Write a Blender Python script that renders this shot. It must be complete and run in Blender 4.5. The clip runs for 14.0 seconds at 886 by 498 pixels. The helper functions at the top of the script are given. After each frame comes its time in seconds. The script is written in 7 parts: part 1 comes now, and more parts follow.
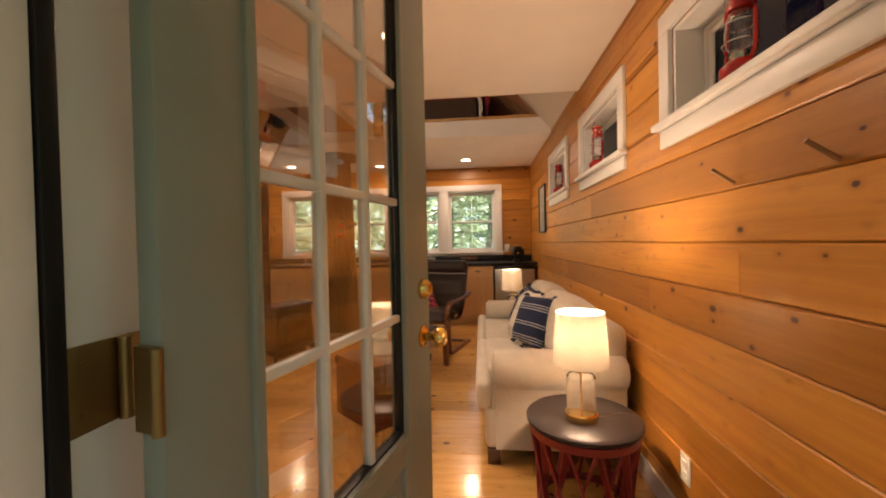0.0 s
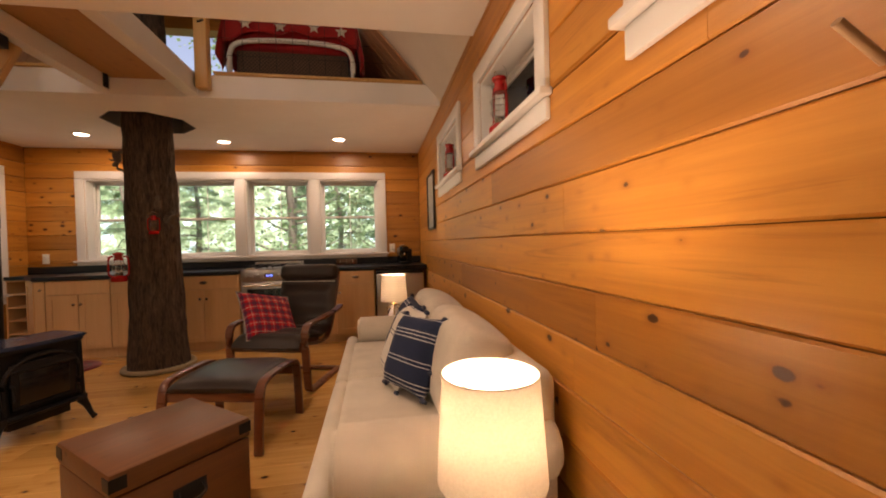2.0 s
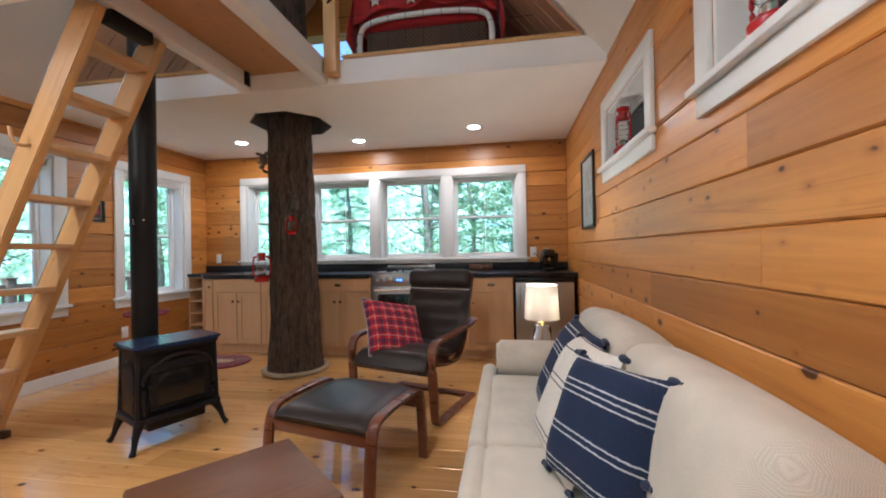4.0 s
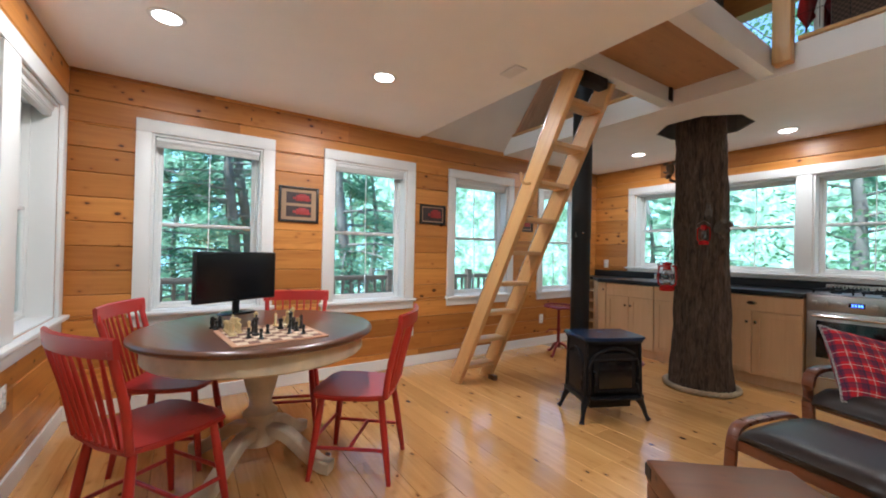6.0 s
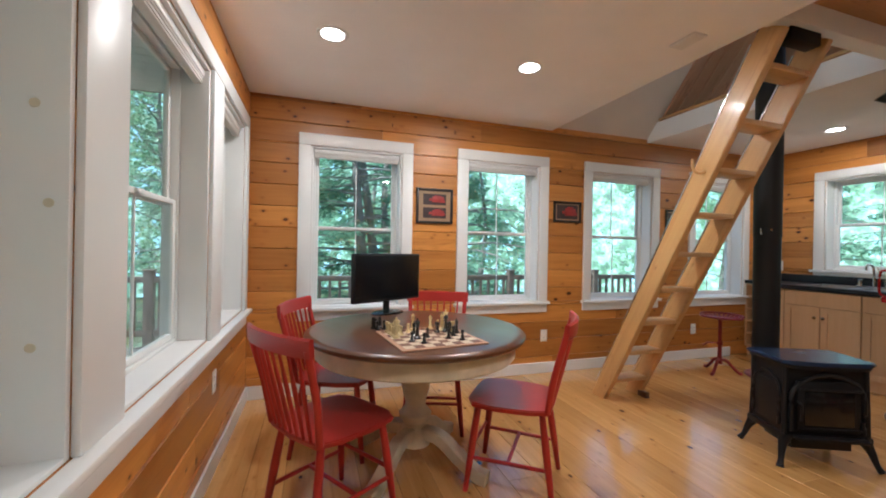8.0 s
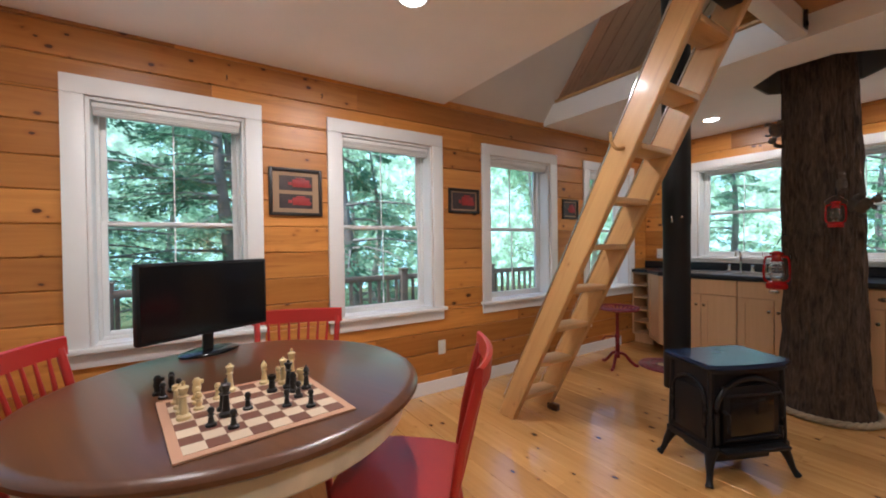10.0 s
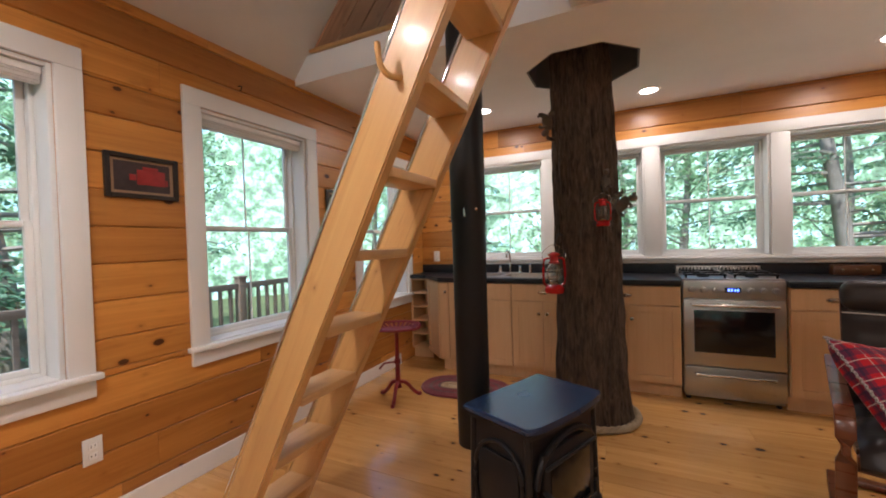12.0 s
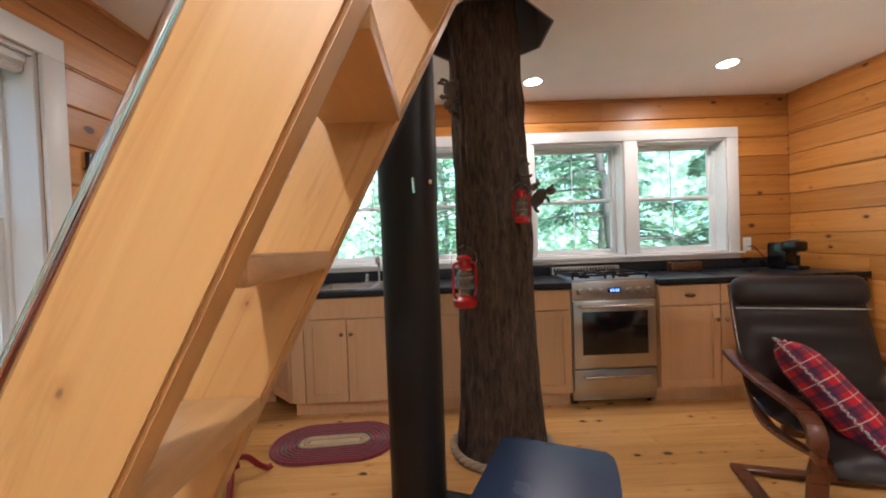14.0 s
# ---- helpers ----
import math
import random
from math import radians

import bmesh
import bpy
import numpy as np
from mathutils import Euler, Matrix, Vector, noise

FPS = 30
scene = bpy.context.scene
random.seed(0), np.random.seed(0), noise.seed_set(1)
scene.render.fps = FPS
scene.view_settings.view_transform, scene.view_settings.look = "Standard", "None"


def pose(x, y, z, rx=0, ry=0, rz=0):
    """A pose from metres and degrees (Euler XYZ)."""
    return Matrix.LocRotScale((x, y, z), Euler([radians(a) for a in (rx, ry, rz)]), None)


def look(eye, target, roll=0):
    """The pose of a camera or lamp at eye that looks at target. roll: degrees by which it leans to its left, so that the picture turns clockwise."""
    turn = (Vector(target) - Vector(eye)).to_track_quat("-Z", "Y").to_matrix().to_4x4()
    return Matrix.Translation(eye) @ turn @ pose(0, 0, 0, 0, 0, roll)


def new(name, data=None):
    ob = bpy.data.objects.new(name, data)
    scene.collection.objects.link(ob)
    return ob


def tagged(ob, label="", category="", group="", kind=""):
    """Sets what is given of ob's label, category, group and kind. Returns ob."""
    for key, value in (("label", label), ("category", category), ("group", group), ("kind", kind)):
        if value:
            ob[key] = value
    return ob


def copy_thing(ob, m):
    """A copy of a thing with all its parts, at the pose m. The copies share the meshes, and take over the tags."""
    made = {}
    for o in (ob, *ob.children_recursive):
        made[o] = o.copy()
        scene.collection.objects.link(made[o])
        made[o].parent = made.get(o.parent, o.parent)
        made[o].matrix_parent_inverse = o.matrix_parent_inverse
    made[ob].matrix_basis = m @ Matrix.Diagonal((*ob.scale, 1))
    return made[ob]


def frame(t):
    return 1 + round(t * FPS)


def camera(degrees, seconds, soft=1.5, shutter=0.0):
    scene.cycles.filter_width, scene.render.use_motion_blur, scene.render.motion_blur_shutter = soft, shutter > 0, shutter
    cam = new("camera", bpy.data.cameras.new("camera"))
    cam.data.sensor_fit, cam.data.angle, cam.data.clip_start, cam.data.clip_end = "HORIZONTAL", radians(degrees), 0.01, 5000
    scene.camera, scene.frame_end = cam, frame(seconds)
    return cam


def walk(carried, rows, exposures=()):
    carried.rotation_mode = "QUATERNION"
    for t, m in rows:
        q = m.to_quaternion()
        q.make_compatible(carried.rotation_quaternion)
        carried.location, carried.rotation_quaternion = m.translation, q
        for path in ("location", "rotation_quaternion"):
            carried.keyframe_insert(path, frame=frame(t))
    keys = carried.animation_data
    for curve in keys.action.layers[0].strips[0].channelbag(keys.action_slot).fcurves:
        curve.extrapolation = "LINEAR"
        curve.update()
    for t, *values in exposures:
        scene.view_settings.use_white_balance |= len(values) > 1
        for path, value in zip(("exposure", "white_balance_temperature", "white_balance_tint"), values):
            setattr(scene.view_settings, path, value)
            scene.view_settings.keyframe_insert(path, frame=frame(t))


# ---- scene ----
cam = camera(97.4, 14.0, soft=1.9)
PATH = [
    (0, (0.885, 0.766, 1.197), (0.691, 2.757, 1.166), -1.2),
    (0.5, (0.954, 0.934, 1.174), (1.087, 2.929, 1.134), -1.3),
    (1, (1.023, 1.217, 1.153), (1.308, 3.196, 1.109), -1.4),
    (1.5, (1.069, 1.435, 1.159), (1.408, 3.405, 1.117), -1.5),
    (2, (1.075, 1.708, 1.163), (1.417, 3.679, 1.127), -1.4),
    (2.2, (1.085, 1.826, 1.174), (1.403, 3.801, 1.139), -1.3),
    (4.3, (0.949, 2.449, 1.128), (0.414, 4.376, 1.151), -0.5),
    (4.5, (0.913, 2.438, 1.135), (0.215, 4.312, 1.158), -0.1),
    (5, (0.828, 2.364, 1.146), (-0.28, 4.028, 1.168), 0.4),
    (5.5, (0.715, 2.182, 1.159), (-0.719, 3.576, 1.18), 1.0),
    (6, (0.64, 1.975, 1.186), (-1.031, 3.074, 1.204), 1.2),
    (6.5, (0.575, 1.816, 1.205), (-1.235, 2.667, 1.215), 1.2),
    (7, (0.537, 1.7, 1.236), (-1.347, 2.371, 1.222), 1.1),
    (7.2, (0.528, 1.708, 1.204), (-1.377, 2.318, 1.202), 1.1),
    (9.5, (-0.068, 2.059, 1.208), (-1.878, 2.911, 1.192), -0.3),
    (10, (-0.219, 2.181, 1.223), (-1.891, 3.277, 1.198), -0.7),
    (10.5, (-0.37, 2.386, 1.239), (-1.877, 3.7, 1.204), -1.1),
    (11, (-0.5, 2.605, 1.235), (-1.815, 4.111, 1.202), -1.3),
    (11.5, (-0.684, 2.831, 1.233), (-1.782, 4.502, 1.199), -1.6),
    (12, (-0.799, 3.084, 1.229), (-1.658, 4.889, 1.196), -1.8),
    (12.5, (-0.869, 3.32, 1.223), (-1.493, 5.219, 1.184), -1.9),
    (13, (-1.007, 3.479, 1.228), (-1.371, 5.445, 1.183), -2.0),
    (13.5, (-1.171, 3.582, 1.235), (-1.327, 5.575, 1.184), -2.2),
    (14, (-1.378, 3.692, 1.218), (-1.354, 5.691, 1.18), -2.1),
]
EXPOSURES = [(0.0, 1.05, 8700, 27), (0.5, 0.98, 10400, 43), (1.5, 0.92, 10800, 45), (2.0, 0.84, 8700, 30), (2.2, 0.92, 8200, 28), (4.3, 1.46, 5050, 8), (7.0, 1.28, 5200, 6), (9.3, 1.1, 5400, 12), (11.5, 1.14, 5750, 16), (13.0, 1.35, 6150, 18), (14.0, 1.5, 5600, 13)]
walk(cam, [(t, look(eye, target, roll)) for t, eye, target, roll in PATH], EXPOSURES)

# ---- world, sun and lamps ----
world = bpy.data.worlds.new("world")
scene.world = world
world.use_nodes = True
wn = world.node_tree
sky = wn.nodes.new("ShaderNodeTexSky")
sky.sky_type, sky.sun_disc = "NISHITA", False
sky.sun_elevation, sky.sun_rotation = radians(54), radians(173)
wn.links.new(sky.outputs[0], wn.nodes["Background"].inputs[0])
wn.nodes["Background"].inputs[1].default_value = 0.15

sun = new("sun", bpy.data.lights.new("sun", "SUN"))
sun.data.energy, sun.data.angle, sun.data.color = 3.0, radians(0.5), (1.0, 0.95, 0.86)
sun.matrix_world = look((1.2, -6.0, 14), (0, 4, 0))


def lamp_disc(x, y, z, watts, size, color):
    ob = new("downlight_lamp", bpy.data.lights.new("downlight_lamp", "AREA"))
    ob.data.shape, ob.data.size, ob.data.energy, ob.data.color = "DISK", size, watts, color
    ob.matrix_world = pose(x, y, z)
    return ob


WARM = (1.0, 0.86, 0.70)
DOWNLIGHTS = [(0.69, 6.41), (-0.626, 6.62), (-1.94, 6.41), (-1.84, 3.09), (-1.866, 1.86), (0.41, 2.98)]
for lx, ly in DOWNLIGHTS:
    lamp_disc(lx, ly, 2.378, 3.0 if ly > 6.5 else 4.8 if ly > 6 else 6.4 if ly < 2 else 10.4, 0.11, WARM)
# added fill for the dark loft, set in an unseen south gable opening
loft_fill = new("loft_window_light", bpy.data.lights.new("loft_window_light", "AREA"))
loft_fill.data.shape, loft_fill.data.size, loft_fill.data.size_y = "RECTANGLE", 1.9, 1.05
loft_fill.data.energy, loft_fill.data.color = 7.0, (1.0, 0.95, 0.88)
loft_fill.matrix_world = pose(-0.627, 1.19, 3.29, 90, 0, 0)
TABLE_LAMPS = [(1.307, 2.50, 0.42), (1.225, 5.16, 0.42)]
for lx, ly, lz in TABLE_LAMPS:
    bulb = new("bulb_light", bpy.data.lights.new("bulb_light", "POINT"))
    bulb.data.energy, bulb.data.color, bulb.data.shadow_soft_size = 13.0 if ly < 4 else 8.0, (1.0, 0.83, 0.63), 0.03
    bulb.location = (lx, ly, lz + 0.37)


# ---- materials ----
def material(name):
    m = bpy.data.materials.new(name)
    m.use_nodes = True
    nt = m.node_tree
    return m, nt, nt.nodes["Principled BSDF"]


def node(nt, kind, **kw):
    n = nt.nodes.new(kind)
    for key, value in kw.items():
        n.inputs[key].default_value = value
    return n


def coords(nt, scale=(1, 1, 1), spread=True):
    """Object coordinates, stretched, and shifted by a random step for each object."""
    tc = nt.nodes.new("ShaderNodeTexCoord")
    mp = nt.nodes.new("ShaderNodeMapping")
    mp.inputs["Scale"].default_value = scale
    nt.links.new(tc.outputs["Object"], mp.inputs["Vector"])
    if spread:
        oi = nt.nodes.new("ShaderNodeObjectInfo")
        vm = nt.nodes.new("ShaderNodeVectorMath")
        vm.operation = "SCALE"
        vm.inputs[0].default_value = (37.0, 53.0, 71.0)
        nt.links.new(oi.outputs["Random"], vm.inputs["Scale"])
        nt.links.new(vm.outputs[0], mp.inputs["Location"])
    return mp.outputs[0]


def ramp(nt, fac, stops):
    r = nt.nodes.new("ShaderNodeValToRGB")
    e = r.color_ramp.elements
    while len(e) < len(stops):
        e.new(0.5)
    for el, (p, c) in zip(e, stops):
        el.position, el.color = p, (*c, 1) if len(c) == 3 else c
    nt.links.new(fac, r.inputs[0])
    return r.outputs[0]


def mix(nt, fac, a, b, kind="MIX"):
    m = nt.nodes.new("ShaderNodeMix")
    m.data_type, m.blend_type = "RGBA", kind
    for socket, value in ((m.inputs[0], fac), (m.inputs[6], a), (m.inputs[7], b)):
        if isinstance(value, (int, float)):
            socket.default_value = value
        elif isinstance(value, tuple):
            socket.default_value = (*value, 1)
        else:
            nt.links.new(value, socket)
    return m.outputs[2]


def noise_tex(nt, vec, scale, detail=4, rough=0.55, distort=0.0):
    n = node(nt, "ShaderNodeTexNoise", Scale=scale, Detail=detail, Roughness=rough, Distortion=distort)
    nt.links.new(vec, n.inputs["Vector"])
    return n.outputs["Fac"]


def bump(nt, bsdf, height, strength, distance):
    b = node(nt, "ShaderNodeBump", Strength=strength, Distance=distance)
    nt.links.new(height, b.inputs["Height"])
    nt.links.new(b.outputs[0], bsdf.inputs["Normal"])


def math_node(nt, op, a, b=0.0):
    m = nt.nodes.new("ShaderNodeMath")
    m.operation = op
    for socket, value in zip(m.inputs, (a, b)):
        if isinstance(value, (int, float)):
            socket.default_value = value
        else:
            nt.links.new(value, socket)
    return m.outputs[0]


def wood(name, light, dark, knot, axis=0, rough=0.4, knots=0.5, coat=0.0, vary=0.35, grain=1.0):
    """Sawn timber: grain along one object axis, board to board change, dark knots."""
    m, nt, b = material(name)
    s = [26.0 * grain] * 3
    s[axis] = 1.1 * grain
    g = coords(nt, s)
    fine = noise_tex(nt, g, 1.0, 6, 0.62, 0.6)
    s2 = [3.4] * 3
    s2[axis] = 0.5
    broad = noise_tex(nt, coords(nt, s2), 1.0, 3, 0.5, 0.4)
    mid = tuple((p + q) / 2 for p, q in zip(light, dark))
    col = ramp(nt, fine, [(0.34, dark), (0.5, mid), (0.64, light)])
    col2 = ramp(nt, broad, [(0.3, tuple(c * 0.8 for c in mid)), (0.7, light)])
    col = mix(nt, 0.5, col, col2)
    oi = nt.nodes.new("ShaderNodeObjectInfo")
    tone = ramp(nt, oi.outputs["Random"], [(0.0, (1 - vary, 1 - vary * 1.15, 1 - vary * 1.3)), (0.55, (1, 1, 1)), (1.0, (1 + vary * 0.3,) * 3)])
    col = mix(nt, 1.0, col, tone, "MULTIPLY")
    if knots > 0:
        s3 = [13.0] * 3
        s3[axis] = 8.0
        v = nt.nodes.new("ShaderNodeTexVoronoi")
        v.inputs["Scale"].default_value = 1.0
        nt.links.new(coords(nt, s3), v.inputs["Vector"])
        wob = noise_tex(nt, coords(nt, (60, 60, 60)), 1.0, 2)
        size = math_node(nt, "MULTIPLY", math_node(nt, "POWER", v.outputs["Color"], 2.2), 0.28 * knots)
        size = math_node(nt, "SUBTRACT", size, 0.050 * knots)
        d = math_node(nt, "SUBTRACT", v.outputs["Distance"], size)
        d = math_node(nt, "ADD", d, math_node(nt, "MULTIPLY", math_node(nt, "SUBTRACT", wob, 0.5), 0.07))
        halo = ramp(nt, d, [(0.0, (0.6, 0.6, 0.6)), (0.06, (0.36, 0.36, 0.36)), (0.16, (0.10, 0.10, 0.10)), (0.26, (0, 0, 0))])
        col = mix(nt, halo, col, tuple(c * w for c, w in zip(dark, (0.62, 0.48, 0.42))))
        k = ramp(nt, d, [(0.0, (0.95, 0.95, 0.95)), (0.02, (0.75, 0.75, 0.75)), (0.035, (0.2, 0.2, 0.2)), (0.05, (0, 0, 0))])
        col = mix(nt, k, col, knot)
        s4 = [15.0] * 3
        s4[axis] = 1.3
        pitch = noise_tex(nt, coords(nt, s4), 1.0, 5, 0.6, 1.2)
        streak = ramp(nt, pitch, [(0.60, (0, 0, 0)), (0.68, (0.32, 0.32, 0.32)), (0.78, (0.62, 0.62, 0.62))])
        col = mix(nt, streak, col, tuple(c * w for c, w in zip(dark, (0.55, 0.45, 0.4))))
    nt.links.new(col, b.inputs["Base Color"])
    rr = nt.nodes.new("ShaderNodeMapRange")
    rr.inputs["To Min"].default_value, rr.inputs["To Max"].default_value = rough * 0.8, rough * 1.25
    nt.links.new(fine, rr.inputs["Value"])
    nt.links.new(rr.outputs[0], b.inputs["Roughness"])
    if coat:
        b.inputs["Coat Weight"].default_value, b.inputs["Coat Roughness"].default_value = coat, 0.12
    bump(nt, b, fine, 0.12, 0.004)
    return m


def paint(name, color, rough=0.45, wear=0.06, metal=0.0, bumpy=0.05, scale=9.0, coat=0.0):
    m, nt, b = material(name)
    vec = coords(nt)
    a, c = noise_tex(nt, vec, scale * 0.25, 3), noise_tex(nt, vec, scale * 14, 3)
    shade = ramp(nt, a, [(0.3, tuple(v * (1 - wear) for v in color)), (0.7, tuple(min(1, v * (1 + wear * 0.4)) for v in color))])
    nt.links.new(shade, b.inputs["Base Color"])
    rr = nt.nodes.new("ShaderNodeMapRange")
    rr.inputs["To Min"].default_value, rr.inputs["To Max"].default_value = rough * 0.85, min(1, rough * 1.2)
    nt.links.new(a, rr.inputs["Value"])
    nt.links.new(rr.outputs[0], b.inputs["Roughness"])
    b.inputs["Metallic"].default_value = metal
    if coat:
        b.inputs["Coat Weight"].default_value, b.inputs["Coat Roughness"].default_value = coat, 0.1
    bump(nt, b, c, bumpy, 0.002)
    return m


def glass(name, tint=(1, 1, 1), rough=0.0):
    m, nt, b = material(name)
    b.inputs["Base Color"].default_value = (*tint, 1)
    b.inputs["Transmission Weight"].default_value, b.inputs["Roughness"].default_value, b.inputs["IOR"].default_value = 1.0, rough, 1.45
    return m


def pane_glass(name, tint=(0.94, 0.97, 0.96), gloss=0.045):
    """Thin window glass: clear, with a sharp reflection at low angles."""
    m, nt, b = material(name)
    nt.nodes.remove(b)
    out = nt.nodes["Material Output"]
    tr = node(nt, "ShaderNodeBsdfTransparent", Color=(*tint, 1))
    gl = node(nt, "ShaderNodeBsdfGlossy", Roughness=0.0)
    lw = node(nt, "ShaderNodeLayerWeight", Blend=0.5)
    fr = math_node(nt, "ADD", math_node(nt, "MULTIPLY", math_node(nt, "POWER", lw.outputs["Facing"], 5.0), 0.9), gloss)
    mx = nt.nodes.new("ShaderNodeMixShader")
    nt.links.new(fr, mx.inputs[0])
    nt.links.new(tr.outputs[0], mx.inputs[1])
    nt.links.new(gl.outputs[0], mx.inputs[2])
    nt.links.new(mx.outputs[0], out.inputs[0])
    return m


PINE = wood("pine_wall_boards", (0.68, 0.305, 0.064), (0.44, 0.158, 0.027), (0.055, 0.014, 0.004), 0, 0.36, 1.0, vary=0.36)
FLOOR = wood("pine_floor_boards", (0.74, 0.42, 0.140), (0.53, 0.262, 0.072), (0.07, 0.026, 0.010), 0, 0.24, 0.95, coat=0.95, vary=0.2)
BIRCH = wood("maple_veneer", (0.72, 0.47, 0.25), (0.63, 0.385, 0.19), (0.3, 0.2, 0.1), 2, 0.42, 0.0, vary=0.06)
LADDER = wood("clear_fir", (0.68, 0.41, 0.155), (0.54, 0.29, 0.095), (0.2, 0.1, 0.04), 2, 0.38, 0.12, vary=0.12, coat=0.1)
PLY = wood("plywood_underside", (0.48, 0.26, 0.10), (0.36, 0.175, 0.06), (0.2, 0.1, 0.05), 1, 0.5, 0.2, vary=0.05)
WALNUT = wood("dark_stained_wood", (0.115, 0.045, 0.018), (0.055, 0.019, 0.008), (0.03, 0.01, 0.005), 0, 0.3, 0.0, coat=0.25, vary=0.08)
TRUNKWOOD = wood("brown_chest_wood", (0.19, 0.074, 0.028), (0.075, 0.027, 0.010), (0.03, 0.011, 0.004), 0, 0.42, 0.5, vary=0.15)
WHITE = paint("white_trim_paint", (0.78, 0.78, 0.77), 0.38, 0.04)
CEIL = paint("white_ceiling_paint", (0.92, 0.91, 0.885), 0.8, 0.04, bumpy=0.15)
# white roof plaster darkened to tan: the slope's shade is in the colour
PLASTER = paint("plaster_with_slope_shade", (0.74, 0.68, 0.61), 0.85, 0.06, bumpy=0.2)
PANE = pane_glass("window_glass")
DOORPANE = pane_glass("door_glass", (0.84, 0.81, 0.78), 0.15)
BLACKMETAL = paint("matt_black_metal", (0.014, 0.014, 0.015), 0.42, 0.2, 0.0, 0.06)


# ---- building helpers ----
def link(name, bm, mats, parent=None, label="", smooth=False, origin=None):
    me = bpy.data.meshes.new(name)
    bmesh.ops.recalc_face_normals(bm, faces=bm.faces)
    if origin is not None:
        bmesh.ops.translate(bm, vec=-Vector(origin), verts=bm.verts)
    bm.to_mesh(me)
    bm.free()
    for m in mats if isinstance(mats, (list, tuple)) else [mats]:
        me.materials.append(m)
    if smooth:
        me.polygons.foreach_set("use_smooth", [True] * len(me.polygons))
        me.set_sharp_from_angle(angle=radians(40))
    ob = new(name, me)
    if origin is not None:
        ob.location = origin
    if parent:
        ob.parent = parent
    if label:
        ob["label"] = label
    return ob


def part(name, bm, mat, parent, label="", smooth=True):
    return link(name, bm, mat, parent, label, smooth)


def thing(name, label, category, at=None, group="", kind=""):
    ob = new(name)
    ob.empty_display_size = 0.1
    if at is not None:
        ob.matrix_basis = at
    return tagged(ob, label, category, group, kind)


def box(bm, x0, x1, y0, y1, z0, z1, bevel=0.0, m=None, seg=2):
    r = bmesh.ops.create_cube(bm, size=1.0)
    vs = r["verts"]
    for v in vs:
        v.co = Vector(((x0 + x1) / 2 + v.co.x * (x1 - x0), (y0 + y1) / 2 + v.co.y * (y1 - y0), (z0 + z1) / 2 + v.co.z * (z1 - z0)))
    if bevel > 0:
        es = list({e for v in vs for e in v.link_edges})
        r = bmesh.ops.bevel(bm, geom=es + vs, offset=bevel, segments=seg, affect="EDGES", profile=0.5)
        vs = list({v for f in r["faces"] for v in f.verts} | {v for v in vs if v.is_valid})
    if m is not None:
        bmesh.ops.transform(bm, matrix=m, verts=vs)
    return vs


def boxed(*args, **kw):
    bm = bmesh.new()
    box(bm, *args, **kw)
    return bm


def lathe(bm, profile, seg=24, m=None, squash=(1, 1)):
    """A turned shape from (radius, z) pairs."""
    rings = []
    for r, z in profile:
        if r < 1e-5:
            rings.append([bm.verts.new((0, 0, z))])
        else:
            rings.append([bm.verts.new((r * squash[0] * math.cos(2 * math.pi * i / seg), r * squash[1] * math.sin(2 * math.pi * i / seg), z)) for i in range(seg)])
    for a, b in zip(rings, rings[1:]):
        for i in range(seg):
            j = (i + 1) % seg
            if len(a) == 1 and len(b) == 1:
                continue
            if len(a) == 1:
                bm.faces.new((a[0], b[i], b[j]))
            elif len(b) == 1:
                bm.faces.new((a[i], a[j], b[0]))
            else:
                bm.faces.new((a[i], a[j], b[j], b[i]))
    vs = [v for ring in rings for v in ring]
    if m is not None:
        bmesh.ops.transform(bm, matrix=m, verts=vs)
    return vs


def turned(profile, seg=24, m=None, squash=(1, 1)):
    bm = bmesh.new()
    lathe(bm, profile, seg, m, squash)
    return bm


def tube(bm, points, radius, seg=10, closed=False, flat=None):
    """A rod along points; radius a number or one for each point; flat = (w, h) for a rectangular bar."""
    pts = [Vector(p) for p in points]
    n = len(pts)
    rings = []
    up = Vector((0, 0, 1))
    for i, p in enumerate(pts):
        if closed:
            d = (pts[(i + 1) % n] - pts[i - 1]).normalized()
        else:
            d = (pts[min(i + 1, n - 1)] - pts[max(i - 1, 0)]).normalized()
        side = d.cross(up)
        if side.length < 0.05:
            side = d.cross(Vector((1, 0, 0)))
        side.normalize()
        top = side.cross(d).normalized()
        r = radius[i] if isinstance(radius, (list, tuple)) else radius
        if flat:
            w, h = flat[0] / 2, flat[1] / 2
            ring = [p + side * a * w + top * b * h for a, b in ((-1, -0.75), (-0.8, -1), (0.8, -1), (1, -0.75), (1, 0.75), (0.8, 1), (-0.8, 1), (-1, 0.75))]
        else:
            ring = [p + side * r * math.cos(2 * math.pi * k / seg) + top * r * math.sin(2 * math.pi * k / seg) for k in range(seg)]
        rings.append([bm.verts.new(v) for v in ring])
    k = len(rings[0])
    for i in range(n if closed else n - 1):
        a, b = rings[i], rings[(i + 1) % n]
        for j in range(k):
            bm.faces.new((a[j], a[(j + 1) % k], b[(j + 1) % k], b[j]))
    if not closed:
        bm.faces.new(rings[0][::-1])
        bm.faces.new(rings[-1])
    return [v for r in rings for v in r]


def rod(points, radius, seg=10, closed=False, flat=None):
    bm = bmesh.new()
    tube(bm, points, radius, seg, closed, flat)
    return bm


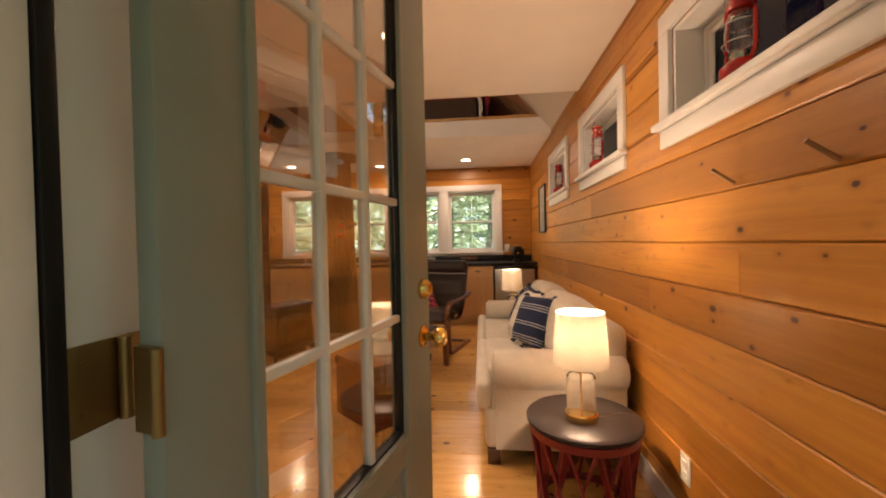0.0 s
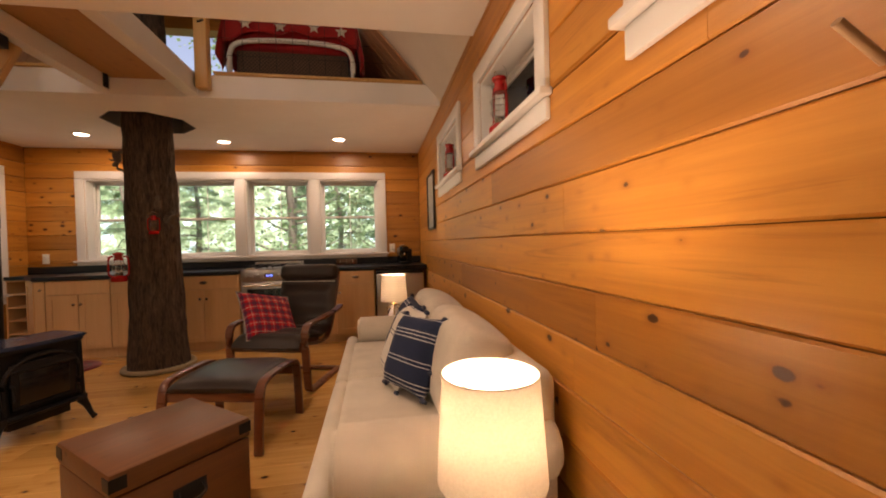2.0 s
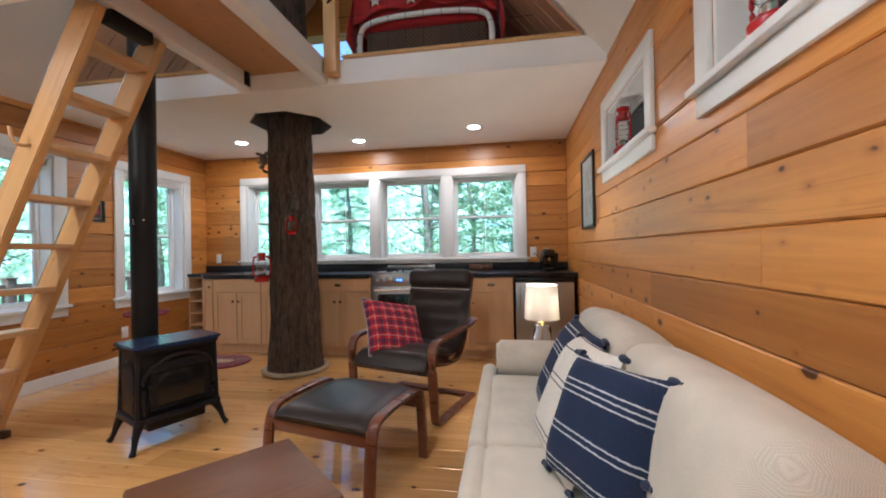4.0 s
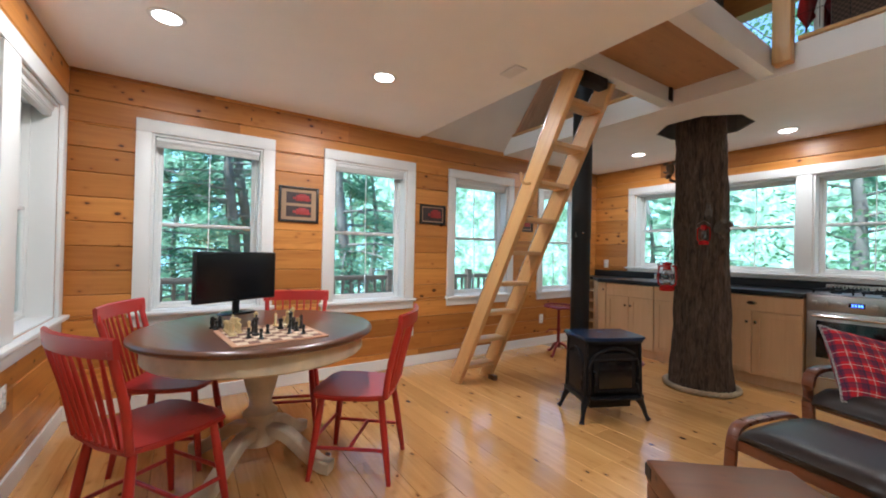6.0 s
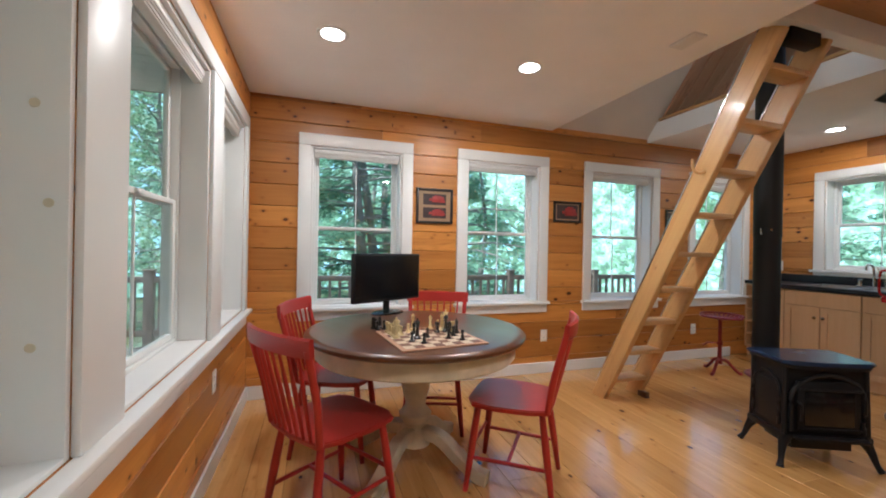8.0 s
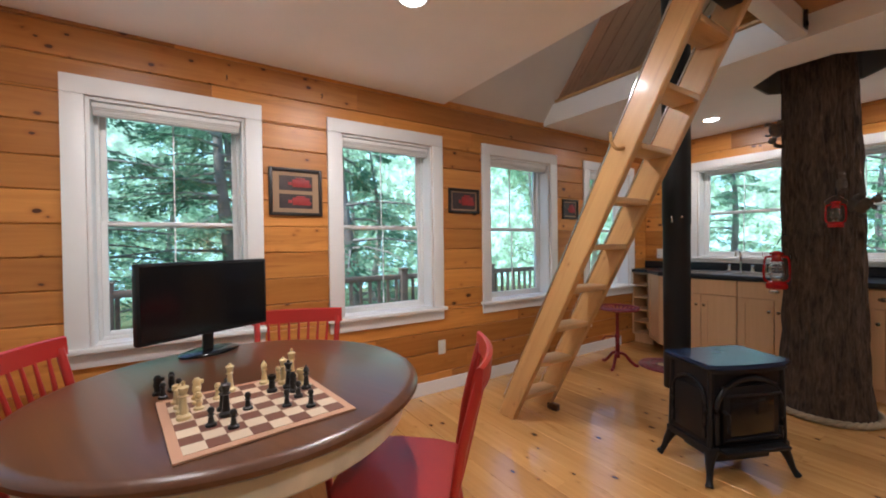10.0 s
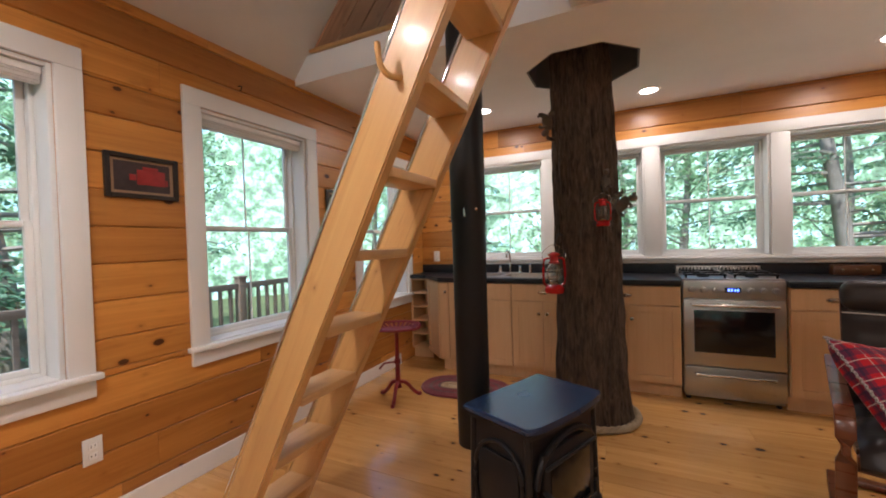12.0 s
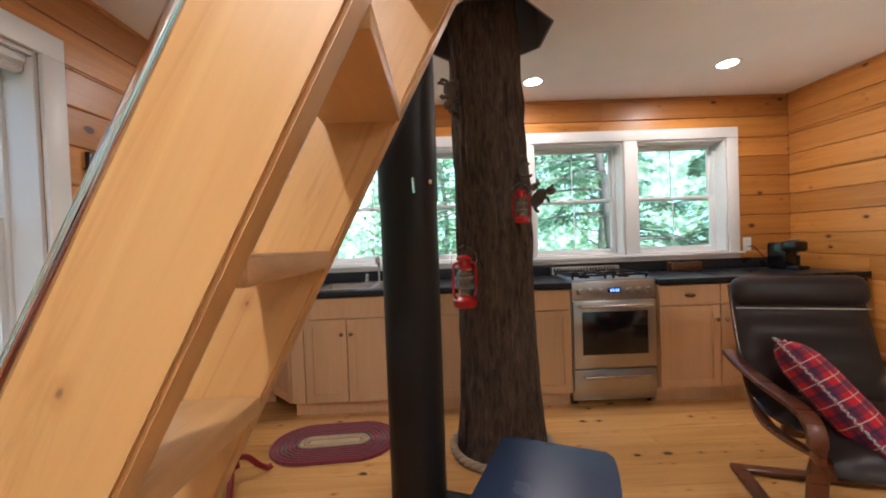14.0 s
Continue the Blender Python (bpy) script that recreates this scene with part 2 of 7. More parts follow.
def spline(points, steps=6):
    """Catmull-Rom through points."""
    p = [Vector(q) for q in points]
    p = [2 * p[0] - p[1], *p, 2 * p[-1] - p[-2]]
    out = []
    for i in range(1, len(p) - 2):
        for k in range(steps):
            t = k / steps
            a, b, c, d = p[i - 1 : i + 3]
            out.append(0.5 * (2 * b + (c - a) * t + (2 * a - 5 * b + 4 * c - d) * t**2 + (3 * b - a - 3 * c + d) * t**3))
    return out + [p[-2]]


def prism(bm, outline, y0, y1):
    """An outline in x and z pushed from y0 to y1."""
    a = [bm.verts.new((x, y0, z)) for x, z in outline]
    b = [bm.verts.new((x, y1, z)) for x, z in outline]
    bm.faces.new(a)
    bm.faces.new(b[::-1])
    for i in range(len(a)):
        j = (i + 1) % len(a)
        bm.faces.new((a[i], a[j], b[j], b[i]))
    return a + b


def rounded(x0, x1, y0, y1, z0, z1, r, seg=4):
    return boxed(x0, x1, y0, y1, z0, z1, bevel=r, seg=seg)


# ---- the room: x to the east wall, y to the kitchen wall ----
XW, XE, YS, YN, ZC = -2.94, 1.685, 1.288, 7.04, 2.39
WALL = {
    "west": (lambda u, v, z: Vector((XW + v, u, z))),
    "east": (lambda u, v, z: Vector((XE - v, u, z))),
    "north": (lambda u, v, z: Vector((u, YN - v, z))),
    "south": (lambda u, v, z: Vector((u, YS + v, z))),
}
SPAN = {"west": (YS, YN), "east": (YS, YN), "north": (XW, XE), "south": (XW, XE)}
# openings: from, to along the wall, bottom, top
OPEN = {
    "west": [(1.744, 2.493, 0.70, 2.022), (3.10, 3.864, 0.70, 2.022), (4.475, 5.268, 0.70, 2.022), (5.895, 6.665, 0.70, 2.022)],
    "east": [(1.66, 2.46, 1.68, 2.055), (3.06, 3.855, 1.68, 2.055), (4.45, 5.223, 1.68, 2.055)],
    "north": [(-2.337 + 0.8965 * i, -2.337 + 0.8965 * i + 0.7865, 1.045, 2.022) for i in range(4)],
    "south": [(-2.72, -1.98, 0.73, 2.06), (-1.77, -0.87, 0.73, 2.06), (-0.66, 0.20, 0.73, 2.06), (0.40, 1.44, 0.0, 2.078)],
}
THICK = 0.17


def slab_grid(bm, at, u0, u1, z0, z1, holes, v0, v1):
    """A wall cut by its openings."""
    us = sorted({u0, u1, *[h[0] for h in holes], *[h[1] for h in holes]})
    zs = sorted({z0, z1, *[h[2] for h in holes], *[h[3] for h in holes]})
    for a, b in zip(us, us[1:]):
        for c, d in zip(zs, zs[1:]):
            if any(h[0] < (a + b) / 2 < h[1] and h[2] < (c + d) / 2 < h[3] for h in holes):
                continue
            p, q = at(a, v0, c), at(b, v1, d)
            box(bm, min(p.x, q.x), max(p.x, q.x), min(p.y, q.y), max(p.y, q.y), c, d)


def ubox(bm, at, u0, u1, v0, v1, z0, z1, bevel=0.0):
    p, q = at(u0, v0, z0), at(u1, v1, z1)
    return box(bm, min(p.x, q.x), max(p.x, q.x), min(p.y, q.y), max(p.y, q.y), z0, z1, bevel)


EXTERIOR = wood("cedar_outside", (0.30, 0.22, 0.15), (0.22, 0.15, 0.10), (0.1, 0.06, 0.04), 0, 0.7, 0.2)
BACK = wood("pine_backing", (0.20, 0.10, 0.04), (0.14, 0.07, 0.03), (0.1, 0.05, 0.02), 0, 0.8, 0.0)
walls = {}
for side, at in WALL.items():
    bm = bmesh.new()
    u0, u1 = SPAN[side]
    ext = 0.19 if side in ("north", "south") else 0.0
    slab_grid(bm, at, u0 - ext, u1 + ext, -0.25, 2.62, OPEN[side], -0.02 - THICK, -0.021)
    walls[side] = tagged(link("wall_" + side, bm, BACK), "golden knotty pine board wall with horizontal grooves", "wall", kind="structure")

floor = tagged(link("floor", boxed(XW - 0.1, XE + 0.1, YS - 0.19, YN + 0.1, -0.25, -0.021), BACK), "honey-coloured knotty pine plank floor with satin varnish", "floor", kind="structure")

bm = bmesh.new()
for ya, yb in ((YS - 0.01, 3.99), (5.19, YN + 0.01)):
    hole = [(-1.06 + 0.385 * math.cos(radians(22.5 + 45 * k)), 5.96 + 0.385 * math.sin(radians(22.5 + 45 * k))) for k in range(8)]
    if ya > 5:
        # a slab with an eight-sided hole for the tree
        outer = [(XE - 0.002, 5.96 + 0.16), (XE - 0.002, yb), (-1.06 + 0.16, yb), (-1.06 - 0.16, yb), (XW + 0.002, yb), (XW + 0.002, 5.96 + 0.16), (XW + 0.002, 5.96 - 0.16), (XW + 0.002, ya), (-1.06 - 0.16, ya), (-1.06 + 0.16, ya), (XE - 0.002, ya), (XE - 0.002, 5.96 - 0.16)]
        inner = [0, 0, 1, 2, 3, 3, 4, 4, 5, 6, 7, 7]
        for z0, z1 in ((ZC, 2.575),):
            lo = [bm.verts.new((x, y, z0)) for x, y in outer]
            hi = [bm.verts.new((x, y, z1)) for x, y in outer]
            hl = [bm.verts.new((x, y, z0)) for x, y in hole]
            hh = [bm.verts.new((x, y, z1)) for x, y in hole]
            n = len(outer)
            for i in range(n):
                j = (i + 1) % n
                for o, h in ((lo, hl), (hi, hh)):
                    ring = [o[i], o[j], h[inner[j]]] + ([h[inner[i]]] if inner[i] != inner[j] else [])
                    bm.faces.new(ring)
                bm.faces.new((lo[i], lo[j], hi[j], hi[i]))
            for i in range(8):
                j = (i + 1) % 8
                bm.faces.new((hl[i], hl[j], hh[j], hh[i]))
    else:
        box(bm, XW + 0.002, XE - 0.002, ya, yb, ZC, 2.575)
ceiling = tagged(link("ceiling", bm, CEIL), "flat white painted ceiling below the lofts", "ceiling", kind="structure")

# roof above the lofts
PITCH, ZP = 1.17, 2.43
XR = (XW + XE) / 2
ZR = ZP + PITCH * (XE - XR)
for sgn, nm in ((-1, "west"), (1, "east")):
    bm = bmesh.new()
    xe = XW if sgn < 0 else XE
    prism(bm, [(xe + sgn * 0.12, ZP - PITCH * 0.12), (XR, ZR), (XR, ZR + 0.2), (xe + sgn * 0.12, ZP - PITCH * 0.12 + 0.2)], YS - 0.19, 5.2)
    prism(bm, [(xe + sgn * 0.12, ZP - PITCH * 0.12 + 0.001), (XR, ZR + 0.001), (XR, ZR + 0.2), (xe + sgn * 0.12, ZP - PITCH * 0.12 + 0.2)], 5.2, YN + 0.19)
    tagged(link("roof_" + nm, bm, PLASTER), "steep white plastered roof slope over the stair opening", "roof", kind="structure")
# opening widened to brighten the loft; the south one is unseen and added
GABLE_HOLE = (-1.65, 0.40, 2.70, 3.88)
for nm, y0, y1 in (("north", YN, YN + 0.19), ("south", YS - 0.19, YS)):
    bm = bmesh.new()
    for x0, x1 in ((XW, GABLE_HOLE[0]), (GABLE_HOLE[0], GABLE_HOLE[1]), (GABLE_HOLE[1], XE)):
        zt = lambda x: 2.62 + max(0.0, ZP + PITCH * min(x - XW, XE - x) - 2.62)
        xs = sorted({x0, x1} | ({XR} if x0 < XR < x1 else set()))
        if x0 == GABLE_HOLE[0] and nm in ("north", "south"):
            box(bm, x0, x1, y0, y1, 2.62, GABLE_HOLE[2])
            prism(bm, [(x0, GABLE_HOLE[3]), (x1, GABLE_HOLE[3])] + [(x, zt(x)) for x in reversed(xs)], y0, y1)
        else:
            lo = max(x0, XW + 0.17)
            hi = min(x1, XE - 0.17)
            xs = [lo] + [x for x in xs if lo < x < hi] + [hi]
            prism(bm, [(lo, 2.62), (hi, 2.62)] + [(x, zt(x)) for x in reversed(xs)], y0, y1)
    tagged(link("gable_" + nm, bm, PINE), "pine gable wall of the sleeping loft", "wall", kind="structure")


# ---- windows, trim, doors ----
SASH = paint("white_vinyl_sash", (0.78, 0.79, 0.78), 0.3, 0.03)
PLUG = paint("beige_plug", (0.62, 0.54, 0.40), 0.5, 0.1)
SHADE_CLOTH = paint("folded_white_shade_cloth", (0.70, 0.69, 0.66), 0.85, 0.08)


def window(name, side, hole, label, casing=0.095, recess=0.13, shade=True, left=True, right=True, stool=True, double=True, top_trim=True, glassmat=None):
    at = WALL[side]
    u0, u1, z0, z1 = hole
    w = thing(name, label, "window", kind="structure")
    V = 0.022
    # casing
    if left:
        part("casing", (lambda b: (ubox(b, at, u0 - casing, u0, 0.001, V, z0 - 0.02, z1, 0.003), b)[1])(bmesh.new()), WHITE, w)
    if right:
        part("casing", (lambda b: (ubox(b, at, u1, u1 + casing, 0.001, V, z0 - 0.02, z1, 0.003), b)[1])(bmesh.new()), WHITE, w)
    if top_trim:
        b = bmesh.new()
        ubox(b, at, u0 - (casing if left else 0), u1 + (casing if right else 0), 0.001, V, z1 + 0.0005, z1 + casing, 0.003)
        part("head_casing", b, WHITE, w)
    if stool:
        b = bmesh.new()
        ubox(b, at, u0 - casing - 0.02, u1 + casing + 0.02, 0.001, 0.05, z0 - 0.022, z0 + 0.006, 0.006)
        part("window_sill", b, WHITE, w)
        b = bmesh.new()
        ubox(b, at, u0 - casing, u1 + casing, 0.001, V - 0.002, z0 - 0.10, z0 - 0.024, 0.004)
        part("apron", b, WHITE, w)
    # liner boards of the recess
    d = -0.02 - THICK
    for nm, a in (("jamb", (u0, u0 + 0.018, d, -0.0, z0, z1)), ("jamb", (u1 - 0.018, u1, d, -0.0, z0, z1)), ("head_jamb", (u0 + 0.018, u1 - 0.018, d, -0.0, z1 - 0.018, z1)), ("sill_board", (u0 + 0.018, u1 - 0.018, d, -0.0, z0, z0 + 0.012))):
        b = bmesh.new()
        ubox(b, at, *a, 0.0015)
        part(nm, b, WHITE, w)
    # sashes
    a0, a1, c0, c1 = u0 + 0.018, u1 - 0.018, z0 + 0.012, z1 - 0.018
    mid = (c0 + c1) / 2
    fr, st = 0.018, 0.028
    b = bmesh.new()
    for q in ((a0, a0 + fr, -recess - 0.055, -recess + 0.012, c0, c1), (a1 - fr, a1, -recess - 0.055, -recess + 0.012, c0, c1), (a0 + fr, a1 - fr, -recess - 0.055, -recess + 0.012, c1 - fr, c1), (a0 + fr, a1 - fr, -recess - 0.055, -recess + 0.012, c0, c0 + fr)):
        ubox(b, at, *q, 0.003)
    part("window_frame", b, SASH, w)
    sashes = [(mid - 0.016, c1 - fr, -recess - 0.045, -recess - 0.022), (c0 + fr, mid + 0.016, -recess - 0.02, -recess + 0.004)] if double else [(c0 + fr, c1 - fr, -recess - 0.02, -recess + 0.004)]
    for lo, hi, v0, v1 in sashes:
        b = bmesh.new()
        s0, s1 = a0 + fr, a1 - fr
        for q in ((s0, s0 + st, v0, v1, lo, hi), (s1 - st, s1, v0, v1, lo, hi), (s0 + st, s1 - st, v0, v1, lo, lo + st), (s0 + st, s1 - st, v0, v1, hi - st * 0.85, hi)):
            ubox(b, at, *q, 0.004)
        sash = part("sash", b, SASH, w)
        b = bmesh.new()
        ubox(b, at, s0 + st - 0.004, s1 - st + 0.004, (v0 + v1) / 2 - 0.002, (v0 + v1) / 2 + 0.002, lo + st - 0.004, hi - st * 0.85 + 0.004)
        p = part("pane", b, glassmat or PANE, sash, smooth=False)
        p.visible_shadow = False
        if double:
            b = bmesh.new()
            ubox(b, at, (s0 + s1) / 2 - 0.004, (s0 + s1) / 2 + 0.004, (v0 + v1) / 2 - 0.005, (v0 + v1) / 2 + 0.005, lo + st, hi - st * 0.85, 0.001)
            part("muntin", b, SASH, sash)
    if double:
        b = bmesh.new()
        um = (u0 + u1) / 2
        ubox(b, at, um - 0.03, um + 0.03, -recess + 0.004, -recess + 0.018, mid - 0.005, mid + 0.014, 0.003)
        part("sash_lock", b, SASH, w)
    if shade:
        b = bmesh.new()
        ubox(b, at, a0 + 0.004, a1 - 0.004, -0.075, -0.02, c1 - 0.032, c1 - 0.001, 0.004)
        part("shade_headrail", b, WHITE, w)
        b = bmesh.new()
        for k in range(4):
            ubox(b, at, a0 + 0.008, a1 - 0.008, -0.072 + 0.004 * (k % 2), -0.026 - 0.004 * (k % 2), c1 - 0.041 - 0.009 * k, c1 - 0.033 - 0.009 * k, 0.002)
        part("folded_shade", b, SHADE_CLOTH, w)
    return w


for i, h in enumerate(OPEN["west"]):
    window(f"window_{i + 1}", "west", h, "white double-hung window with a raised pleated shade above forest")
for i, h in enumerate(OPEN["north"]):
    window(f"window_{i + 5}", "north", h, "white double-hung kitchen window above the dark counter", left=i == 0, right=i == 3, stool=False, shade=False, top_trim=False, recess=0.13, casing=0.09)
at = WALL["north"]
trim = thing("trim_kitchen_windows", "white casing round the row of four kitchen windows", "window trim", kind="structure")
b = bmesh.new()
ubox(b, at, -2.427, 1.229, 0.001, 0.022, 2.0225, 2.112, 0.003)
part("head_casing", b, WHITE, trim)
for i in range(3):
    b = bmesh.new()
    u = OPEN["north"][i][1]
    ubox(b, at, u, u + 0.11, 0.001, 0.02, 1.046, 2.022, 0.003)
    part("mullion_casing", b, WHITE, trim)
b = bmesh.new()
ubox(b, at, -2.45, 1.255, 0.001, 0.05, 1.02, 1.044, 0.005)
part("window_sill", b, WHITE, trim)
b = bmesh.new()
ubox(b, at, -2.427, 1.229, 0.001, 0.02, 0.986, 1.018, 0.003)
part("apron", b, WHITE, trim)

for i, h in enumerate(OPEN["south"][:3]):
    south_window = window(f"window_{i + 9}", "south", h, "tall white double-hung window of a triple group", left=i == 0, right=i == 2, stool=False, top_trim=False)
for y, z in ((1.222, 1.80), (1.228, 1.494), (1.254, 1.286), (1.227, 0.98)):
    part("wood_plug", turned([(0.0, 0.0), (0.010, 0.0), (0.009, 0.0014), (0.0, 0.0016)], 14, pose(-0.642, y, z, 0, 90, 0)), PLUG, south_window, "small beige screw plug")
at = WALL["south"]
trim = thing("trim_south_windows", "white casing and deep sill round the triple window", "window trim", kind="structure")
b = bmesh.new()
ubox(b, at, -2.815, 0.295, 0.001, 0.022, 2.0605, 2.155, 0.003)
part("head_casing", b, WHITE, trim)
for a, c in ((-1.98, -1.77), (-0.87, -0.66)):
    b = bmesh.new()
    ubox(b, at, a, c, 0.001, 0.02, 0.731, 2.06, 0.003)
    part("mullion_casing", b, WHITE, trim)
b = bmesh.new()
ubox(b, at, -2.835, 0.315, 0.001, 0.055, 0.702, 0.729, 0.006)
part("window_sill", b, WHITE, trim)
b = bmesh.new()
ubox(b, at, -2.815, 0.295, 0.001, 0.02, 0.62, 0.70, 0.004)
part("apron", b, WHITE, trim)

# the dark view is put into the glass tint, hiding the woods outside
DARKPANE = pane_glass("dark_view_glass", (0.05, 0.07, 0.085))
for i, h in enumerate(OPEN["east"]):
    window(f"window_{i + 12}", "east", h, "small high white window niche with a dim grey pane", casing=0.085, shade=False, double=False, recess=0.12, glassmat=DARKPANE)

# baseboards
for side, runs in (("west", [(YS, 6.48)]), ("east", [(YS, 6.40)]), ("south", [(XW + 0.017, 0.325), (1.515, XE - 0.017)])):
    at = WALL[side]
    b = bmesh.new()
    for u0, u1 in runs:
        ubox(b, at, u0, u1, 0.001, 0.016, 0.0, 0.105, 0.004)
    tagged(link("baseboard_" + side, b, WHITE), "white painted baseboard along the pine wall", "baseboard", kind="structure")

# entrance door, hinged on its west jamb and swung into the room
DOORPAINT = paint("sage_green_door_paint", (0.23, 0.27, 0.235), 0.45, 0.08)
DULLBRASS = paint("tarnished_brass", (0.30, 0.20, 0.09), 0.42, 0.25, 1.0, 0.05)
BRASS = paint("polished_brass", (0.78, 0.52, 0.18), 0.16, 0.08, 1.0, 0.02)
fr = thing("trim_door", "white painted door frame with a dark weather strip", "door frame", kind="structure")
at = WALL["south"]
for q in ((0.325, 0.415, 0.001, 0.022, 0.0, 2.065), (1.425, 1.515, 0.001, 0.022, 0.0, 2.065), (0.325, 1.515, 0.001, 0.022, 2.0655, 2.155)):
    b = bmesh.new()
    ubox(b, at, *q, 0.003)
    part("casing", b, WHITE, fr)
for q in ((0.402, 0.42, -0.25, -0.0, 0.0, 2.06), (1.42, 1.438, -0.25, -0.0, 0.0, 2.06), (0.402, 1.438, -0.25, -0.0, 2.0605, 2.077)):
    b = bmesh.new()
    ubox(b, at, *q, 0.002)
    part("jamb", b, WHITE, fr)
b = bmesh.new()
ubox(b, at, 0.42, 0.426, -0.20, -0.160, 0.0, 2.04, 0.002)
part("stop", b, WHITE, fr)
b = bmesh.new()
ubox(b, at, 0.42, 0.430, -0.158, -0.137, 0.0, 2.04, 0.002)
part("weather_strip", b, BLACKMETAL, fr, "black rubber weather strip")
b = bmesh.new()
ubox(b, at, 0.421, 1.419, -0.25, -0.0, -0.02, 0.012, 0.004)
part("threshold", b, BRASS, fr)

HINGE = (0.516, YS - 0.112)
LEAF = pose(HINGE[0], HINGE[1], 0, 0, 0, 76.5)
door = thing("door_1", "sage green entrance door with twelve glass lights, standing open", "door", LEAF, kind="structure")
W, T, HT = 0.853, 0.036, 2.03
S0, S1, G0, G1 = 0.157, 0.657, 0.675, 1.945
b = bmesh.new()
for q in ((0.002, S0, 0, T, 0.015, HT), (S1, W, 0, T, 0.015, HT), (S0, S1, 0, T, G1, HT), (S0, S1, 0, T, G0 - 0.09, G0), (S0, S1, 0, T, 0.015, 0.19)):
    box(b, *q, 0.002)
part("stile_frame", b, DOORPAINT, door)
b = bmesh.new()
box(b, S0, S1, 0.013, T - 0.013, 0.19, G0 - 0.09)
box(b, S0 + 0.05, S1 - 0.05, 0.004, T - 0.004, 0.24, G0 - 0.14, 0.008)
part("panel", b, DOORPAINT, door)
b = bmesh.new()
for q in ((S0 - 0.024, S0 - 0.002, G0 - 0.024, G1 + 0.024), (S1 + 0.002, S1 + 0.024, G0 - 0.024, G1 + 0.024), (S0 - 0.002, S1 + 0.002, G0 - 0.024, G0 - 0.002), (S0 - 0.002, S1 + 0.002, G1 + 0.002, G1 + 0.024)):
    box(b, q[0], q[1], -0.007, T + 0.007, q[2], q[3], 0.006)
part("glazing_bead", b, DOORPAINT, door)
b = bmesh.new()
for q in ((S0, S0 + 0.006, G0, G1), (S1 - 0.006, S1, G0, G1), (S0 + 0.006, S1 - 0.006, G0, G0 + 0.006), (S0 + 0.006, S1 - 0.006, G1 - 0.006, G1)):
    box(b, q[0], q[1], 0.004, T - 0.004, q[2], q[3], 0.001)
part("gasket", b, BLACKMETAL, door, "black glazing gasket")
MUNTIN = paint("white_muntin_paint", (0.72, 0.72, 0.69), 0.4, 0.05)
cw, rh = (S1 - S0) / 3, (G1 - G0) / 4
for i in (1, 2):
    part("muntin", boxed(S0 + cw * i - 0.01, S0 + cw * i + 0.01, 0.006, T - 0.006, G0, G1, 0.004), MUNTIN, door)
for j in (1, 2, 3):
    part("muntin", boxed(S0, S1, 0.008, T - 0.008, G0 + rh * j - 0.01, G0 + rh * j + 0.01, 0.004), MUNTIN, door)
for i in range(3):
    for j in range(4):
        p = part("pane", boxed(S0 + cw * i + 0.008, S0 + cw * (i + 1) - 0.008, T / 2 - 0.002, T / 2 + 0.002, G0 + rh * j + 0.008, G0 + rh * (j + 1) - 0.008), DOORPANE, door, smooth=False)
        p.visible_shadow = False
for zz, big in ((0.912, 1), (1.058, 0)):
    for sgn in (1, -1):
        base = pose(W - 0.06, T / 2 + sgn * T / 2, zz, -90 * sgn, 0, 0)
        prof = [(0, 0), (0.033, 0), (0.033, 0.006), (0.026, 0.012), (0.014, 0.016), (0.013, 0.035), (0.028, 0.048), (0.030, 0.062), (0.024, 0.072), (0, 0.076)] if big else [(0, 0), (0.031, 0), (0.031, 0.01), (0.026, 0.022), (0.018, 0.03), (0, 0.031)]
        part("door_knob" if big else "deadbolt", turned(prof, 24, base), BRASS, door, "polished brass knob" if big else "polished brass deadbolt")
for zz in (0.25, 1.035, 1.78):
    b = bmesh.new()
    lathe(b, [(0, -0.05), (0.007, -0.05), (0.007, 0.05), (0, 0.05)], 10, pose(-0.006, -0.004, zz))
    box(b, -0.006, 0.0015, 0.0, 0.034, zz - 0.05, zz + 0.05)
    part("hinge", b, DULLBRASS, door, "tarnished brass butt hinge")
for zz in (0.25, 1.035, 1.78):
    b = bmesh.new()
    ubox(b, at, 0.4205, 0.4225, -0.135, -0.02, zz - 0.052, zz + 0.052, 0.0006)
    lathe(b, [(0, -0.052), (0.008, -0.052), (0.008, 0.052), (0, 0.052)], 12, pose(0.430, YS - 0.068, zz))
    for dv, dz in ((-0.115, -0.03), (-0.115, 0.03), (-0.035, -0.03), (-0.035, 0.03), (-0.10, 0.0), (-0.05, 0.0)):
        lathe(b, [(0.0045, 0), (0.004, 0.0012), (0, 0.0014)], 8, pose(0.4226, YS + dv, zz + dz, 0, 90, 0))
    part("hinge_leaf", b, DULLBRASS, fr, "tarnished brass hinge leaf")


# ---- more materials ----
RED = paint("worn_red_chair_paint", (0.42, 0.022, 0.016), 0.36, 0.18, coat=0.15)
DARKRED = paint("dark_red_paint", (0.20, 0.010, 0.014), 0.4, 0.2)
LANTERN_RED = paint("glossy_red_enamel", (0.46, 0.012, 0.014), 0.22, 0.12, coat=0.4)
CREAM = paint("distressed_cream_paint", (0.62, 0.54, 0.38), 0.6, 0.28, scale=26)
LEATHER = paint("dark_brown_leather", (0.030, 0.022, 0.020), 0.34, 0.25, bumpy=0.3, scale=14)
STEEL = paint("brushed_stainless_steel", (0.44, 0.43, 0.415), 0.33, 0.08, 1.0, 0.04)
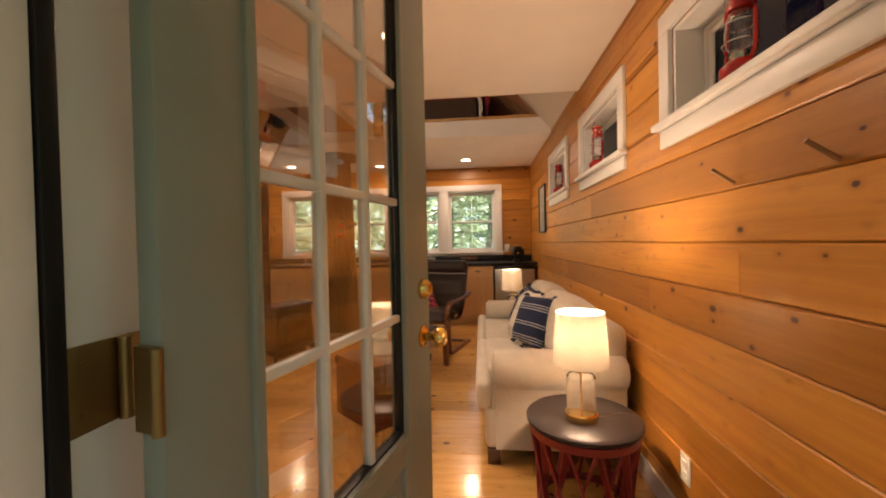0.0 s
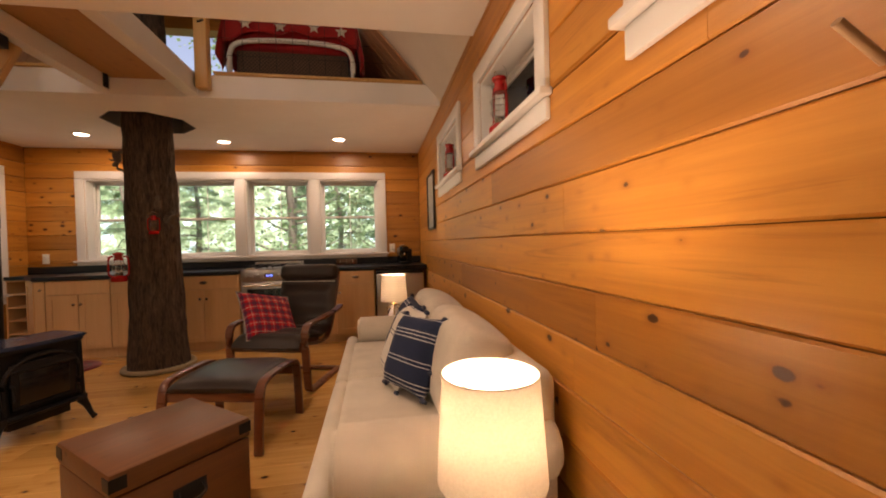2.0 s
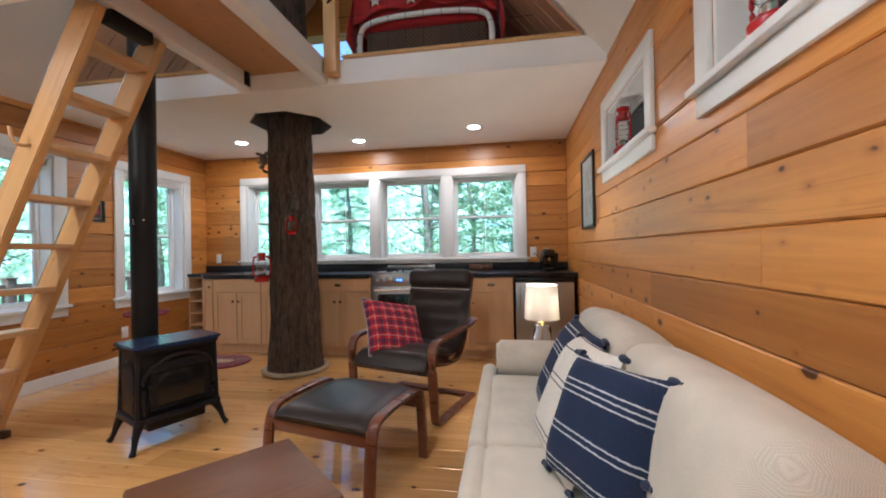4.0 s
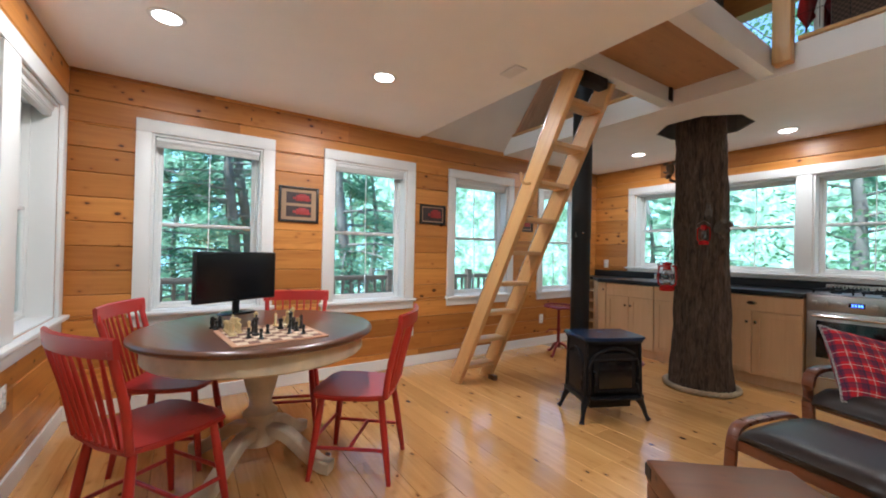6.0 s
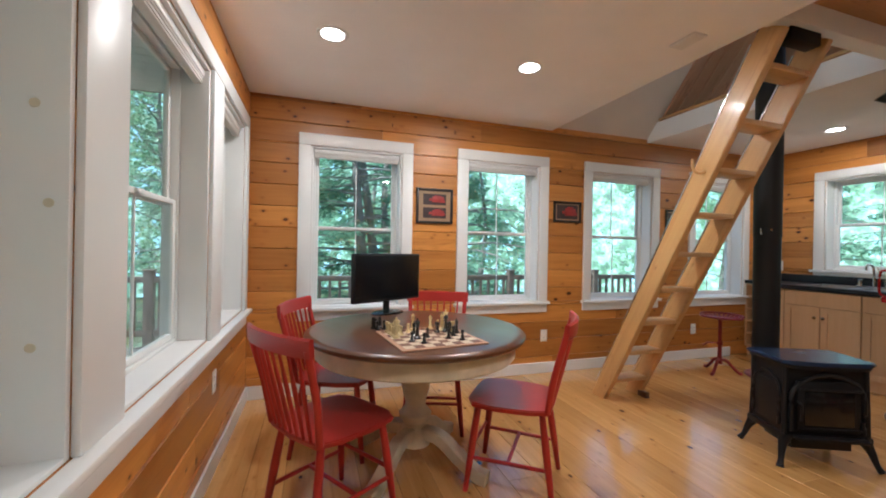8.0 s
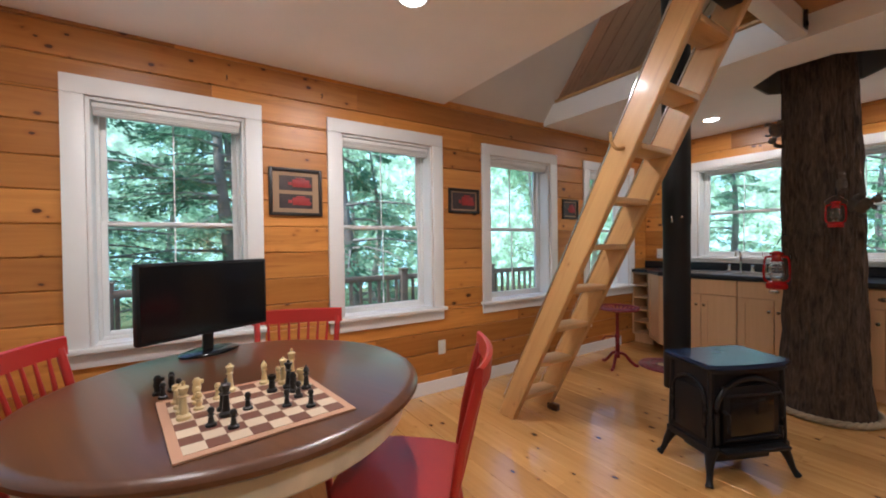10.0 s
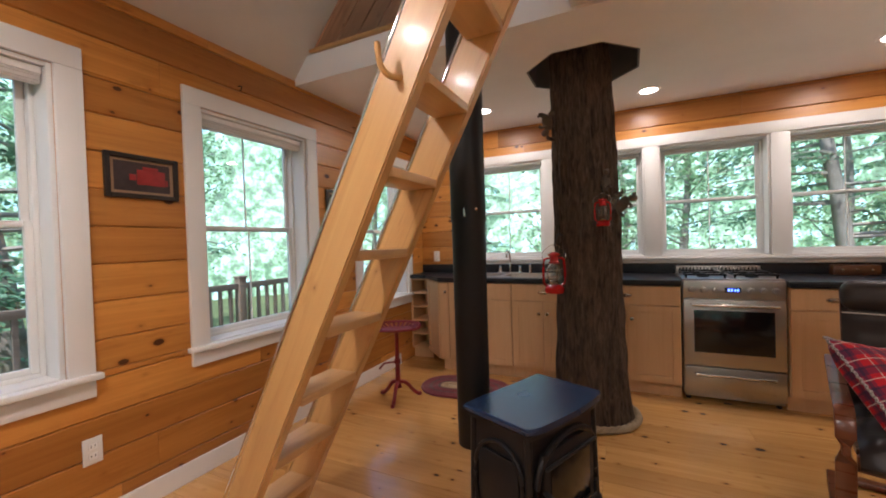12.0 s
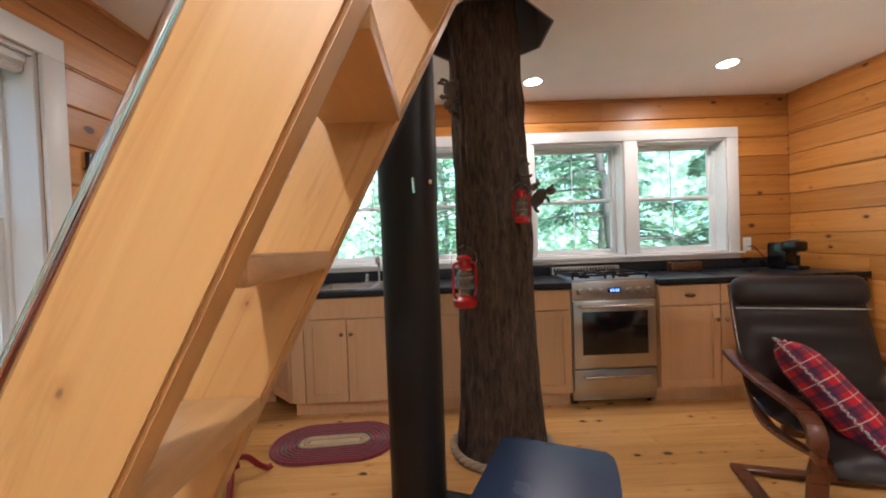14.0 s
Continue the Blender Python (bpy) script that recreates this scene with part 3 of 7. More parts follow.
CHROME = paint("bright_chrome", (0.72, 0.72, 0.72), 0.1, 0.05, 1.0, 0.0)
LAMINATE = paint("charcoal_laminate", (0.022, 0.023, 0.027), 0.28, 0.25, bumpy=0.04)
BLACKGLOSS = paint("black_gloss_plastic", (0.008, 0.008, 0.009), 0.12, 0.1)
BLACKPLASTIC = paint("black_plastic", (0.014, 0.014, 0.015), 0.4, 0.1)
CAST = paint("black_cast_iron", (0.012, 0.012, 0.014), 0.38, 0.2, bumpy=0.12, scale=20)
# the sky's blue reflection on the black enamel is put into this colour
STOVETOP = paint("black_enamel_sky_sheen", (0.014, 0.030, 0.075), 0.26, 0.12, bumpy=0.02)
OUTLET = paint("white_plastic", (0.75, 0.74, 0.70), 0.3, 0.03)
CLEAR = glass("clear_glass")
ROPE = paint("hemp_rope", (0.42, 0.33, 0.21), 0.9, 0.25, bumpy=0.5, scale=30)


for dull in (LEATHER, CAST, BLACKMETAL, BLACKPLASTIC, LAMINATE):
    dull.node_tree.nodes["Principled BSDF"].inputs["Specular IOR Level"].default_value = 0.22


def weave(name, color, rough=0.9, scale=420.0, tone=0.14):
    m, nt, b = material(name)
    vec = coords(nt)
    ch = node(nt, "ShaderNodeTexChecker", Scale=scale, Color1=(*[c * (1 + tone) for c in color], 1), Color2=(*[c * (1 - tone) for c in color], 1))
    nt.links.new(vec, ch.inputs["Vector"])
    n = noise_tex(nt, vec, 7.0, 4)
    big = ramp(nt, n, [(0.3, (0.86, 0.86, 0.86)), (0.7, (1.05, 1.05, 1.05))])
    nt.links.new(mix(nt, 1.0, ch.outputs["Color"], big, "MULTIPLY"), b.inputs["Base Color"])
    b.inputs["Roughness"].default_value = rough
    b.inputs["Sheen Weight"].default_value = 0.25
    bump(nt, b, noise_tex(nt, vec, 260.0, 2), 0.25, 0.002)
    return m


LINEN = weave("oatmeal_linen", (0.56, 0.50, 0.42))
NAVY = weave("navy_cotton", (0.012, 0.022, 0.060))
OFFWHITE = weave("off_white_cotton", (0.66, 0.62, 0.56))
REDBLANKET = weave("red_fleece", (0.40, 0.010, 0.014))


def plaid(name):
    m, nt, b = material(name)
    tc = nt.nodes.new("ShaderNodeTexCoord")
    sep = nt.nodes.new("ShaderNodeSeparateXYZ")
    nt.links.new(tc.outputs["Object"], sep.inputs[0])

    def stripes(axis, cells, offset, width):
        f = math_node(nt, "FRACT", math_node(nt, "ADD", math_node(nt, "MULTIPLY", sep.outputs[axis], cells), offset))
        return math_node(nt, "LESS_THAN", f, width)

    col = (0.50, 0.010, 0.020)
    for axis in (0, 1):
        col = mix(nt, math_node(nt, "MULTIPLY", stripes(axis, 13.0, 0.1, 0.42), 0.55), col, (0.010, 0.018, 0.060))
        col = mix(nt, math_node(nt, "MULTIPLY", stripes(axis, 13.0, 0.36, 0.045), 0.7), col, (0.62, 0.58, 0.50))
        col = mix(nt, math_node(nt, "MULTIPLY", stripes(axis, 13.0, 0.80, 0.06), 0.55), col, (0.01, 0.02, 0.05))
    nt.links.new(col, b.inputs["Base Color"])
    b.inputs["Roughness"].default_value = 0.95
    bump(nt, b, noise_tex(nt, coords(nt), 300.0, 2), 0.3, 0.002)
    return m


PLAID = plaid("red_tartan")


def bark_material():
    m, nt, b = material("furrowed_bark")
    a = noise_tex(nt, coords(nt, (34, 34, 6.5), False), 1.0, 6, 0.62, 1.0)
    c = noise_tex(nt, coords(nt, (60, 60, 16), False), 1.0, 4, 0.6)
    col = ramp(nt, a, [(0.38, (0.014, 0.009, 0.006)), (0.47, (0.060, 0.038, 0.025)), (0.56, (0.10, 0.066, 0.043)), (0.68, (0.155, 0.11, 0.078))])
    col = mix(nt, 0.35, col, ramp(nt, c, [(0.3, (0.03, 0.02, 0.014)), (0.7, (0.16, 0.115, 0.085))]))
    nt.links.new(col, b.inputs["Base Color"])
    b.inputs["Roughness"].default_value = 0.95
    bump(nt, b, math_node(nt, "ADD", a, math_node(nt, "MULTIPLY", c, 0.35)), 1.0, 0.03)
    return m


BARK = bark_material()


def shade_material():
    m, nt, b = material("linen_lampshade")
    nt.nodes.remove(b)
    grain = noise_tex(nt, coords(nt), 180.0, 2)
    cloth = ramp(nt, grain, [(0.3, (0.70, 0.66, 0.60)), (0.7, (0.78, 0.74, 0.68))])
    glow = ramp(nt, grain, [(0.3, (0.33, 0.31, 0.275)), (0.7, (0.38, 0.355, 0.315))])
    d, t = nt.nodes.new("ShaderNodeBsdfDiffuse"), nt.nodes.new("ShaderNodeBsdfTranslucent")
    mx = node(nt, "ShaderNodeMixShader", Fac=0.42)
    nt.links.new(cloth, d.inputs["Color"]), nt.links.new(glow, t.inputs["Color"])
    nt.links.new(d.outputs[0], mx.inputs[1])
    nt.links.new(t.outputs[0], mx.inputs[2])
    nt.links.new(mx.outputs[0], nt.nodes["Material Output"].inputs[0])
    return m


LAMPSHADE = shade_material()


# ---- fixtures of the room ----
GLOW = material("downlight_lens")[0]
GLOW.node_tree.nodes["Principled BSDF"].inputs["Emission Color"].default_value = (1.0, 0.90, 0.74, 1)
GLOW.node_tree.nodes["Principled BSDF"].inputs["Emission Strength"].default_value = 6.0
for lx, ly in DOWNLIGHTS:
    d = thing("downlight", "round white recessed ceiling light, switched on", "ceiling light", pose(lx, ly, ZC), "recessed ceiling lights")
    part("ring", turned([(0.063, -0.003), (0.074, -0.007), (0.085, -0.005), (0.088, 0.0), (0.063, 0.001)], 28), WHITE, d)
    part("lens", turned([(0.0, -0.001), (0.062, -0.001), (0.062, 0.003), (0.0, 0.003)], 28, pose(0, 0, -0.005)), GLOW, d, "glowing warm white lens")

det = thing("vent_cover", "flat white square cover plate on the ceiling", "vent", pose(-1.25, 3.74, ZC))
part("plate", boxed(-0.08, 0.08, -0.05, 0.05, -0.012, 0.0, 0.004), WHITE, det)
part("inner_plate", boxed(-0.06, 0.06, -0.035, 0.035, -0.016, -0.0125, 0.002), OUTLET, det)


def outlet(side, u, z, label="white electrical outlet plate on the pine wall"):
    at = WALL[side]
    o = thing("outlet", label, "outlet", group="wall outlets")
    b = bmesh.new()
    ubox(b, at, u - 0.036, u + 0.036, 0.0005, 0.007, z - 0.058, z + 0.058, 0.003)
    part("plate", b, OUTLET, o)
    for dz in (-0.021, 0.021):
        b = bmesh.new()
        ubox(b, at, u - 0.017, u + 0.017, 0.007, 0.0095, z + dz - 0.014, z + dz + 0.014, 0.003)
        sk = part("socket", b, WHITE, o)
        b = bmesh.new()
        for du in (-0.007, 0.007):
            ubox(b, at, u + du - 0.0012, u + du + 0.0012, 0.0095, 0.0102, z + dz - 0.004, z + dz + 0.005)
        part("slots", b, BLACKPLASTIC, sk)


for side, u, z in (("west", 3.94, 0.365), ("east", 2.39, 0.275), ("north", 1.30, 1.10), ("north", -2.76, 1.075), ("south", -1.93, 0.48), ("west", 5.90, 0.34)):
    outlet(side, u, z)

# ---- loft bridge, edge and bed ----
br = thing("loft_bridge", "white-beamed bridge between the lofts with plywood underside", "bridge", kind="structure")
part("beam", boxed(-1.04, -0.945, 3.992, 5.188, 2.405, 2.57, 0.004), WHITE, br)
part("beam", boxed(-0.405, -0.31, 3.992, 5.188, 2.405, 2.57, 0.004), WHITE, br)
part("underside", boxed(-0.944, -0.406, 3.992, 5.188, 2.52, 2.572), PLY, br, "brown plywood panel")
for x, y in ((-0.942, 5.13), (-0.98, 4.05)):
    b = bmesh.new()
    box(b, x, x + 0.004, y - 0.03, y + 0.03, 2.42, 2.55)
    box(b, x, x + 0.012, y - 0.012, y + 0.012, 2.435, 2.46, 0.002)
    box(b, x, x + 0.012, y - 0.012, y + 0.012, 2.50, 2.525, 0.002)
    part("bracket", b, BLACKMETAL, br, "black steel joist bracket")
edge = thing("trim_loft_edge", "pine nosing along the edge of the sleeping loft", "trim", kind="structure")
part("nosing", boxed(XW + 0.16, -1.05, 5.17, 5.26, 2.58, 2.602, 0.004), LADDER, edge)
part("nosing", boxed(-0.19, XE - 0.16, 5.17, 5.26, 2.58, 2.602, 0.004), LADDER, edge)
post = thing("newel_post", "square pine newel post at the corner of the loft bridge", "post", kind="structure")
part("shaft", boxed(-0.30, -0.205, 5.098, 5.186, 2.44, 3.5, 0.006), LADDER, post)
part("eye_bolt", rod([(-0.26, 5.09, 2.95), (-0.21, 5.06, 2.95)], 0.008, 8), BLACKMETAL, post)
net = thing("cable_rail", "thin steel cables across the edge of the loft", "railing", kind="structure")
for k in range(5):
    part("cable", rod([(-0.205, 5.14, 2.72 + 0.14 * k), (1.20 - 0.12 * k, 5.14, 2.72 + 0.14 * k)], 0.0016, 6), BLACKMETAL, net)
for k in range(9):
    part("cable", rod([(-0.08 + 0.13 * k, 5.141, 2.60), (-0.08 + 0.13 * k, 5.141, min(3.28, 2.43 + 1.17 * (1.685 - (-0.08 + 0.13 * k))))], 0.002, 6), BLACKMETAL, net)

LINING = wood("reddish_loft_boards", (0.66, 0.36, 0.20), (0.50, 0.25, 0.13), (0.08, 0.03, 0.015), 2, 0.5, 0.4, vary=0.2)
for sgn, nm in ((-1, "west"), (1, "east")):
    lin = thing("loft_lining_" + nm, "reddish pine boards lining the loft roof slope", "wall lining", kind="structure")
    ang = math.degrees(math.atan(PITCH))
    xb = XW if sgn < 0 else XE
    for k in range(13):
        b = bmesh.new()
        box(b, 0.003, 0.132, -0.018, 0.0, 0.22, 2.6, 0.004)
        o = part("board", b, LINING, lin, smooth=False)
        if sgn < 0:
            o.matrix_basis = Matrix.Translation((xb, 5.205 + 0.14 * k, ZP)) @ Matrix(((0, math.cos(math.atan(PITCH)) * 0 - math.sin(math.atan(PITCH)), math.cos(math.atan(PITCH)), 0), (1, 0, 0, 0), (0, math.cos(math.atan(PITCH)), math.sin(math.atan(PITCH)), 0), (0, 0, 0, 1))) @ Matrix.Translation((0, -0.003, 0))
        else:
            o.matrix_basis = Matrix.Translation((xb, 5.205 + 0.14 * k, ZP)) @ Matrix(((0, math.sin(math.atan(PITCH)), -math.cos(math.atan(PITCH)), 0), (1, 0, 0, 0), (0, math.cos(math.atan(PITCH)), math.sin(math.atan(PITCH)), 0), (0, 0, 0, 1))) @ Matrix.Translation((0, -0.003, 0))

bed = thing("loft_bed", "white metal bed with a red star-patterned blanket in the loft", "bed", pose(0.38, 5.45, 2.576))
for x in (-0.53, 0.53):
    for y in (0.0, 1.45):
        part("leg", rod([(x, y, 0), (x, y, 0.30)], 0.02, 10), WHITE, bed)
part("footboard_arch", rod(spline([(-0.53, 0, 0.02), (-0.53, 0, 0.30), (-0.42, 0, 0.41), (0, 0, 0.44), (0.42, 0, 0.41), (0.53, 0, 0.30), (0.53, 0, 0.02)], 6), 0.022, 10), WHITE, bed)
WICKER = weave("brown_wicker", (0.085, 0.045, 0.028), 0.8, 60.0, 0.4)
part("box_base", boxed(-0.49, 0.49, 0.04, 1.45, 0.06, 0.36, 0.02), WICKER, bed, "brown woven base")
b = boxed(-0.57, 0.57, 0.03, 1.5, 0.37, 0.66, 0.07, seg=4)
part("mattress", b, REDBLANKET, bed, "red fleece blanket over the mattress")
n = 26
for side in (-1, 1):
    b = bmesh.new()
    rows = []
    for j in range(12):
        v = j / 11
        rows.append([b.verts.new((side * (0.575 + 0.05 * v + 0.018 * math.sin(9 * u / n * 6.28 + 2 * v)), -0.03 + 1.5 * u / n, 0.60 - (0.32 + 0.10 * math.sin(u * 0.9)) * v)) for u in range(n + 1)])
    for r0, r1 in zip(rows, rows[1:]):
        for i in range(n):
            b.faces.new((r0[i], r0[i + 1], r1[i + 1], r1[i]))
    o = part("blanket_drape", b, REDBLANKET, bed)
    o.modifiers.new("thick", "SOLIDIFY").thickness = 0.008
b = bmesh.new()
rows = []
for j in range(8):
    v = j / 7
    rows.append([b.verts.new((-0.58 + 1.16 * u / n, -0.0 - 0.03 * v + 0.012 * math.sin(u * 1.3), 0.64 - (0.14 + 0.02 * math.sin(u * 0.8) + 0.10 * abs(2 * u / n - 1) ** 3) * v)) for u in range(n + 1)])
for r0, r1 in zip(rows, rows[1:]):
    for i in range(n):
        b.faces.new((r0[i], r0[i + 1], r1[i + 1], r1[i]))
o = part("blanket_end", b, REDBLANKET, bed)
o.modifiers.new("thick", "SOLIDIFY").thickness = 0.008
for x, z in ((-0.38, 0.555), (-0.09, 0.545), (0.20, 0.555), (0.44, 0.53)):
    b = bmesh.new()
    ring = [b.verts.new((x + (0.055 if k % 2 == 0 else 0.023) * math.sin(k * math.pi / 5), -0.052, z + (0.055 if k % 2 == 0 else 0.023) * math.cos(k * math.pi / 5))) for k in range(10)]
    f = b.faces.new(ring)
    r = bmesh.ops.extrude_face_region(b, geom=[f])
    bmesh.ops.translate(b, vec=(0, 0.012, 0), verts=[v for v in r["geom"] if isinstance(v, bmesh.types.BMVert)])
    part("star", b, OFFWHITE, bed, "white star applique", smooth=False)

# ---- the living tree through the house ----
tree = thing("tree_trunk", "living tree trunk with furrowed dark bark rising through the room", "tree trunk", pose(-1.06, 5.95, 0))
b = bmesh.new()
rings, seg = [], 150
for k in range(141):
    z = -0.02 + 4.6 * k / 140
    base = 0.198 + 0.055 * math.exp(-z / 0.35) + 0.012 * math.exp(-((z - 1.3) / 0.8) ** 2) - 0.006 * z
    ring = []
    for i in range(seg):
        a = 2 * math.pi * i / seg
        f = noise.noise(Vector((math.cos(a) * 9.0, math.sin(a) * 9.0, z * 3.6)))
        g = noise.noise(Vector((math.cos(a) * 13, math.sin(a) * 13, z * 3.0 + 9)))
        r = base * (1 + 0.045 * noise.noise(Vector((math.cos(a), math.sin(a), z * 0.6)))) + 0.020 * abs(f) + 0.008 * g + 0.018 * abs(noise.noise(Vector((math.cos(a) * 17, math.sin(a) * 17, z * 2.0 + 4))))
        ring.append(b.verts.new((r * math.cos(a) + 0.012 * math.sin(z * 1.3) - 0.015 * (z - 1), r * math.sin(a), z)))
    rings.append(ring)
for r0, r1 in zip(rings, rings[1:]):
    for i in range(seg):
        b.faces.new((r0[i], r0[(i + 1) % seg], r1[(i + 1) % seg], r1[i]))
part("bark", b, BARK, tree)
part("branch_stub", rod([(-0.17, -0.09, 1.90), (-0.215, -0.12, 1.92), (-0.225, -0.125, 1.93)], 0.013, 9), BARK, tree, "short broken branch stub")
b = bmesh.new()
pts = [(0.285 * math.cos(2 * math.pi * k / 90), 0.285 * math.sin(2 * math.pi * k / 90), 0.022) for k in range(90)]
for s in range(3):
    tube(b, [(p[0] * (1 + 0.045 * math.cos(k * 0.9 + s * 2.09)), p[1] * (1 + 0.045 * math.cos(k * 0.9 + s * 2.09)), 0.024 + 0.011 * math.sin(k * 0.9 + s * 2.09)) for k, p in enumerate(pts)], 0.0135, 7, True)
tagged(link("rope", b, ROPE, smooth=True), "thick hemp rope laid round the foot of the tree", "rope").location = (-1.045, 5.95, 0)

# grey collar; its run above the ceiling is added to keep the gap dark
b = bmesh.new()
for k in range(8):
    a0, a1 = radians(22.5 + 45 * k), radians(67.5 + 45 * k)
    q = [(r * math.cos(a), r * math.sin(a)) for r in (0.384, 0.372) for a in (a0, a1)]
    lo = [b.verts.new((-1.06 + x, 5.96 + y_, 2.392)) for x, y_ in (q[0], q[1], q[3], q[2])]
    hi = [b.verts.new((-1.06 + x, 5.96 + y_, 2.86)) for x, y_ in (q[0], q[1], q[3], q[2])]
    b.faces.new(lo), b.faces.new(hi)
    for i in range(4):
        b.faces.new((lo[i], lo[(i + 1) % 4], hi[(i + 1) % 4], hi[i]))
tagged(link("trim_tree_opening", b, paint("grey_painted_collar", (0.16, 0.15, 0.14), 0.6, 0.1)), "grey eight-sided collar round the tree in the ceiling", "trim", kind="structure")

# ---- ladder to the loft ----
lad = thing("loft_ladder", "clear pine loft ladder with wide treads and steel side rails", "ladder")
LEAN_X = 0.527
for y0, y1 in ((4.04, 4.085), (4.39, 4.435)):
    b = bmesh.new()
    prism(b, [(-2.350, 0.0), (-2.203, 0.0), (-2.203 + LEAN_X * 2.37, 2.37), (-2.350 + LEAN_X * 2.435, 2.435), (-2.350 + LEAN_X * 2.40, 2.40)], y0, y1)
    bmesh.ops.bevel(b, geom=b.edges[:], offset=0.005, segments=2, affect="EDGES")
    o = part("stringer", b, LADDER, lad)
    tilt = Matrix.Rotation(math.atan(LEAN_X), 4, "Y")
    o.data.transform(tilt.inverted())
    o.matrix_basis = tilt
for k in range(9):
    z = 0.19 + 0.255 * k
    xw = -2.350 + LEAN_X * z
    b = boxed(xw + 0.004, xw + 0.142, 4.086, 4.389, z - 0.032, z, 0.006)
    part("tread", b, wood("tread_fir", (0.66, 0.42, 0.19), (0.52, 0.29, 0.115), (0.2, 0.1, 0.04), 1, 0.38, 0.1, vary=0.1) if k == 0 else bpy.data.materials["tread_fir"], lad)
for y in (4.062, 4.412):
    o = part("side_rail", rod([(-2.371 + LEAN_X * 0.12, y, 0.12), (-2.371 + LEAN_X * 2.36, y, 2.36)], 0.011, 12), CHROME, lad, "bright steel side rail")
    for z in (0.35, 1.35, 2.2):
        part("rail_clip", boxed(-2.377 + LEAN_X * z, -2.348 + LEAN_X * z, y - 0.006, y + 0.006, z - 0.008, z + 0.008, 0.002), CHROME, o)
b = bmesh.new()
tube(b, spline([(-1.37, 4.042, 1.70), (-1.385, 4.005, 1.695), (-1.40, 3.985, 1.72), (-1.405, 3.98, 1.78)], 4), 0.009, 8)
part("hook", b, LADDER, lad, "small wooden hook")
part("pivot_hook", boxed(-1.045, -0.97, 4.12, 4.36, 2.33, 2.40, 0.006), BLACKMETAL, lad, "black steel top bracket")
part("foot_wedge", boxed(-2.205, -2.12, 4.388, 4.43, 0.0, 0.045, 0.004), WALNUT, lad)

# ---- wood stove ----
st = thing("wood_stove", "black cast-iron wood stove on four splayed legs", "stove", pose(-1.15, 4.62, 0, 0, 0, 66))
b = bmesh.new()
lo = [b.verts.new((x * 0.222, y * 0.138, 0.165)) for x, y in ((-1, -1), (1, -1), (1, 1), (-1, 1))]
hi = [b.verts.new((x * 0.212, y * 0.130, 0.566)) for x, y in ((-1, -1), (1, -1), (1, 1), (-1, 1))]
b.faces.new(lo), b.faces.new(hi)
for i in range(4):
    b.faces.new((lo[i], lo[(i + 1) % 4], hi[(i + 1) % 4], hi[i]))
bmesh.ops.bevel(b, geom=b.edges[:], offset=0.012, segments=3, affect="EDGES")
part("body", b, CAST, st)
for sx in (-1, 1):
    for sy in (-1, 1):
        part("corner_post", rod([(sx * 0.219, sy * 0.134, 0.17), (sx * 0.209, sy * 0.127, 0.565)], 0.014, 10), CAST, st)
outl = [(-0.247, 0.15), (-0.235, 0.160), (0.235, 0.160), (0.247, 0.15)] + [(0.247 * math.cos(math.pi * k / 12), -0.146 - 0.034 * math.sin(math.pi * k / 12)) for k in range(13)]


def plate(z0, z1, grow, bevel):
    b = bmesh.new()
    lo = [b.verts.new((x * grow, y * grow, z0)) for x, y in outl]
    hi = [b.verts.new((x * grow, y * grow, z1)) for x, y in outl]
    b.faces.new(lo), b.faces.new(hi)
    for i in range(len(outl)):
        j = (i + 1) % len(outl)
        b.faces.new((lo[i], lo[j], hi[j], hi[i]))
    bmesh.ops.bevel(b, geom=[e for e in b.edges if abs(e.verts[0].co.z - e.verts[1].co.z) < 1e-5], offset=bevel, segments=3, affect="EDGES")
    return b


part("top_plate", plate(0.580, 0.604, 1.0, 0.008), STOVETOP, st, "smooth black enamel top plate, sky reflection put into its colour")
part("cornice", plate(0.556, 0.5795, 0.94, 0.006), CAST, st)
part("base_skirt", boxed(-0.240, 0.240, -0.152, 0.150, 0.145, 0.185, 0.012), CAST, st)
part("ash_lip", boxed(-0.185, 0.185, -0.205, -0.150, 0.165, 0.183, 0.006), CAST, st)
d = part("front_door", boxed(-0.165, 0.165, -0.158, -0.132, 0.20, 0.49, 0.010), CAST, st)
part("arch_trim", rod(spline([(-0.188, -0.143, 0.20), (-0.187, -0.145, 0.41), (-0.105, -0.150, 0.50), (0, -0.152, 0.525), (0.105, -0.150, 0.50), (0.187, -0.145, 0.41), (0.188, -0.143, 0.20)], 6), 0.013, 8), CAST, st)
part("door_glass", boxed(-0.128, 0.128, -0.1615, -0.1585, 0.24, 0.43, 0.001), BLACKGLOSS, d, "dark stove glass")
part("door_bar", rod([(-0.165, -0.166, 0.445), (0.165, -0.166, 0.445)], 0.007, 8), CAST, d)
part("door_bar", rod([(-0.165, -0.166, 0.225), (0.165, -0.166, 0.225)], 0.006, 8), CAST, d)
part("door_handle", rod([(-0.168, -0.160, 0.37), (-0.172, -0.195, 0.365), (-0.172, -0.197, 0.28)], 0.009, 8), BLACKMETAL, d)
for z in (0.25, 0.42):
    part("door_hinge", turned([(0, -0.02), (0.011, -0.02), (0.011, 0.02), (0, 0.02)], 10, pose(0.172, -0.155, z)), CAST, d)
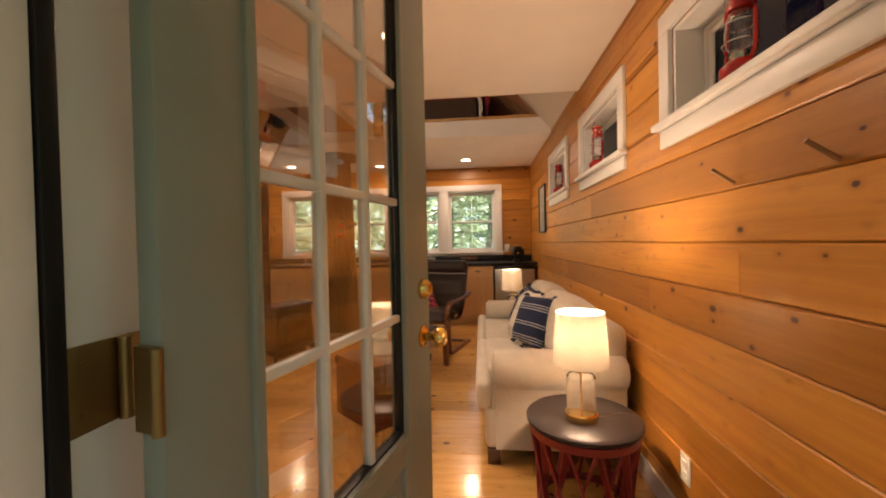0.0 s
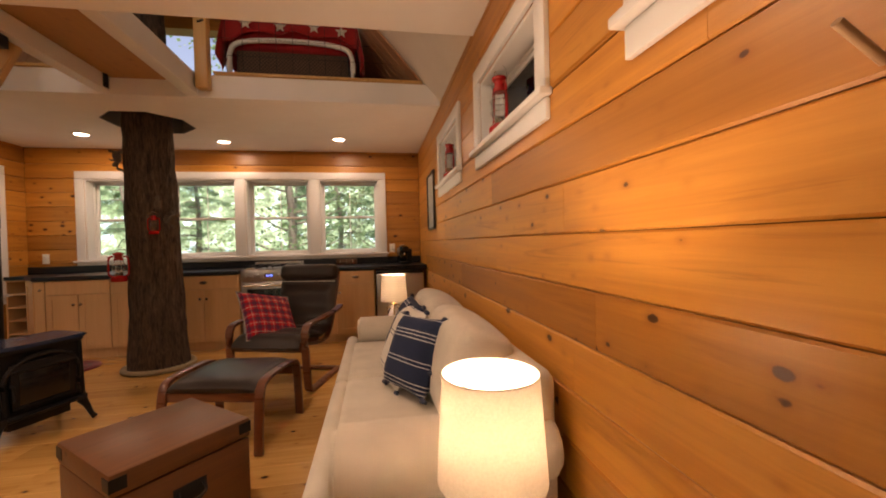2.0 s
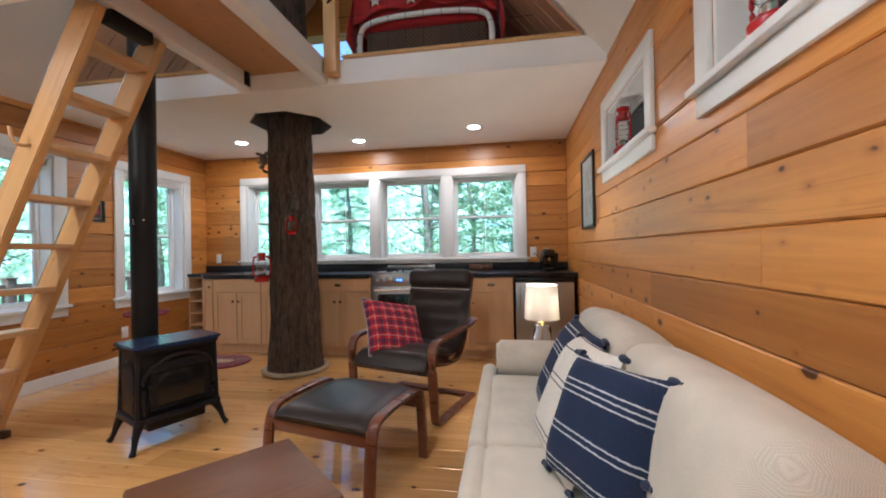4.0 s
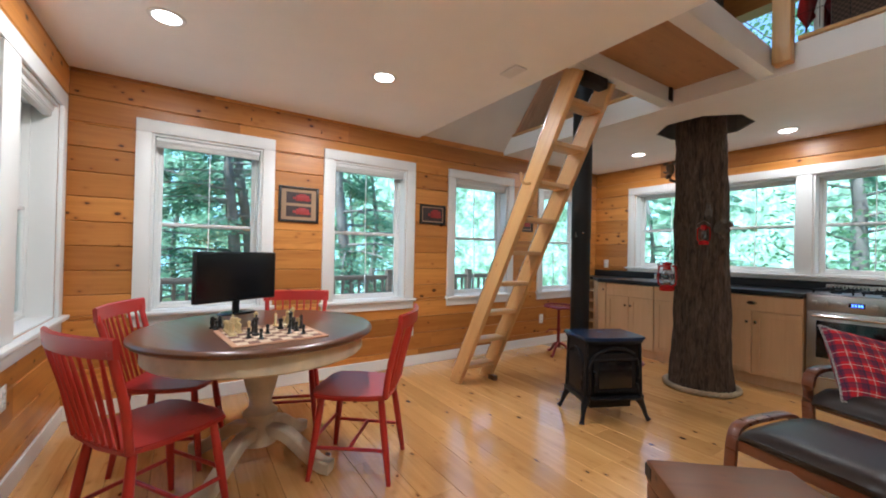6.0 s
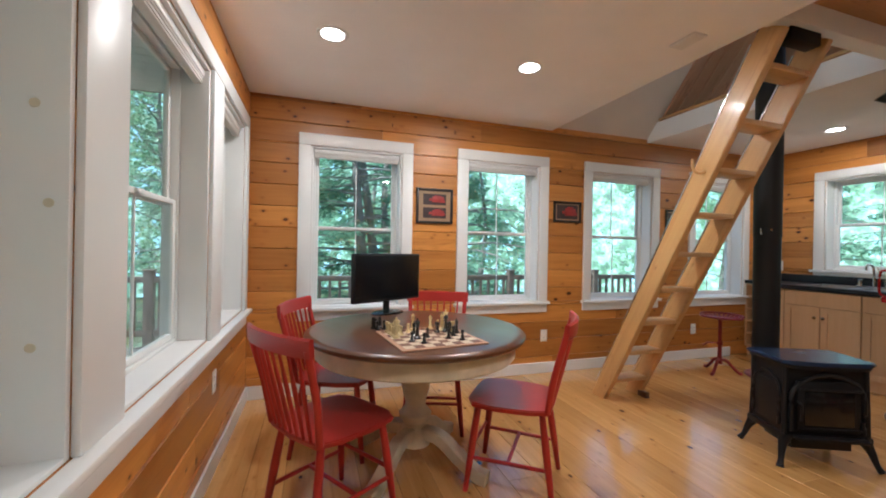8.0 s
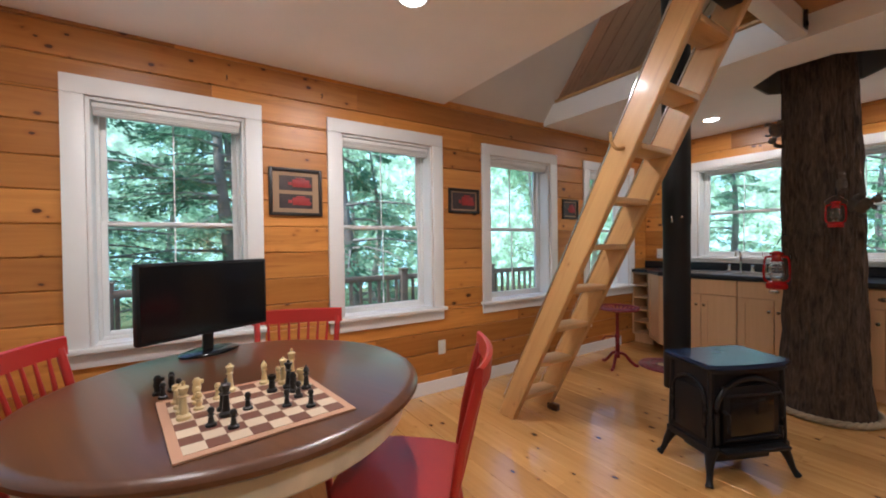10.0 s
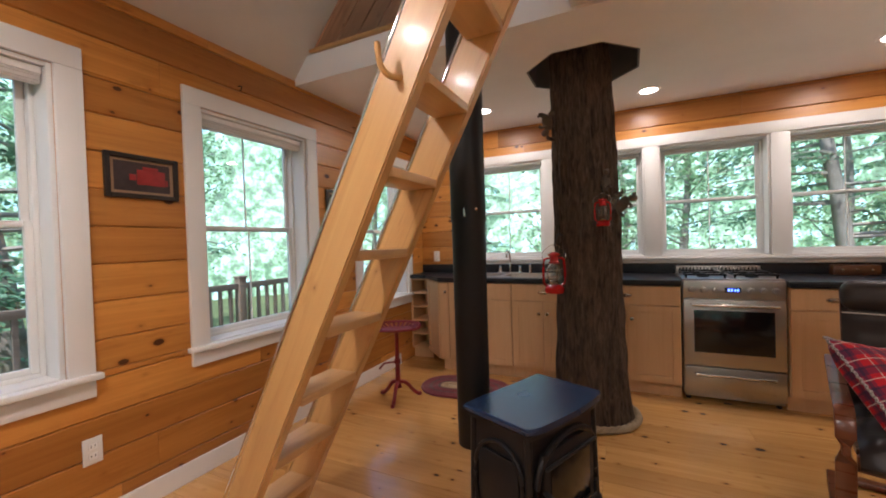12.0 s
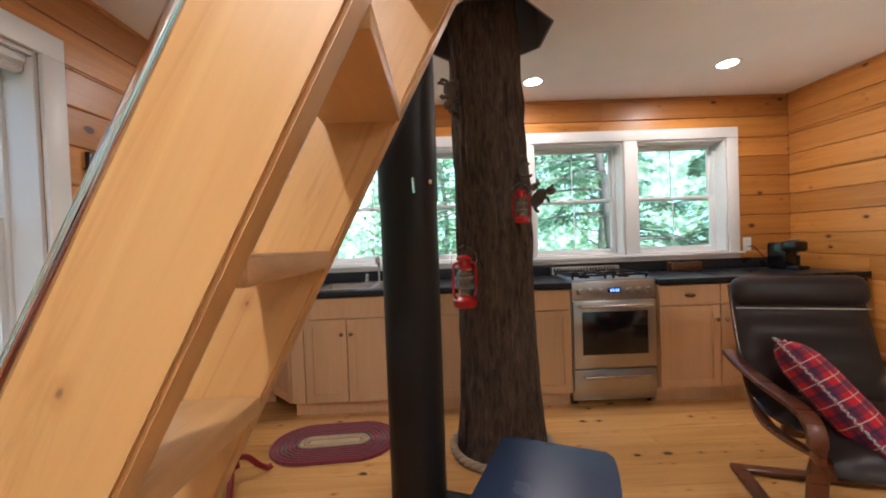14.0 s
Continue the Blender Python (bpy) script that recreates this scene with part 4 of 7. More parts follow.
for sgn in (-1, 1):
    part("side_panel", boxed(sgn * 0.221 - 0.006, sgn * 0.221 + 0.006, -0.095, 0.095, 0.21, 0.46, 0.004), CAST, st)
    part("side_arch", rod(spline([(sgn * 0.227, -0.105, 0.22), (sgn * 0.224, -0.103, 0.43), (sgn * 0.220, 0, 0.505), (sgn * 0.224, 0.103, 0.43), (sgn * 0.227, 0.105, 0.22)], 5), 0.009, 8), CAST, st)
    for sy in (-1, 1):
        b = bmesh.new()
        tube(b, spline([(sgn * 0.205, sy * 0.125, 0.165), (sgn * 0.232, sy * 0.143, 0.10), (sgn * 0.247, sy * 0.158, 0.04), (sgn * 0.262, sy * 0.172, 0.006)], 4), [0.034, 0.030, 0.026, 0.022, 0.020, 0.018, 0.016, 0.015, 0.014, 0.014, 0.015, 0.017, 0.018], 10)
        part("leg", b, CAST, st)
part("ash_pan", boxed(-0.16, 0.16, -0.11, 0.11, 0.085, 0.146, 0.006), BLACKMETAL, st)
part("flue_collar", turned([(0, 0), (0.078, 0), (0.070, 0.02), (0.066, 0.14), (0, 0.14)], 24, pose(-0.01, 0.125, 0.48, -90, 0, 0)), CAST, st)
pipe = thing("stove_pipe", "matt black stove pipe rising to the roof", "stove pipe", pose(-1.453, 4.735, 0))
part("lower_section", turned([(0.05, 0.30), (0.074, 0.31), (0.076, 1.325), (0.076, 1.34)], 32), BLACKMETAL, pipe)
part("upper_section", turned([(0.079, 1.325), (0.079, 4.4)], 32), BLACKMETAL, pipe)
b = bmesh.new()
lathe(b, [(0, 0), (0.006, 0), (0.006, 0.004), (0, 0.005)], 8, pose(0.058, -0.055, 1.37, 90, 0, 45))
part("screw", b, CHROME, pipe)
part("damper_handle", rod([(0.02, -0.075, 1.34), (0.02, -0.095, 1.34), (0.02, -0.095, 1.375)], 0.004, 8), CHROME, pipe)


# ---- kitchen ----
YF = 6.445
LCD = material("blue_clock_digits")[0]
LCD.node_tree.nodes["Principled BSDF"].inputs["Emission Color"].default_value = (0.05, 0.15, 1.0, 1)
LCD.node_tree.nodes["Principled BSDF"].inputs["Emission Strength"].default_value = 2.5
NICKEL = paint("satin_nickel", (0.50, 0.46, 0.40), 0.25, 0.06, 1.0, 0.0)


def knob(parent, x, z):
    part("knob", turned([(0, 0), (0.006, 0), (0.005, 0.012), (0.013, 0.018), (0.014, 0.024), (0, 0.028)], 14, pose(x, -0.019, z, 90, 0, 0)), NICKEL, parent, "satin nickel knob")


def shaker(name, x0, x1, z0, z1, parent, panel=True):
    """A framed cabinet front in the plane y = 0, facing -y."""
    b = bmesh.new()
    if panel:
        w = 0.055
        for q in ((x0, x0 + w, z0, z1), (x1 - w, x1, z0, z1), (x0 + w, x1 - w, z0, z0 + w), (x0 + w, x1 - w, z1 - w, z1)):
            box(b, q[0], q[1], -0.019, -0.001, q[2], q[3], 0.0015)
        box(b, x0 + w - 0.005, x1 - w + 0.005, -0.010, -0.002, z0 + w - 0.005, z1 - w + 0.005)
    else:
        box(b, x0, x1, -0.019, -0.001, z0, z1, 0.003)
    return part(name, b, BIRCH, parent, smooth=False)


def cabinet(x0, x1, doors, drawers, knobs, label):
    c = thing("base_cabinet", label, "cabinet", pose(x0, YF, 0), "kitchen base cabinets")
    w = x1 - x0
    b = bmesh.new()
    box(b, 0, w, 0.0, 0.56, 0.105, 0.853)
    part("carcass", b, BIRCH, c)
    part("toe_kick", boxed(0.0, w, 0.055, 0.075, 0.0, 0.104), BIRCH, c)
    n = len(drawers)
    for i, kind in enumerate(drawers):
        a0, a1 = w * i / n + 0.004, w * (i + 1) / n - 0.004
        d = shaker("drawer_front", a0, a1, 0.705, 0.846, c, False)
        if kind == "cup":
            b = bmesh.new()
            lathe(b, [(0.0, -0.014), (0.03, -0.012), (0.042, 0.0), (0.034, 0.012), (0, 0.018)], 18, pose((a0 + a1) / 2, -0.024, 0.775, 90, 0, 0), (1.0, 0.42))
            part("cup_pull", b, NICKEL, d, "satin nickel cup pull")
    n = len(knobs)
    for i, side in enumerate(knobs):
        a0, a1 = w * i / n + 0.004, w * (i + 1) / n - 0.004
        d = shaker("door", a0, a1, 0.112, 0.697, c)
        knob(d, a1 - 0.03 if side == "r" else a0 + 0.03, 0.595 if doors else 0.775)
    return c


cabinet(-2.345, -1.742, 1, ["plain"], "rl", "pale maple sink cabinet with two framed doors")
cabinet(-1.738, -1.19, 1, ["cup"], "rl", "pale maple base cabinet with a drawer behind the tree")
cabinet(-1.186, -0.455, 1, ["cup"], "rl", "pale maple base cabinet with a drawer beside the range")
cabinet(0.172, 1.055, 1, ["cup", "cup"], "rl", "pale maple base cabinet with two drawers and framed doors")
# narrow end unit and splayed end panel
c = thing("end_cabinet", "narrow pale maple end cabinet with a splayed corner door", "cabinet", pose(-2.445, YF, 0))
b = bmesh.new()
a = [(0, 0), (0.098, 0), (0.098, 0.56), (-0.26, 0.56), (-0.26, 0.26)]
lo = [b.verts.new((x, y, 0.105)) for x, y in a]
hi = [b.verts.new((x, y, 0.853)) for x, y in a]
b.faces.new(lo), b.faces.new(hi)
for i in range(5):
    b.faces.new((lo[i], lo[(i + 1) % 5], hi[(i + 1) % 5], hi[i]))
part("carcass", b, BIRCH, c, smooth=False)
part("toe_kick", boxed(0.0, 0.098, 0.055, 0.075, 0.0, 0.104), BIRCH, c)
d = shaker("door", 0.004, 0.094, 0.112, 0.846, c, False)
knob(d, 0.07, 0.76)
sp = shaker("splayed_door", 0.006, 0.358, 0.112, 0.846, c)
sp.matrix_basis = pose(-0.258, 0.258, 0, 0, 0, -45)
# wine cubbies
wr = thing("wine_rack", "open maple wine rack with stacked cubbies at the counter end", "wine rack", pose(-2.93, 6.72, 0))
part("side", boxed(0.0, 0.018, 0, 0.30, 0.105, 0.853), BIRCH, wr)
part("side", boxed(0.205, 0.223, 0, 0.30, 0.105, 0.853), BIRCH, wr)
part("back", boxed(0.018, 0.205, 0.28, 0.30, 0.105, 0.853), BIRCH, wr)
for k in range(6):
    part("shelf", boxed(0.018, 0.205, 0.002, 0.28, 0.105 + 0.146 * k, 0.121 + 0.146 * k, 0.002), BIRCH, wr)
part("toe_kick", boxed(0.0, 0.223, 0.05, 0.07, 0.0, 0.104), BIRCH, wr)

ct = thing("countertop", "charcoal laminate countertop with a low backsplash", "countertop")
b = bmesh.new()
for q in ((0.168, XE - 0.003, 6.415, YN - 0.003), (-1.25, -0.452, 6.415, YN - 0.003), (-2.45, -1.25, 6.415, 6.50), (-2.45, -1.25, 6.93, YN - 0.003), (-2.45, -2.27, 6.50, 6.93), (-1.47, -1.25, 6.50, 6.93)):
    box(b, *q, 0.856, 0.895)
a = [(-2.4505, 6.415), (-2.4505, YN - 0.003), (XW + 0.003, YN - 0.003), (XW + 0.003, 6.69), (-2.73, 6.69)]
lo = [b.verts.new((x, y, 0.856)) for x, y in a]
hi = [b.verts.new((x, y, 0.895)) for x, y in a]
b.faces.new(lo), b.faces.new(hi)
for i in range(5):
    b.faces.new((lo[i], lo[(i + 1) % 5], hi[(i + 1) % 5], hi[i]))
part("slab", b, LAMINATE, ct, smooth=False)
part("backsplash", boxed(XW + 0.003, XE - 0.003, YN - 0.022, YN - 0.001, 0.8955, 0.985, 0.003), LAMINATE, ct)
part("front_edge", boxed(-2.45, -0.452, 6.405, 6.4145, 0.853, 0.897, 0.003), LAMINATE, ct)
part("front_edge", boxed(0.168, XE - 0.003, 6.405, 6.4145, 0.853, 0.897, 0.003), LAMINATE, ct)

sk = thing("sink", "stainless steel drop-in kitchen sink", "sink", pose(-1.87, 6.715, 0.895))
b = bmesh.new()
for q in ((-0.41, 0.41, -0.225, -0.19), (-0.41, 0.41, 0.12, 0.225), (-0.41, -0.375, -0.19, 0.12), (0.375, 0.41, -0.19, 0.12), (-0.02, 0.02, -0.19, 0.12)):
    box(b, *q, 0.0005, 0.008, 0.003)
part("rim", b, STEEL, sk)
for x0, x1 in ((-0.375, -0.02), (0.02, 0.375)):
    b = bmesh.new()
    box(b, x0, x1, -0.19, -0.186, -0.17, 0.004), box(b, x0, x1, 0.116, 0.12, -0.17, 0.004), box(b, x0, x0 + 0.004, -0.186, 0.116, -0.17, 0.004), box(b, x1 - 0.004, x1, -0.186, 0.116, -0.17, 0.004), box(b, x0, x1, -0.19, 0.12, -0.175, -0.171)
    part("basin", b, STEEL, sk)
fa = thing("kitchen_tap", "chrome gooseneck kitchen tap with two handles", "tap", pose(-1.87, 6.89, 0.903))
part("spout", rod(spline([(0, 0, 0), (0, 0, 0.15), (0, -0.03, 0.21), (0, -0.08, 0.225), (0, -0.12, 0.20), (0, -0.125, 0.16)], 6), 0.011, 12), CHROME, fa)
part("base_plate", boxed(-0.13, 0.13, -0.028, 0.028, 0, 0.012, 0.005), CHROME, fa)
for x in (-0.1, 0.1):
    part("handle", turned([(0, 0), (0.022, 0), (0.016, 0.03), (0.018, 0.055), (0.01, 0.06), (0, 0.062)], 16, pose(x, 0, 0.012)), CHROME, fa)
part("sprayer", turned([(0, 0), (0.018, 0), (0.014, 0.04), (0.016, 0.08), (0, 0.09)], 14, pose(0.2, 0, 0)), CHROME, fa)

rg = thing("gas_range", "stainless steel gas range with oven window and blue clock", "range", pose(-0.14, 6.465, 0))
part("body", boxed(-0.302, 0.302, 0.0, 0.56, 0.05, 0.895, 0.003), STEEL, rg)
part("kick_plate", boxed(-0.295, 0.295, 0.01, 0.05, 0.03, 0.10, 0.002), STEEL, rg)
for x in (-0.27, 0.27):
    part("foot", turned([(0, 0), (0.018, 0), (0.014, 0.05), (0, 0.05)], 10, pose(x, 0.05, 0)), BLACKPLASTIC, rg)
pn = part("control_panel", boxed(-0.302, 0.302, -0.022, -0.001, 0.765, 0.893, 0.006), STEEL, rg)
for x in (-0.245, -0.17, -0.095, 0.105, 0.175, 0.245):
    part("control_knob", turned([(0, 0), (0.024, 0), (0.024, 0.006), (0.019, 0.01), (0.017, 0.03), (0, 0.032)], 20, pose(x, -0.022, 0.825, 90, 0, 0)), STEEL, pn)
part("display", boxed(-0.045, 0.05, -0.0245, -0.0225, 0.81, 0.845, 0.001), BLACKGLOSS, pn)
for k, x in enumerate((-0.025, -0.008, 0.012, 0.028)):
    part("digit", boxed(x, x + 0.010, -0.0255, -0.0248, 0.818, 0.837), LCD, pn, smooth=False)
dr = part("oven_door", boxed(-0.298, 0.298, -0.028, -0.001, 0.275, 0.755, 0.005), STEEL, rg)
part("oven_window", boxed(-0.235, 0.235, -0.0305, -0.0285, 0.37, 0.68, 0.001), BLACKGLOSS, dr, "black oven glass")
part("oven_handle", rod([(-0.25, -0.029, 0.722), (-0.25, -0.07, 0.722), (0.25, -0.07, 0.722), (0.25, -0.029, 0.722)], 0.011, 10), CHROME, dr)
dw = part("drawer", boxed(-0.298, 0.298, -0.024, -0.001, 0.105, 0.262, 0.005), STEEL, rg)
part("drawer_handle", rod([(-0.23, -0.025, 0.215), (-0.23, -0.055, 0.215), (0.23, -0.055, 0.215), (0.23, -0.025, 0.215)], 0.010, 10), CHROME, dw)
part("cooktop", boxed(-0.30, 0.30, 0.0, 0.5, 0.896, 0.906, 0.003), STEEL, rg)
part("back_vent", boxed(-0.29, 0.29, 0.50, 0.55, 0.896, 0.965, 0.006), STEEL, rg)
for k in range(22):
    part("vent_fin", boxed(-0.27 + 0.025 * k, -0.258 + 0.025 * k, 0.494, 0.499, 0.915, 0.955), CHROME, rg, smooth=False)
for x in (-0.15, 0.15):
    b = bmesh.new()
    for y in (0.04, 0.24, 0.45):
        box(b, x - 0.13, x + 0.13, y - 0.006, y + 0.006, 0.925, 0.938, 0.002)
    for dx in (-0.125, 0.0, 0.125):
        box(b, x + dx - 0.006, x + dx + 0.006, 0.03, 0.46, 0.925, 0.937, 0.002)
    for dx in (-0.12, 0.12):
        for y in (0.045, 0.445):
            box(b, x + dx - 0.006, x + dx + 0.006, y - 0.006, y + 0.006, 0.906, 0.926)
    part("grate", b, CAST, rg, "black cast-iron pan grate")
    for y in (0.14, 0.35):
        part("burner", turned([(0, 0.906), (0.04, 0.906), (0.038, 0.916), (0.025, 0.92), (0, 0.921)], 18, pose(x, y, 0)), CAST, rg)

fg = thing("mini_fridge", "stainless steel undercounter fridge", "refrigerator", pose(1.36, 6.44, 0))
part("cabinet_body", boxed(-0.29, 0.29, 0.0, 0.52, 0.03, 0.85, 0.006), BLACKPLASTIC, fg)
fd = part("door", boxed(-0.285, 0.285, -0.045, -0.002, 0.05, 0.80, 0.012), STEEL, fg, "brushed steel door")
part("top_strip", boxed(-0.285, 0.285, -0.044, -0.003, 0.803, 0.845, 0.006), BLACKGLOSS, fg)
part("door_handle", boxed(-0.25, -0.235, -0.068, -0.046, 0.45, 0.75, 0.005), STEEL, fd)

cf = thing("coffee_machine", "small black capsule coffee machine on the counter", "coffee machine", pose(1.425, 6.80, 0.896, 0, 0, 8))
part("tower", boxed(-0.055, 0.055, -0.04, 0.11, 0.0, 0.215, 0.014), BLACKGLOSS, cf)
part("head", boxed(-0.06, 0.06, -0.13, 0.0, 0.14, 0.225, 0.02), BLACKGLOSS, cf)
part("drip_tray", boxed(-0.055, 0.055, -0.14, -0.042, 0.0, 0.03, 0.008), BLACKPLASTIC, cf)
part("water_tank", boxed(0.058, 0.12, -0.02, 0.10, 0.0, 0.19, 0.01), BLACKPLASTIC, cf)
part("lever", rod([(-0.05, -0.06, 0.232), (0, -0.1, 0.238), (0.05, -0.06, 0.232)], 0.007, 8), CHROME, cf)
part("spout", turned([(0, 0), (0.014, 0), (0.016, 0.03), (0, 0.03)], 12, pose(0, -0.09, 0.112)), CHROME, cf)
cord = tagged(link("power_cord", rod(spline([(1.302, 7.02, 1.08), (1.315, 6.98, 1.08), (1.36, 6.97, 1.02), (1.41, 6.93, 0.94), (1.43, 6.90, 0.905)], 6), 0.004, 8), BLACKPLASTIC, smooth=True), "black power cord from the outlet to the coffee machine", "cord")
bx = thing("tea_box", "low dark wooden box with small knobs on the counter", "box", pose(0.70, 6.965, 0.896))
part("case", boxed(-0.13, 0.13, -0.04, 0.04, 0.0, 0.075, 0.006), WALNUT, bx)
for k in range(3):
    part("knob", turned([(0, 0), (0.007, 0), (0.008, 0.01), (0, 0.012)], 10, pose(-0.08 + 0.08 * k, -0.041, 0.04, 90, 0, 0)), NICKEL, bx)

# braided rug
RUGRED = weave("braided_maroon_wool", (0.17, 0.018, 0.030), 0.95, 120, 0.3)
RUGDARK = weave("braided_dark_wool", (0.10, 0.045, 0.045), 0.95, 90, 0.6)
RUGTAN = weave("braided_tan_wool", (0.40, 0.30, 0.17), 0.95, 120, 0.3)
rug = thing("braided_rug", "oval braided maroon rug with a tan centre", "rug", pose(-2.06, 6.08, 0, 0, 0, 4))
for k in range(9):
    h = 0.225 - 0.024 * k
    if h < 0.01:
        break
    L = 0.145
    pts = []
    for i in range(56):
        a = 2 * math.pi * i / 56
        cx = L if math.cos(a) > 0 else -L
        pts.append((cx + h * math.cos(a), h * math.sin(a), 0.008 + 0.0025 * (i % 2)))
    part("braid", rod(pts, 0.0125, 6, True), RUGTAN if k >= 7 else RUGDARK if k in (3, 6) else RUGRED, rug)
part("braid_core", boxed(-0.15, 0.15, -0.022, 0.022, 0.0, 0.014, 0.006), RUGTAN, rug)

# tractor seat stool
sl = thing("tractor_stool", "dark red cast-iron stool with a perforated tractor seat", "stool", pose(-2.47, 5.69, 0, 0, 0, 25) @ Matrix.Scale(0.93, 4))
b = bmesh.new()
for i in range(15):
    a0 = math.pi * (-0.08 + 1.16 * i / 14)
    tube(b, [(0.06 * math.cos(a0), 0.02 + 0.05 * math.sin(a0), 0.586), (0.115 * math.cos(a0), 0.02 + 0.10 * math.sin(a0), 0.59), (0.185 * math.cos(a0), 0.02 + 0.15 * math.sin(a0), 0.622)], 0.0, flat=(0.019, 0.009))
part("seat_ribs", b, DARKRED, sl)
rim = [(0.195 * math.cos(a) * (1 + 0.05 * math.cos(3 * a)), 0.02 + (0.16 * math.sin(a) if math.sin(a) > 0 else 0.13 * math.sin(a) + 0.05 * math.cos(a * 1.0) ** 2 * 0), 0.628 if math.sin(a) > -0.3 else 0.604) for a in [2 * math.pi * k / 40 for k in range(40)]]
part("seat_rim", rod(rim, 0.010, 8, True), DARKRED, sl)
b = bmesh.new()
lathe(b, [(0, 0.578), (0.075, 0.582), (0.13, 0.592), (0.13, 0.600), (0.07, 0.592), (0, 0.589)], 28, None, (1.15, 0.8))
part("seat_pan", b, DARKRED, sl)
part("column", turned([(0, 0.10), (0.03, 0.10), (0.022, 0.14), (0.019, 0.30), (0.026, 0.305), (0.026, 0.34), (0.018, 0.345), (0.017, 0.56), (0.035, 0.58), (0, 0.582)], 18), DARKRED, sl)
for k in range(3):
    a = 2 * math.pi * k / 3 + 0.4
    c_, s_ = math.cos(a), math.sin(a)
    part("leg", rod(spline([(0.01 * c_, 0.01 * s_, 0.15), (0.07 * c_, 0.07 * s_, 0.13), (0.13 * c_, 0.13 * s_, 0.06), (0.18 * c_, 0.18 * s_, 0.018), (0.205 * c_, 0.205 * s_, 0.02)], 5), 0.016, 10), DARKRED, sl)
part("adjusting_lever", rod([(0, 0, 0.32), (-0.11, -0.02, 0.315), (-0.15, -0.03, 0.27)], 0.008, 8), DARKRED, sl)

# ---- lanterns and carved squirrels ----
def lantern(m, h, label, ear=True):
    k = h / 0.30
    s = thing("lantern", label, "lantern", m @ Matrix.Scale(k, 4), "red hurricane lanterns")
    part("fount", turned([(0, 0), (0.055, 0), (0.062, 0.012), (0.062, 0.035), (0.045, 0.05), (0.03, 0.056), (0, 0.056)], 22), LANTERN_RED, s)
    part("burner", turned([(0, 0.056), (0.028, 0.056), (0.032, 0.07), (0.022, 0.082), (0, 0.082)], 16), NICKEL, s)
    part("globe", turned([(0.026, 0.074), (0.042, 0.095), (0.048, 0.125), (0.042, 0.16), (0.028, 0.19), (0.026, 0.19), (0.040, 0.16), (0.046, 0.125), (0.040, 0.095), (0.024, 0.074)], 22), CLEAR, s, "clear glass globe")
    part("chimney", turned([(0.0, 0.19), (0.036, 0.19), (0.038, 0.2), (0.028, 0.205), (0.028, 0.235), (0.040, 0.24), (0.040, 0.252), (0.018, 0.262), (0, 0.266)], 20), LANTERN_RED, s)
    for sg in (-1, 1):
        part("side_tube", rod(spline([(sg * 0.045, 0, 0.045), (sg * 0.068, 0, 0.07), (sg * 0.070, 0, 0.15), (sg * 0.062, 0, 0.215), (sg * 0.03, 0, 0.225)], 5), 0.0075, 8), LANTERN_RED, s)
    for z in (0.10, 0.15):
        b = bmesh.new()
        tube(b, [(0.052 * math.cos(a), 0.052 * math.sin(a), z) for a in [2 * math.pi * q / 20 for q in range(20)]], 0.0018, 6, True)
        part("guard_wire", b, CHROME, s)
    if ear:
        part("bail", rod(spline([(-0.068, 0, 0.2), (-0.075, 0.0, 0.26), (0, 0.0, 0.31), (0.075, 0.0, 0.26), (0.068, 0, 0.2)], 6), 0.002, 6), CHROME, s)
    return s


lantern(pose(-1.245, 5.725, 0.872, 0, 0, 30), 0.31, "glossy red hurricane lantern hung on the tree")
lantern(pose(-0.938, 5.715, 1.30, 0, 0, 10), 0.20, "small red lantern hung high on the tree")
for y in (2.10, 3.62, 4.98):
    lantern(pose(1.718, y, 1.695, 0, 0, 80 + 6 * y) @ Matrix.Diagonal((0.8, 0.8, 1, 1)), 0.35, "red hurricane lantern standing on the window niche sill")
for p0, p1 in (((-1.245, 5.725, 1.185), (-1.195, 5.80, 1.25)), ((-0.935, 5.72, 1.50), (-0.955, 5.775, 1.545))):
    tagged(link("hook", rod(spline([p1, (*[(u + v) / 2 for u, v in zip(p0, p1)][:2], p1[2] + 0.01), p0], 4), 0.004, 6), BLACKMETAL, smooth=True), "iron hook in the tree bark", "hook", "lantern hooks")
FUR = paint("grey_brown_carved_fur", (0.13, 0.10, 0.075), 0.9, 0.35, bumpy=0.6, scale=40)


def squirrel(m, label):
    b = bmesh.new()
    lathe(b, [(0, -0.05), (0.028, -0.035), (0.036, 0.0), (0.03, 0.04), (0.018, 0.06), (0, 0.066)], 16)
    lathe(b, [(0, -0.03), (0.018, -0.02), (0.024, 0.0), (0.016, 0.02), (0, 0.028)], 14, pose(0.028, 0, 0.075, 0, 60, 0))
    for y in (-0.013, 0.013):
        lathe(b, [(0.007, 0), (0.005, 0.014), (0, 0.02)], 8, pose(0.018, y, 0.092))
        tube(b, [(0.02, y, 0.03), (0.045, y, 0.035), (0.058, y, 0.02)], 0.007, 8)
        tube(b, [(0.01, y * 1.6, -0.04), (0.035, y * 1.6, -0.052), (0.05, y * 1.6, -0.05)], 0.009, 8)
    tube(b, spline([(-0.02, 0, -0.045), (-0.055, 0, -0.03), (-0.062, 0, 0.02), (-0.05, 0, 0.06), (-0.07, 0, 0.085)], 5), [0.012] + [0.02] * 14 + [0.018, 0.015, 0.011, 0.008, 0.005, 0.003], 10)
    tagged(link("squirrel_figure", b, FUR, smooth=True), label, "figurine", "squirrel figures").matrix_basis = m


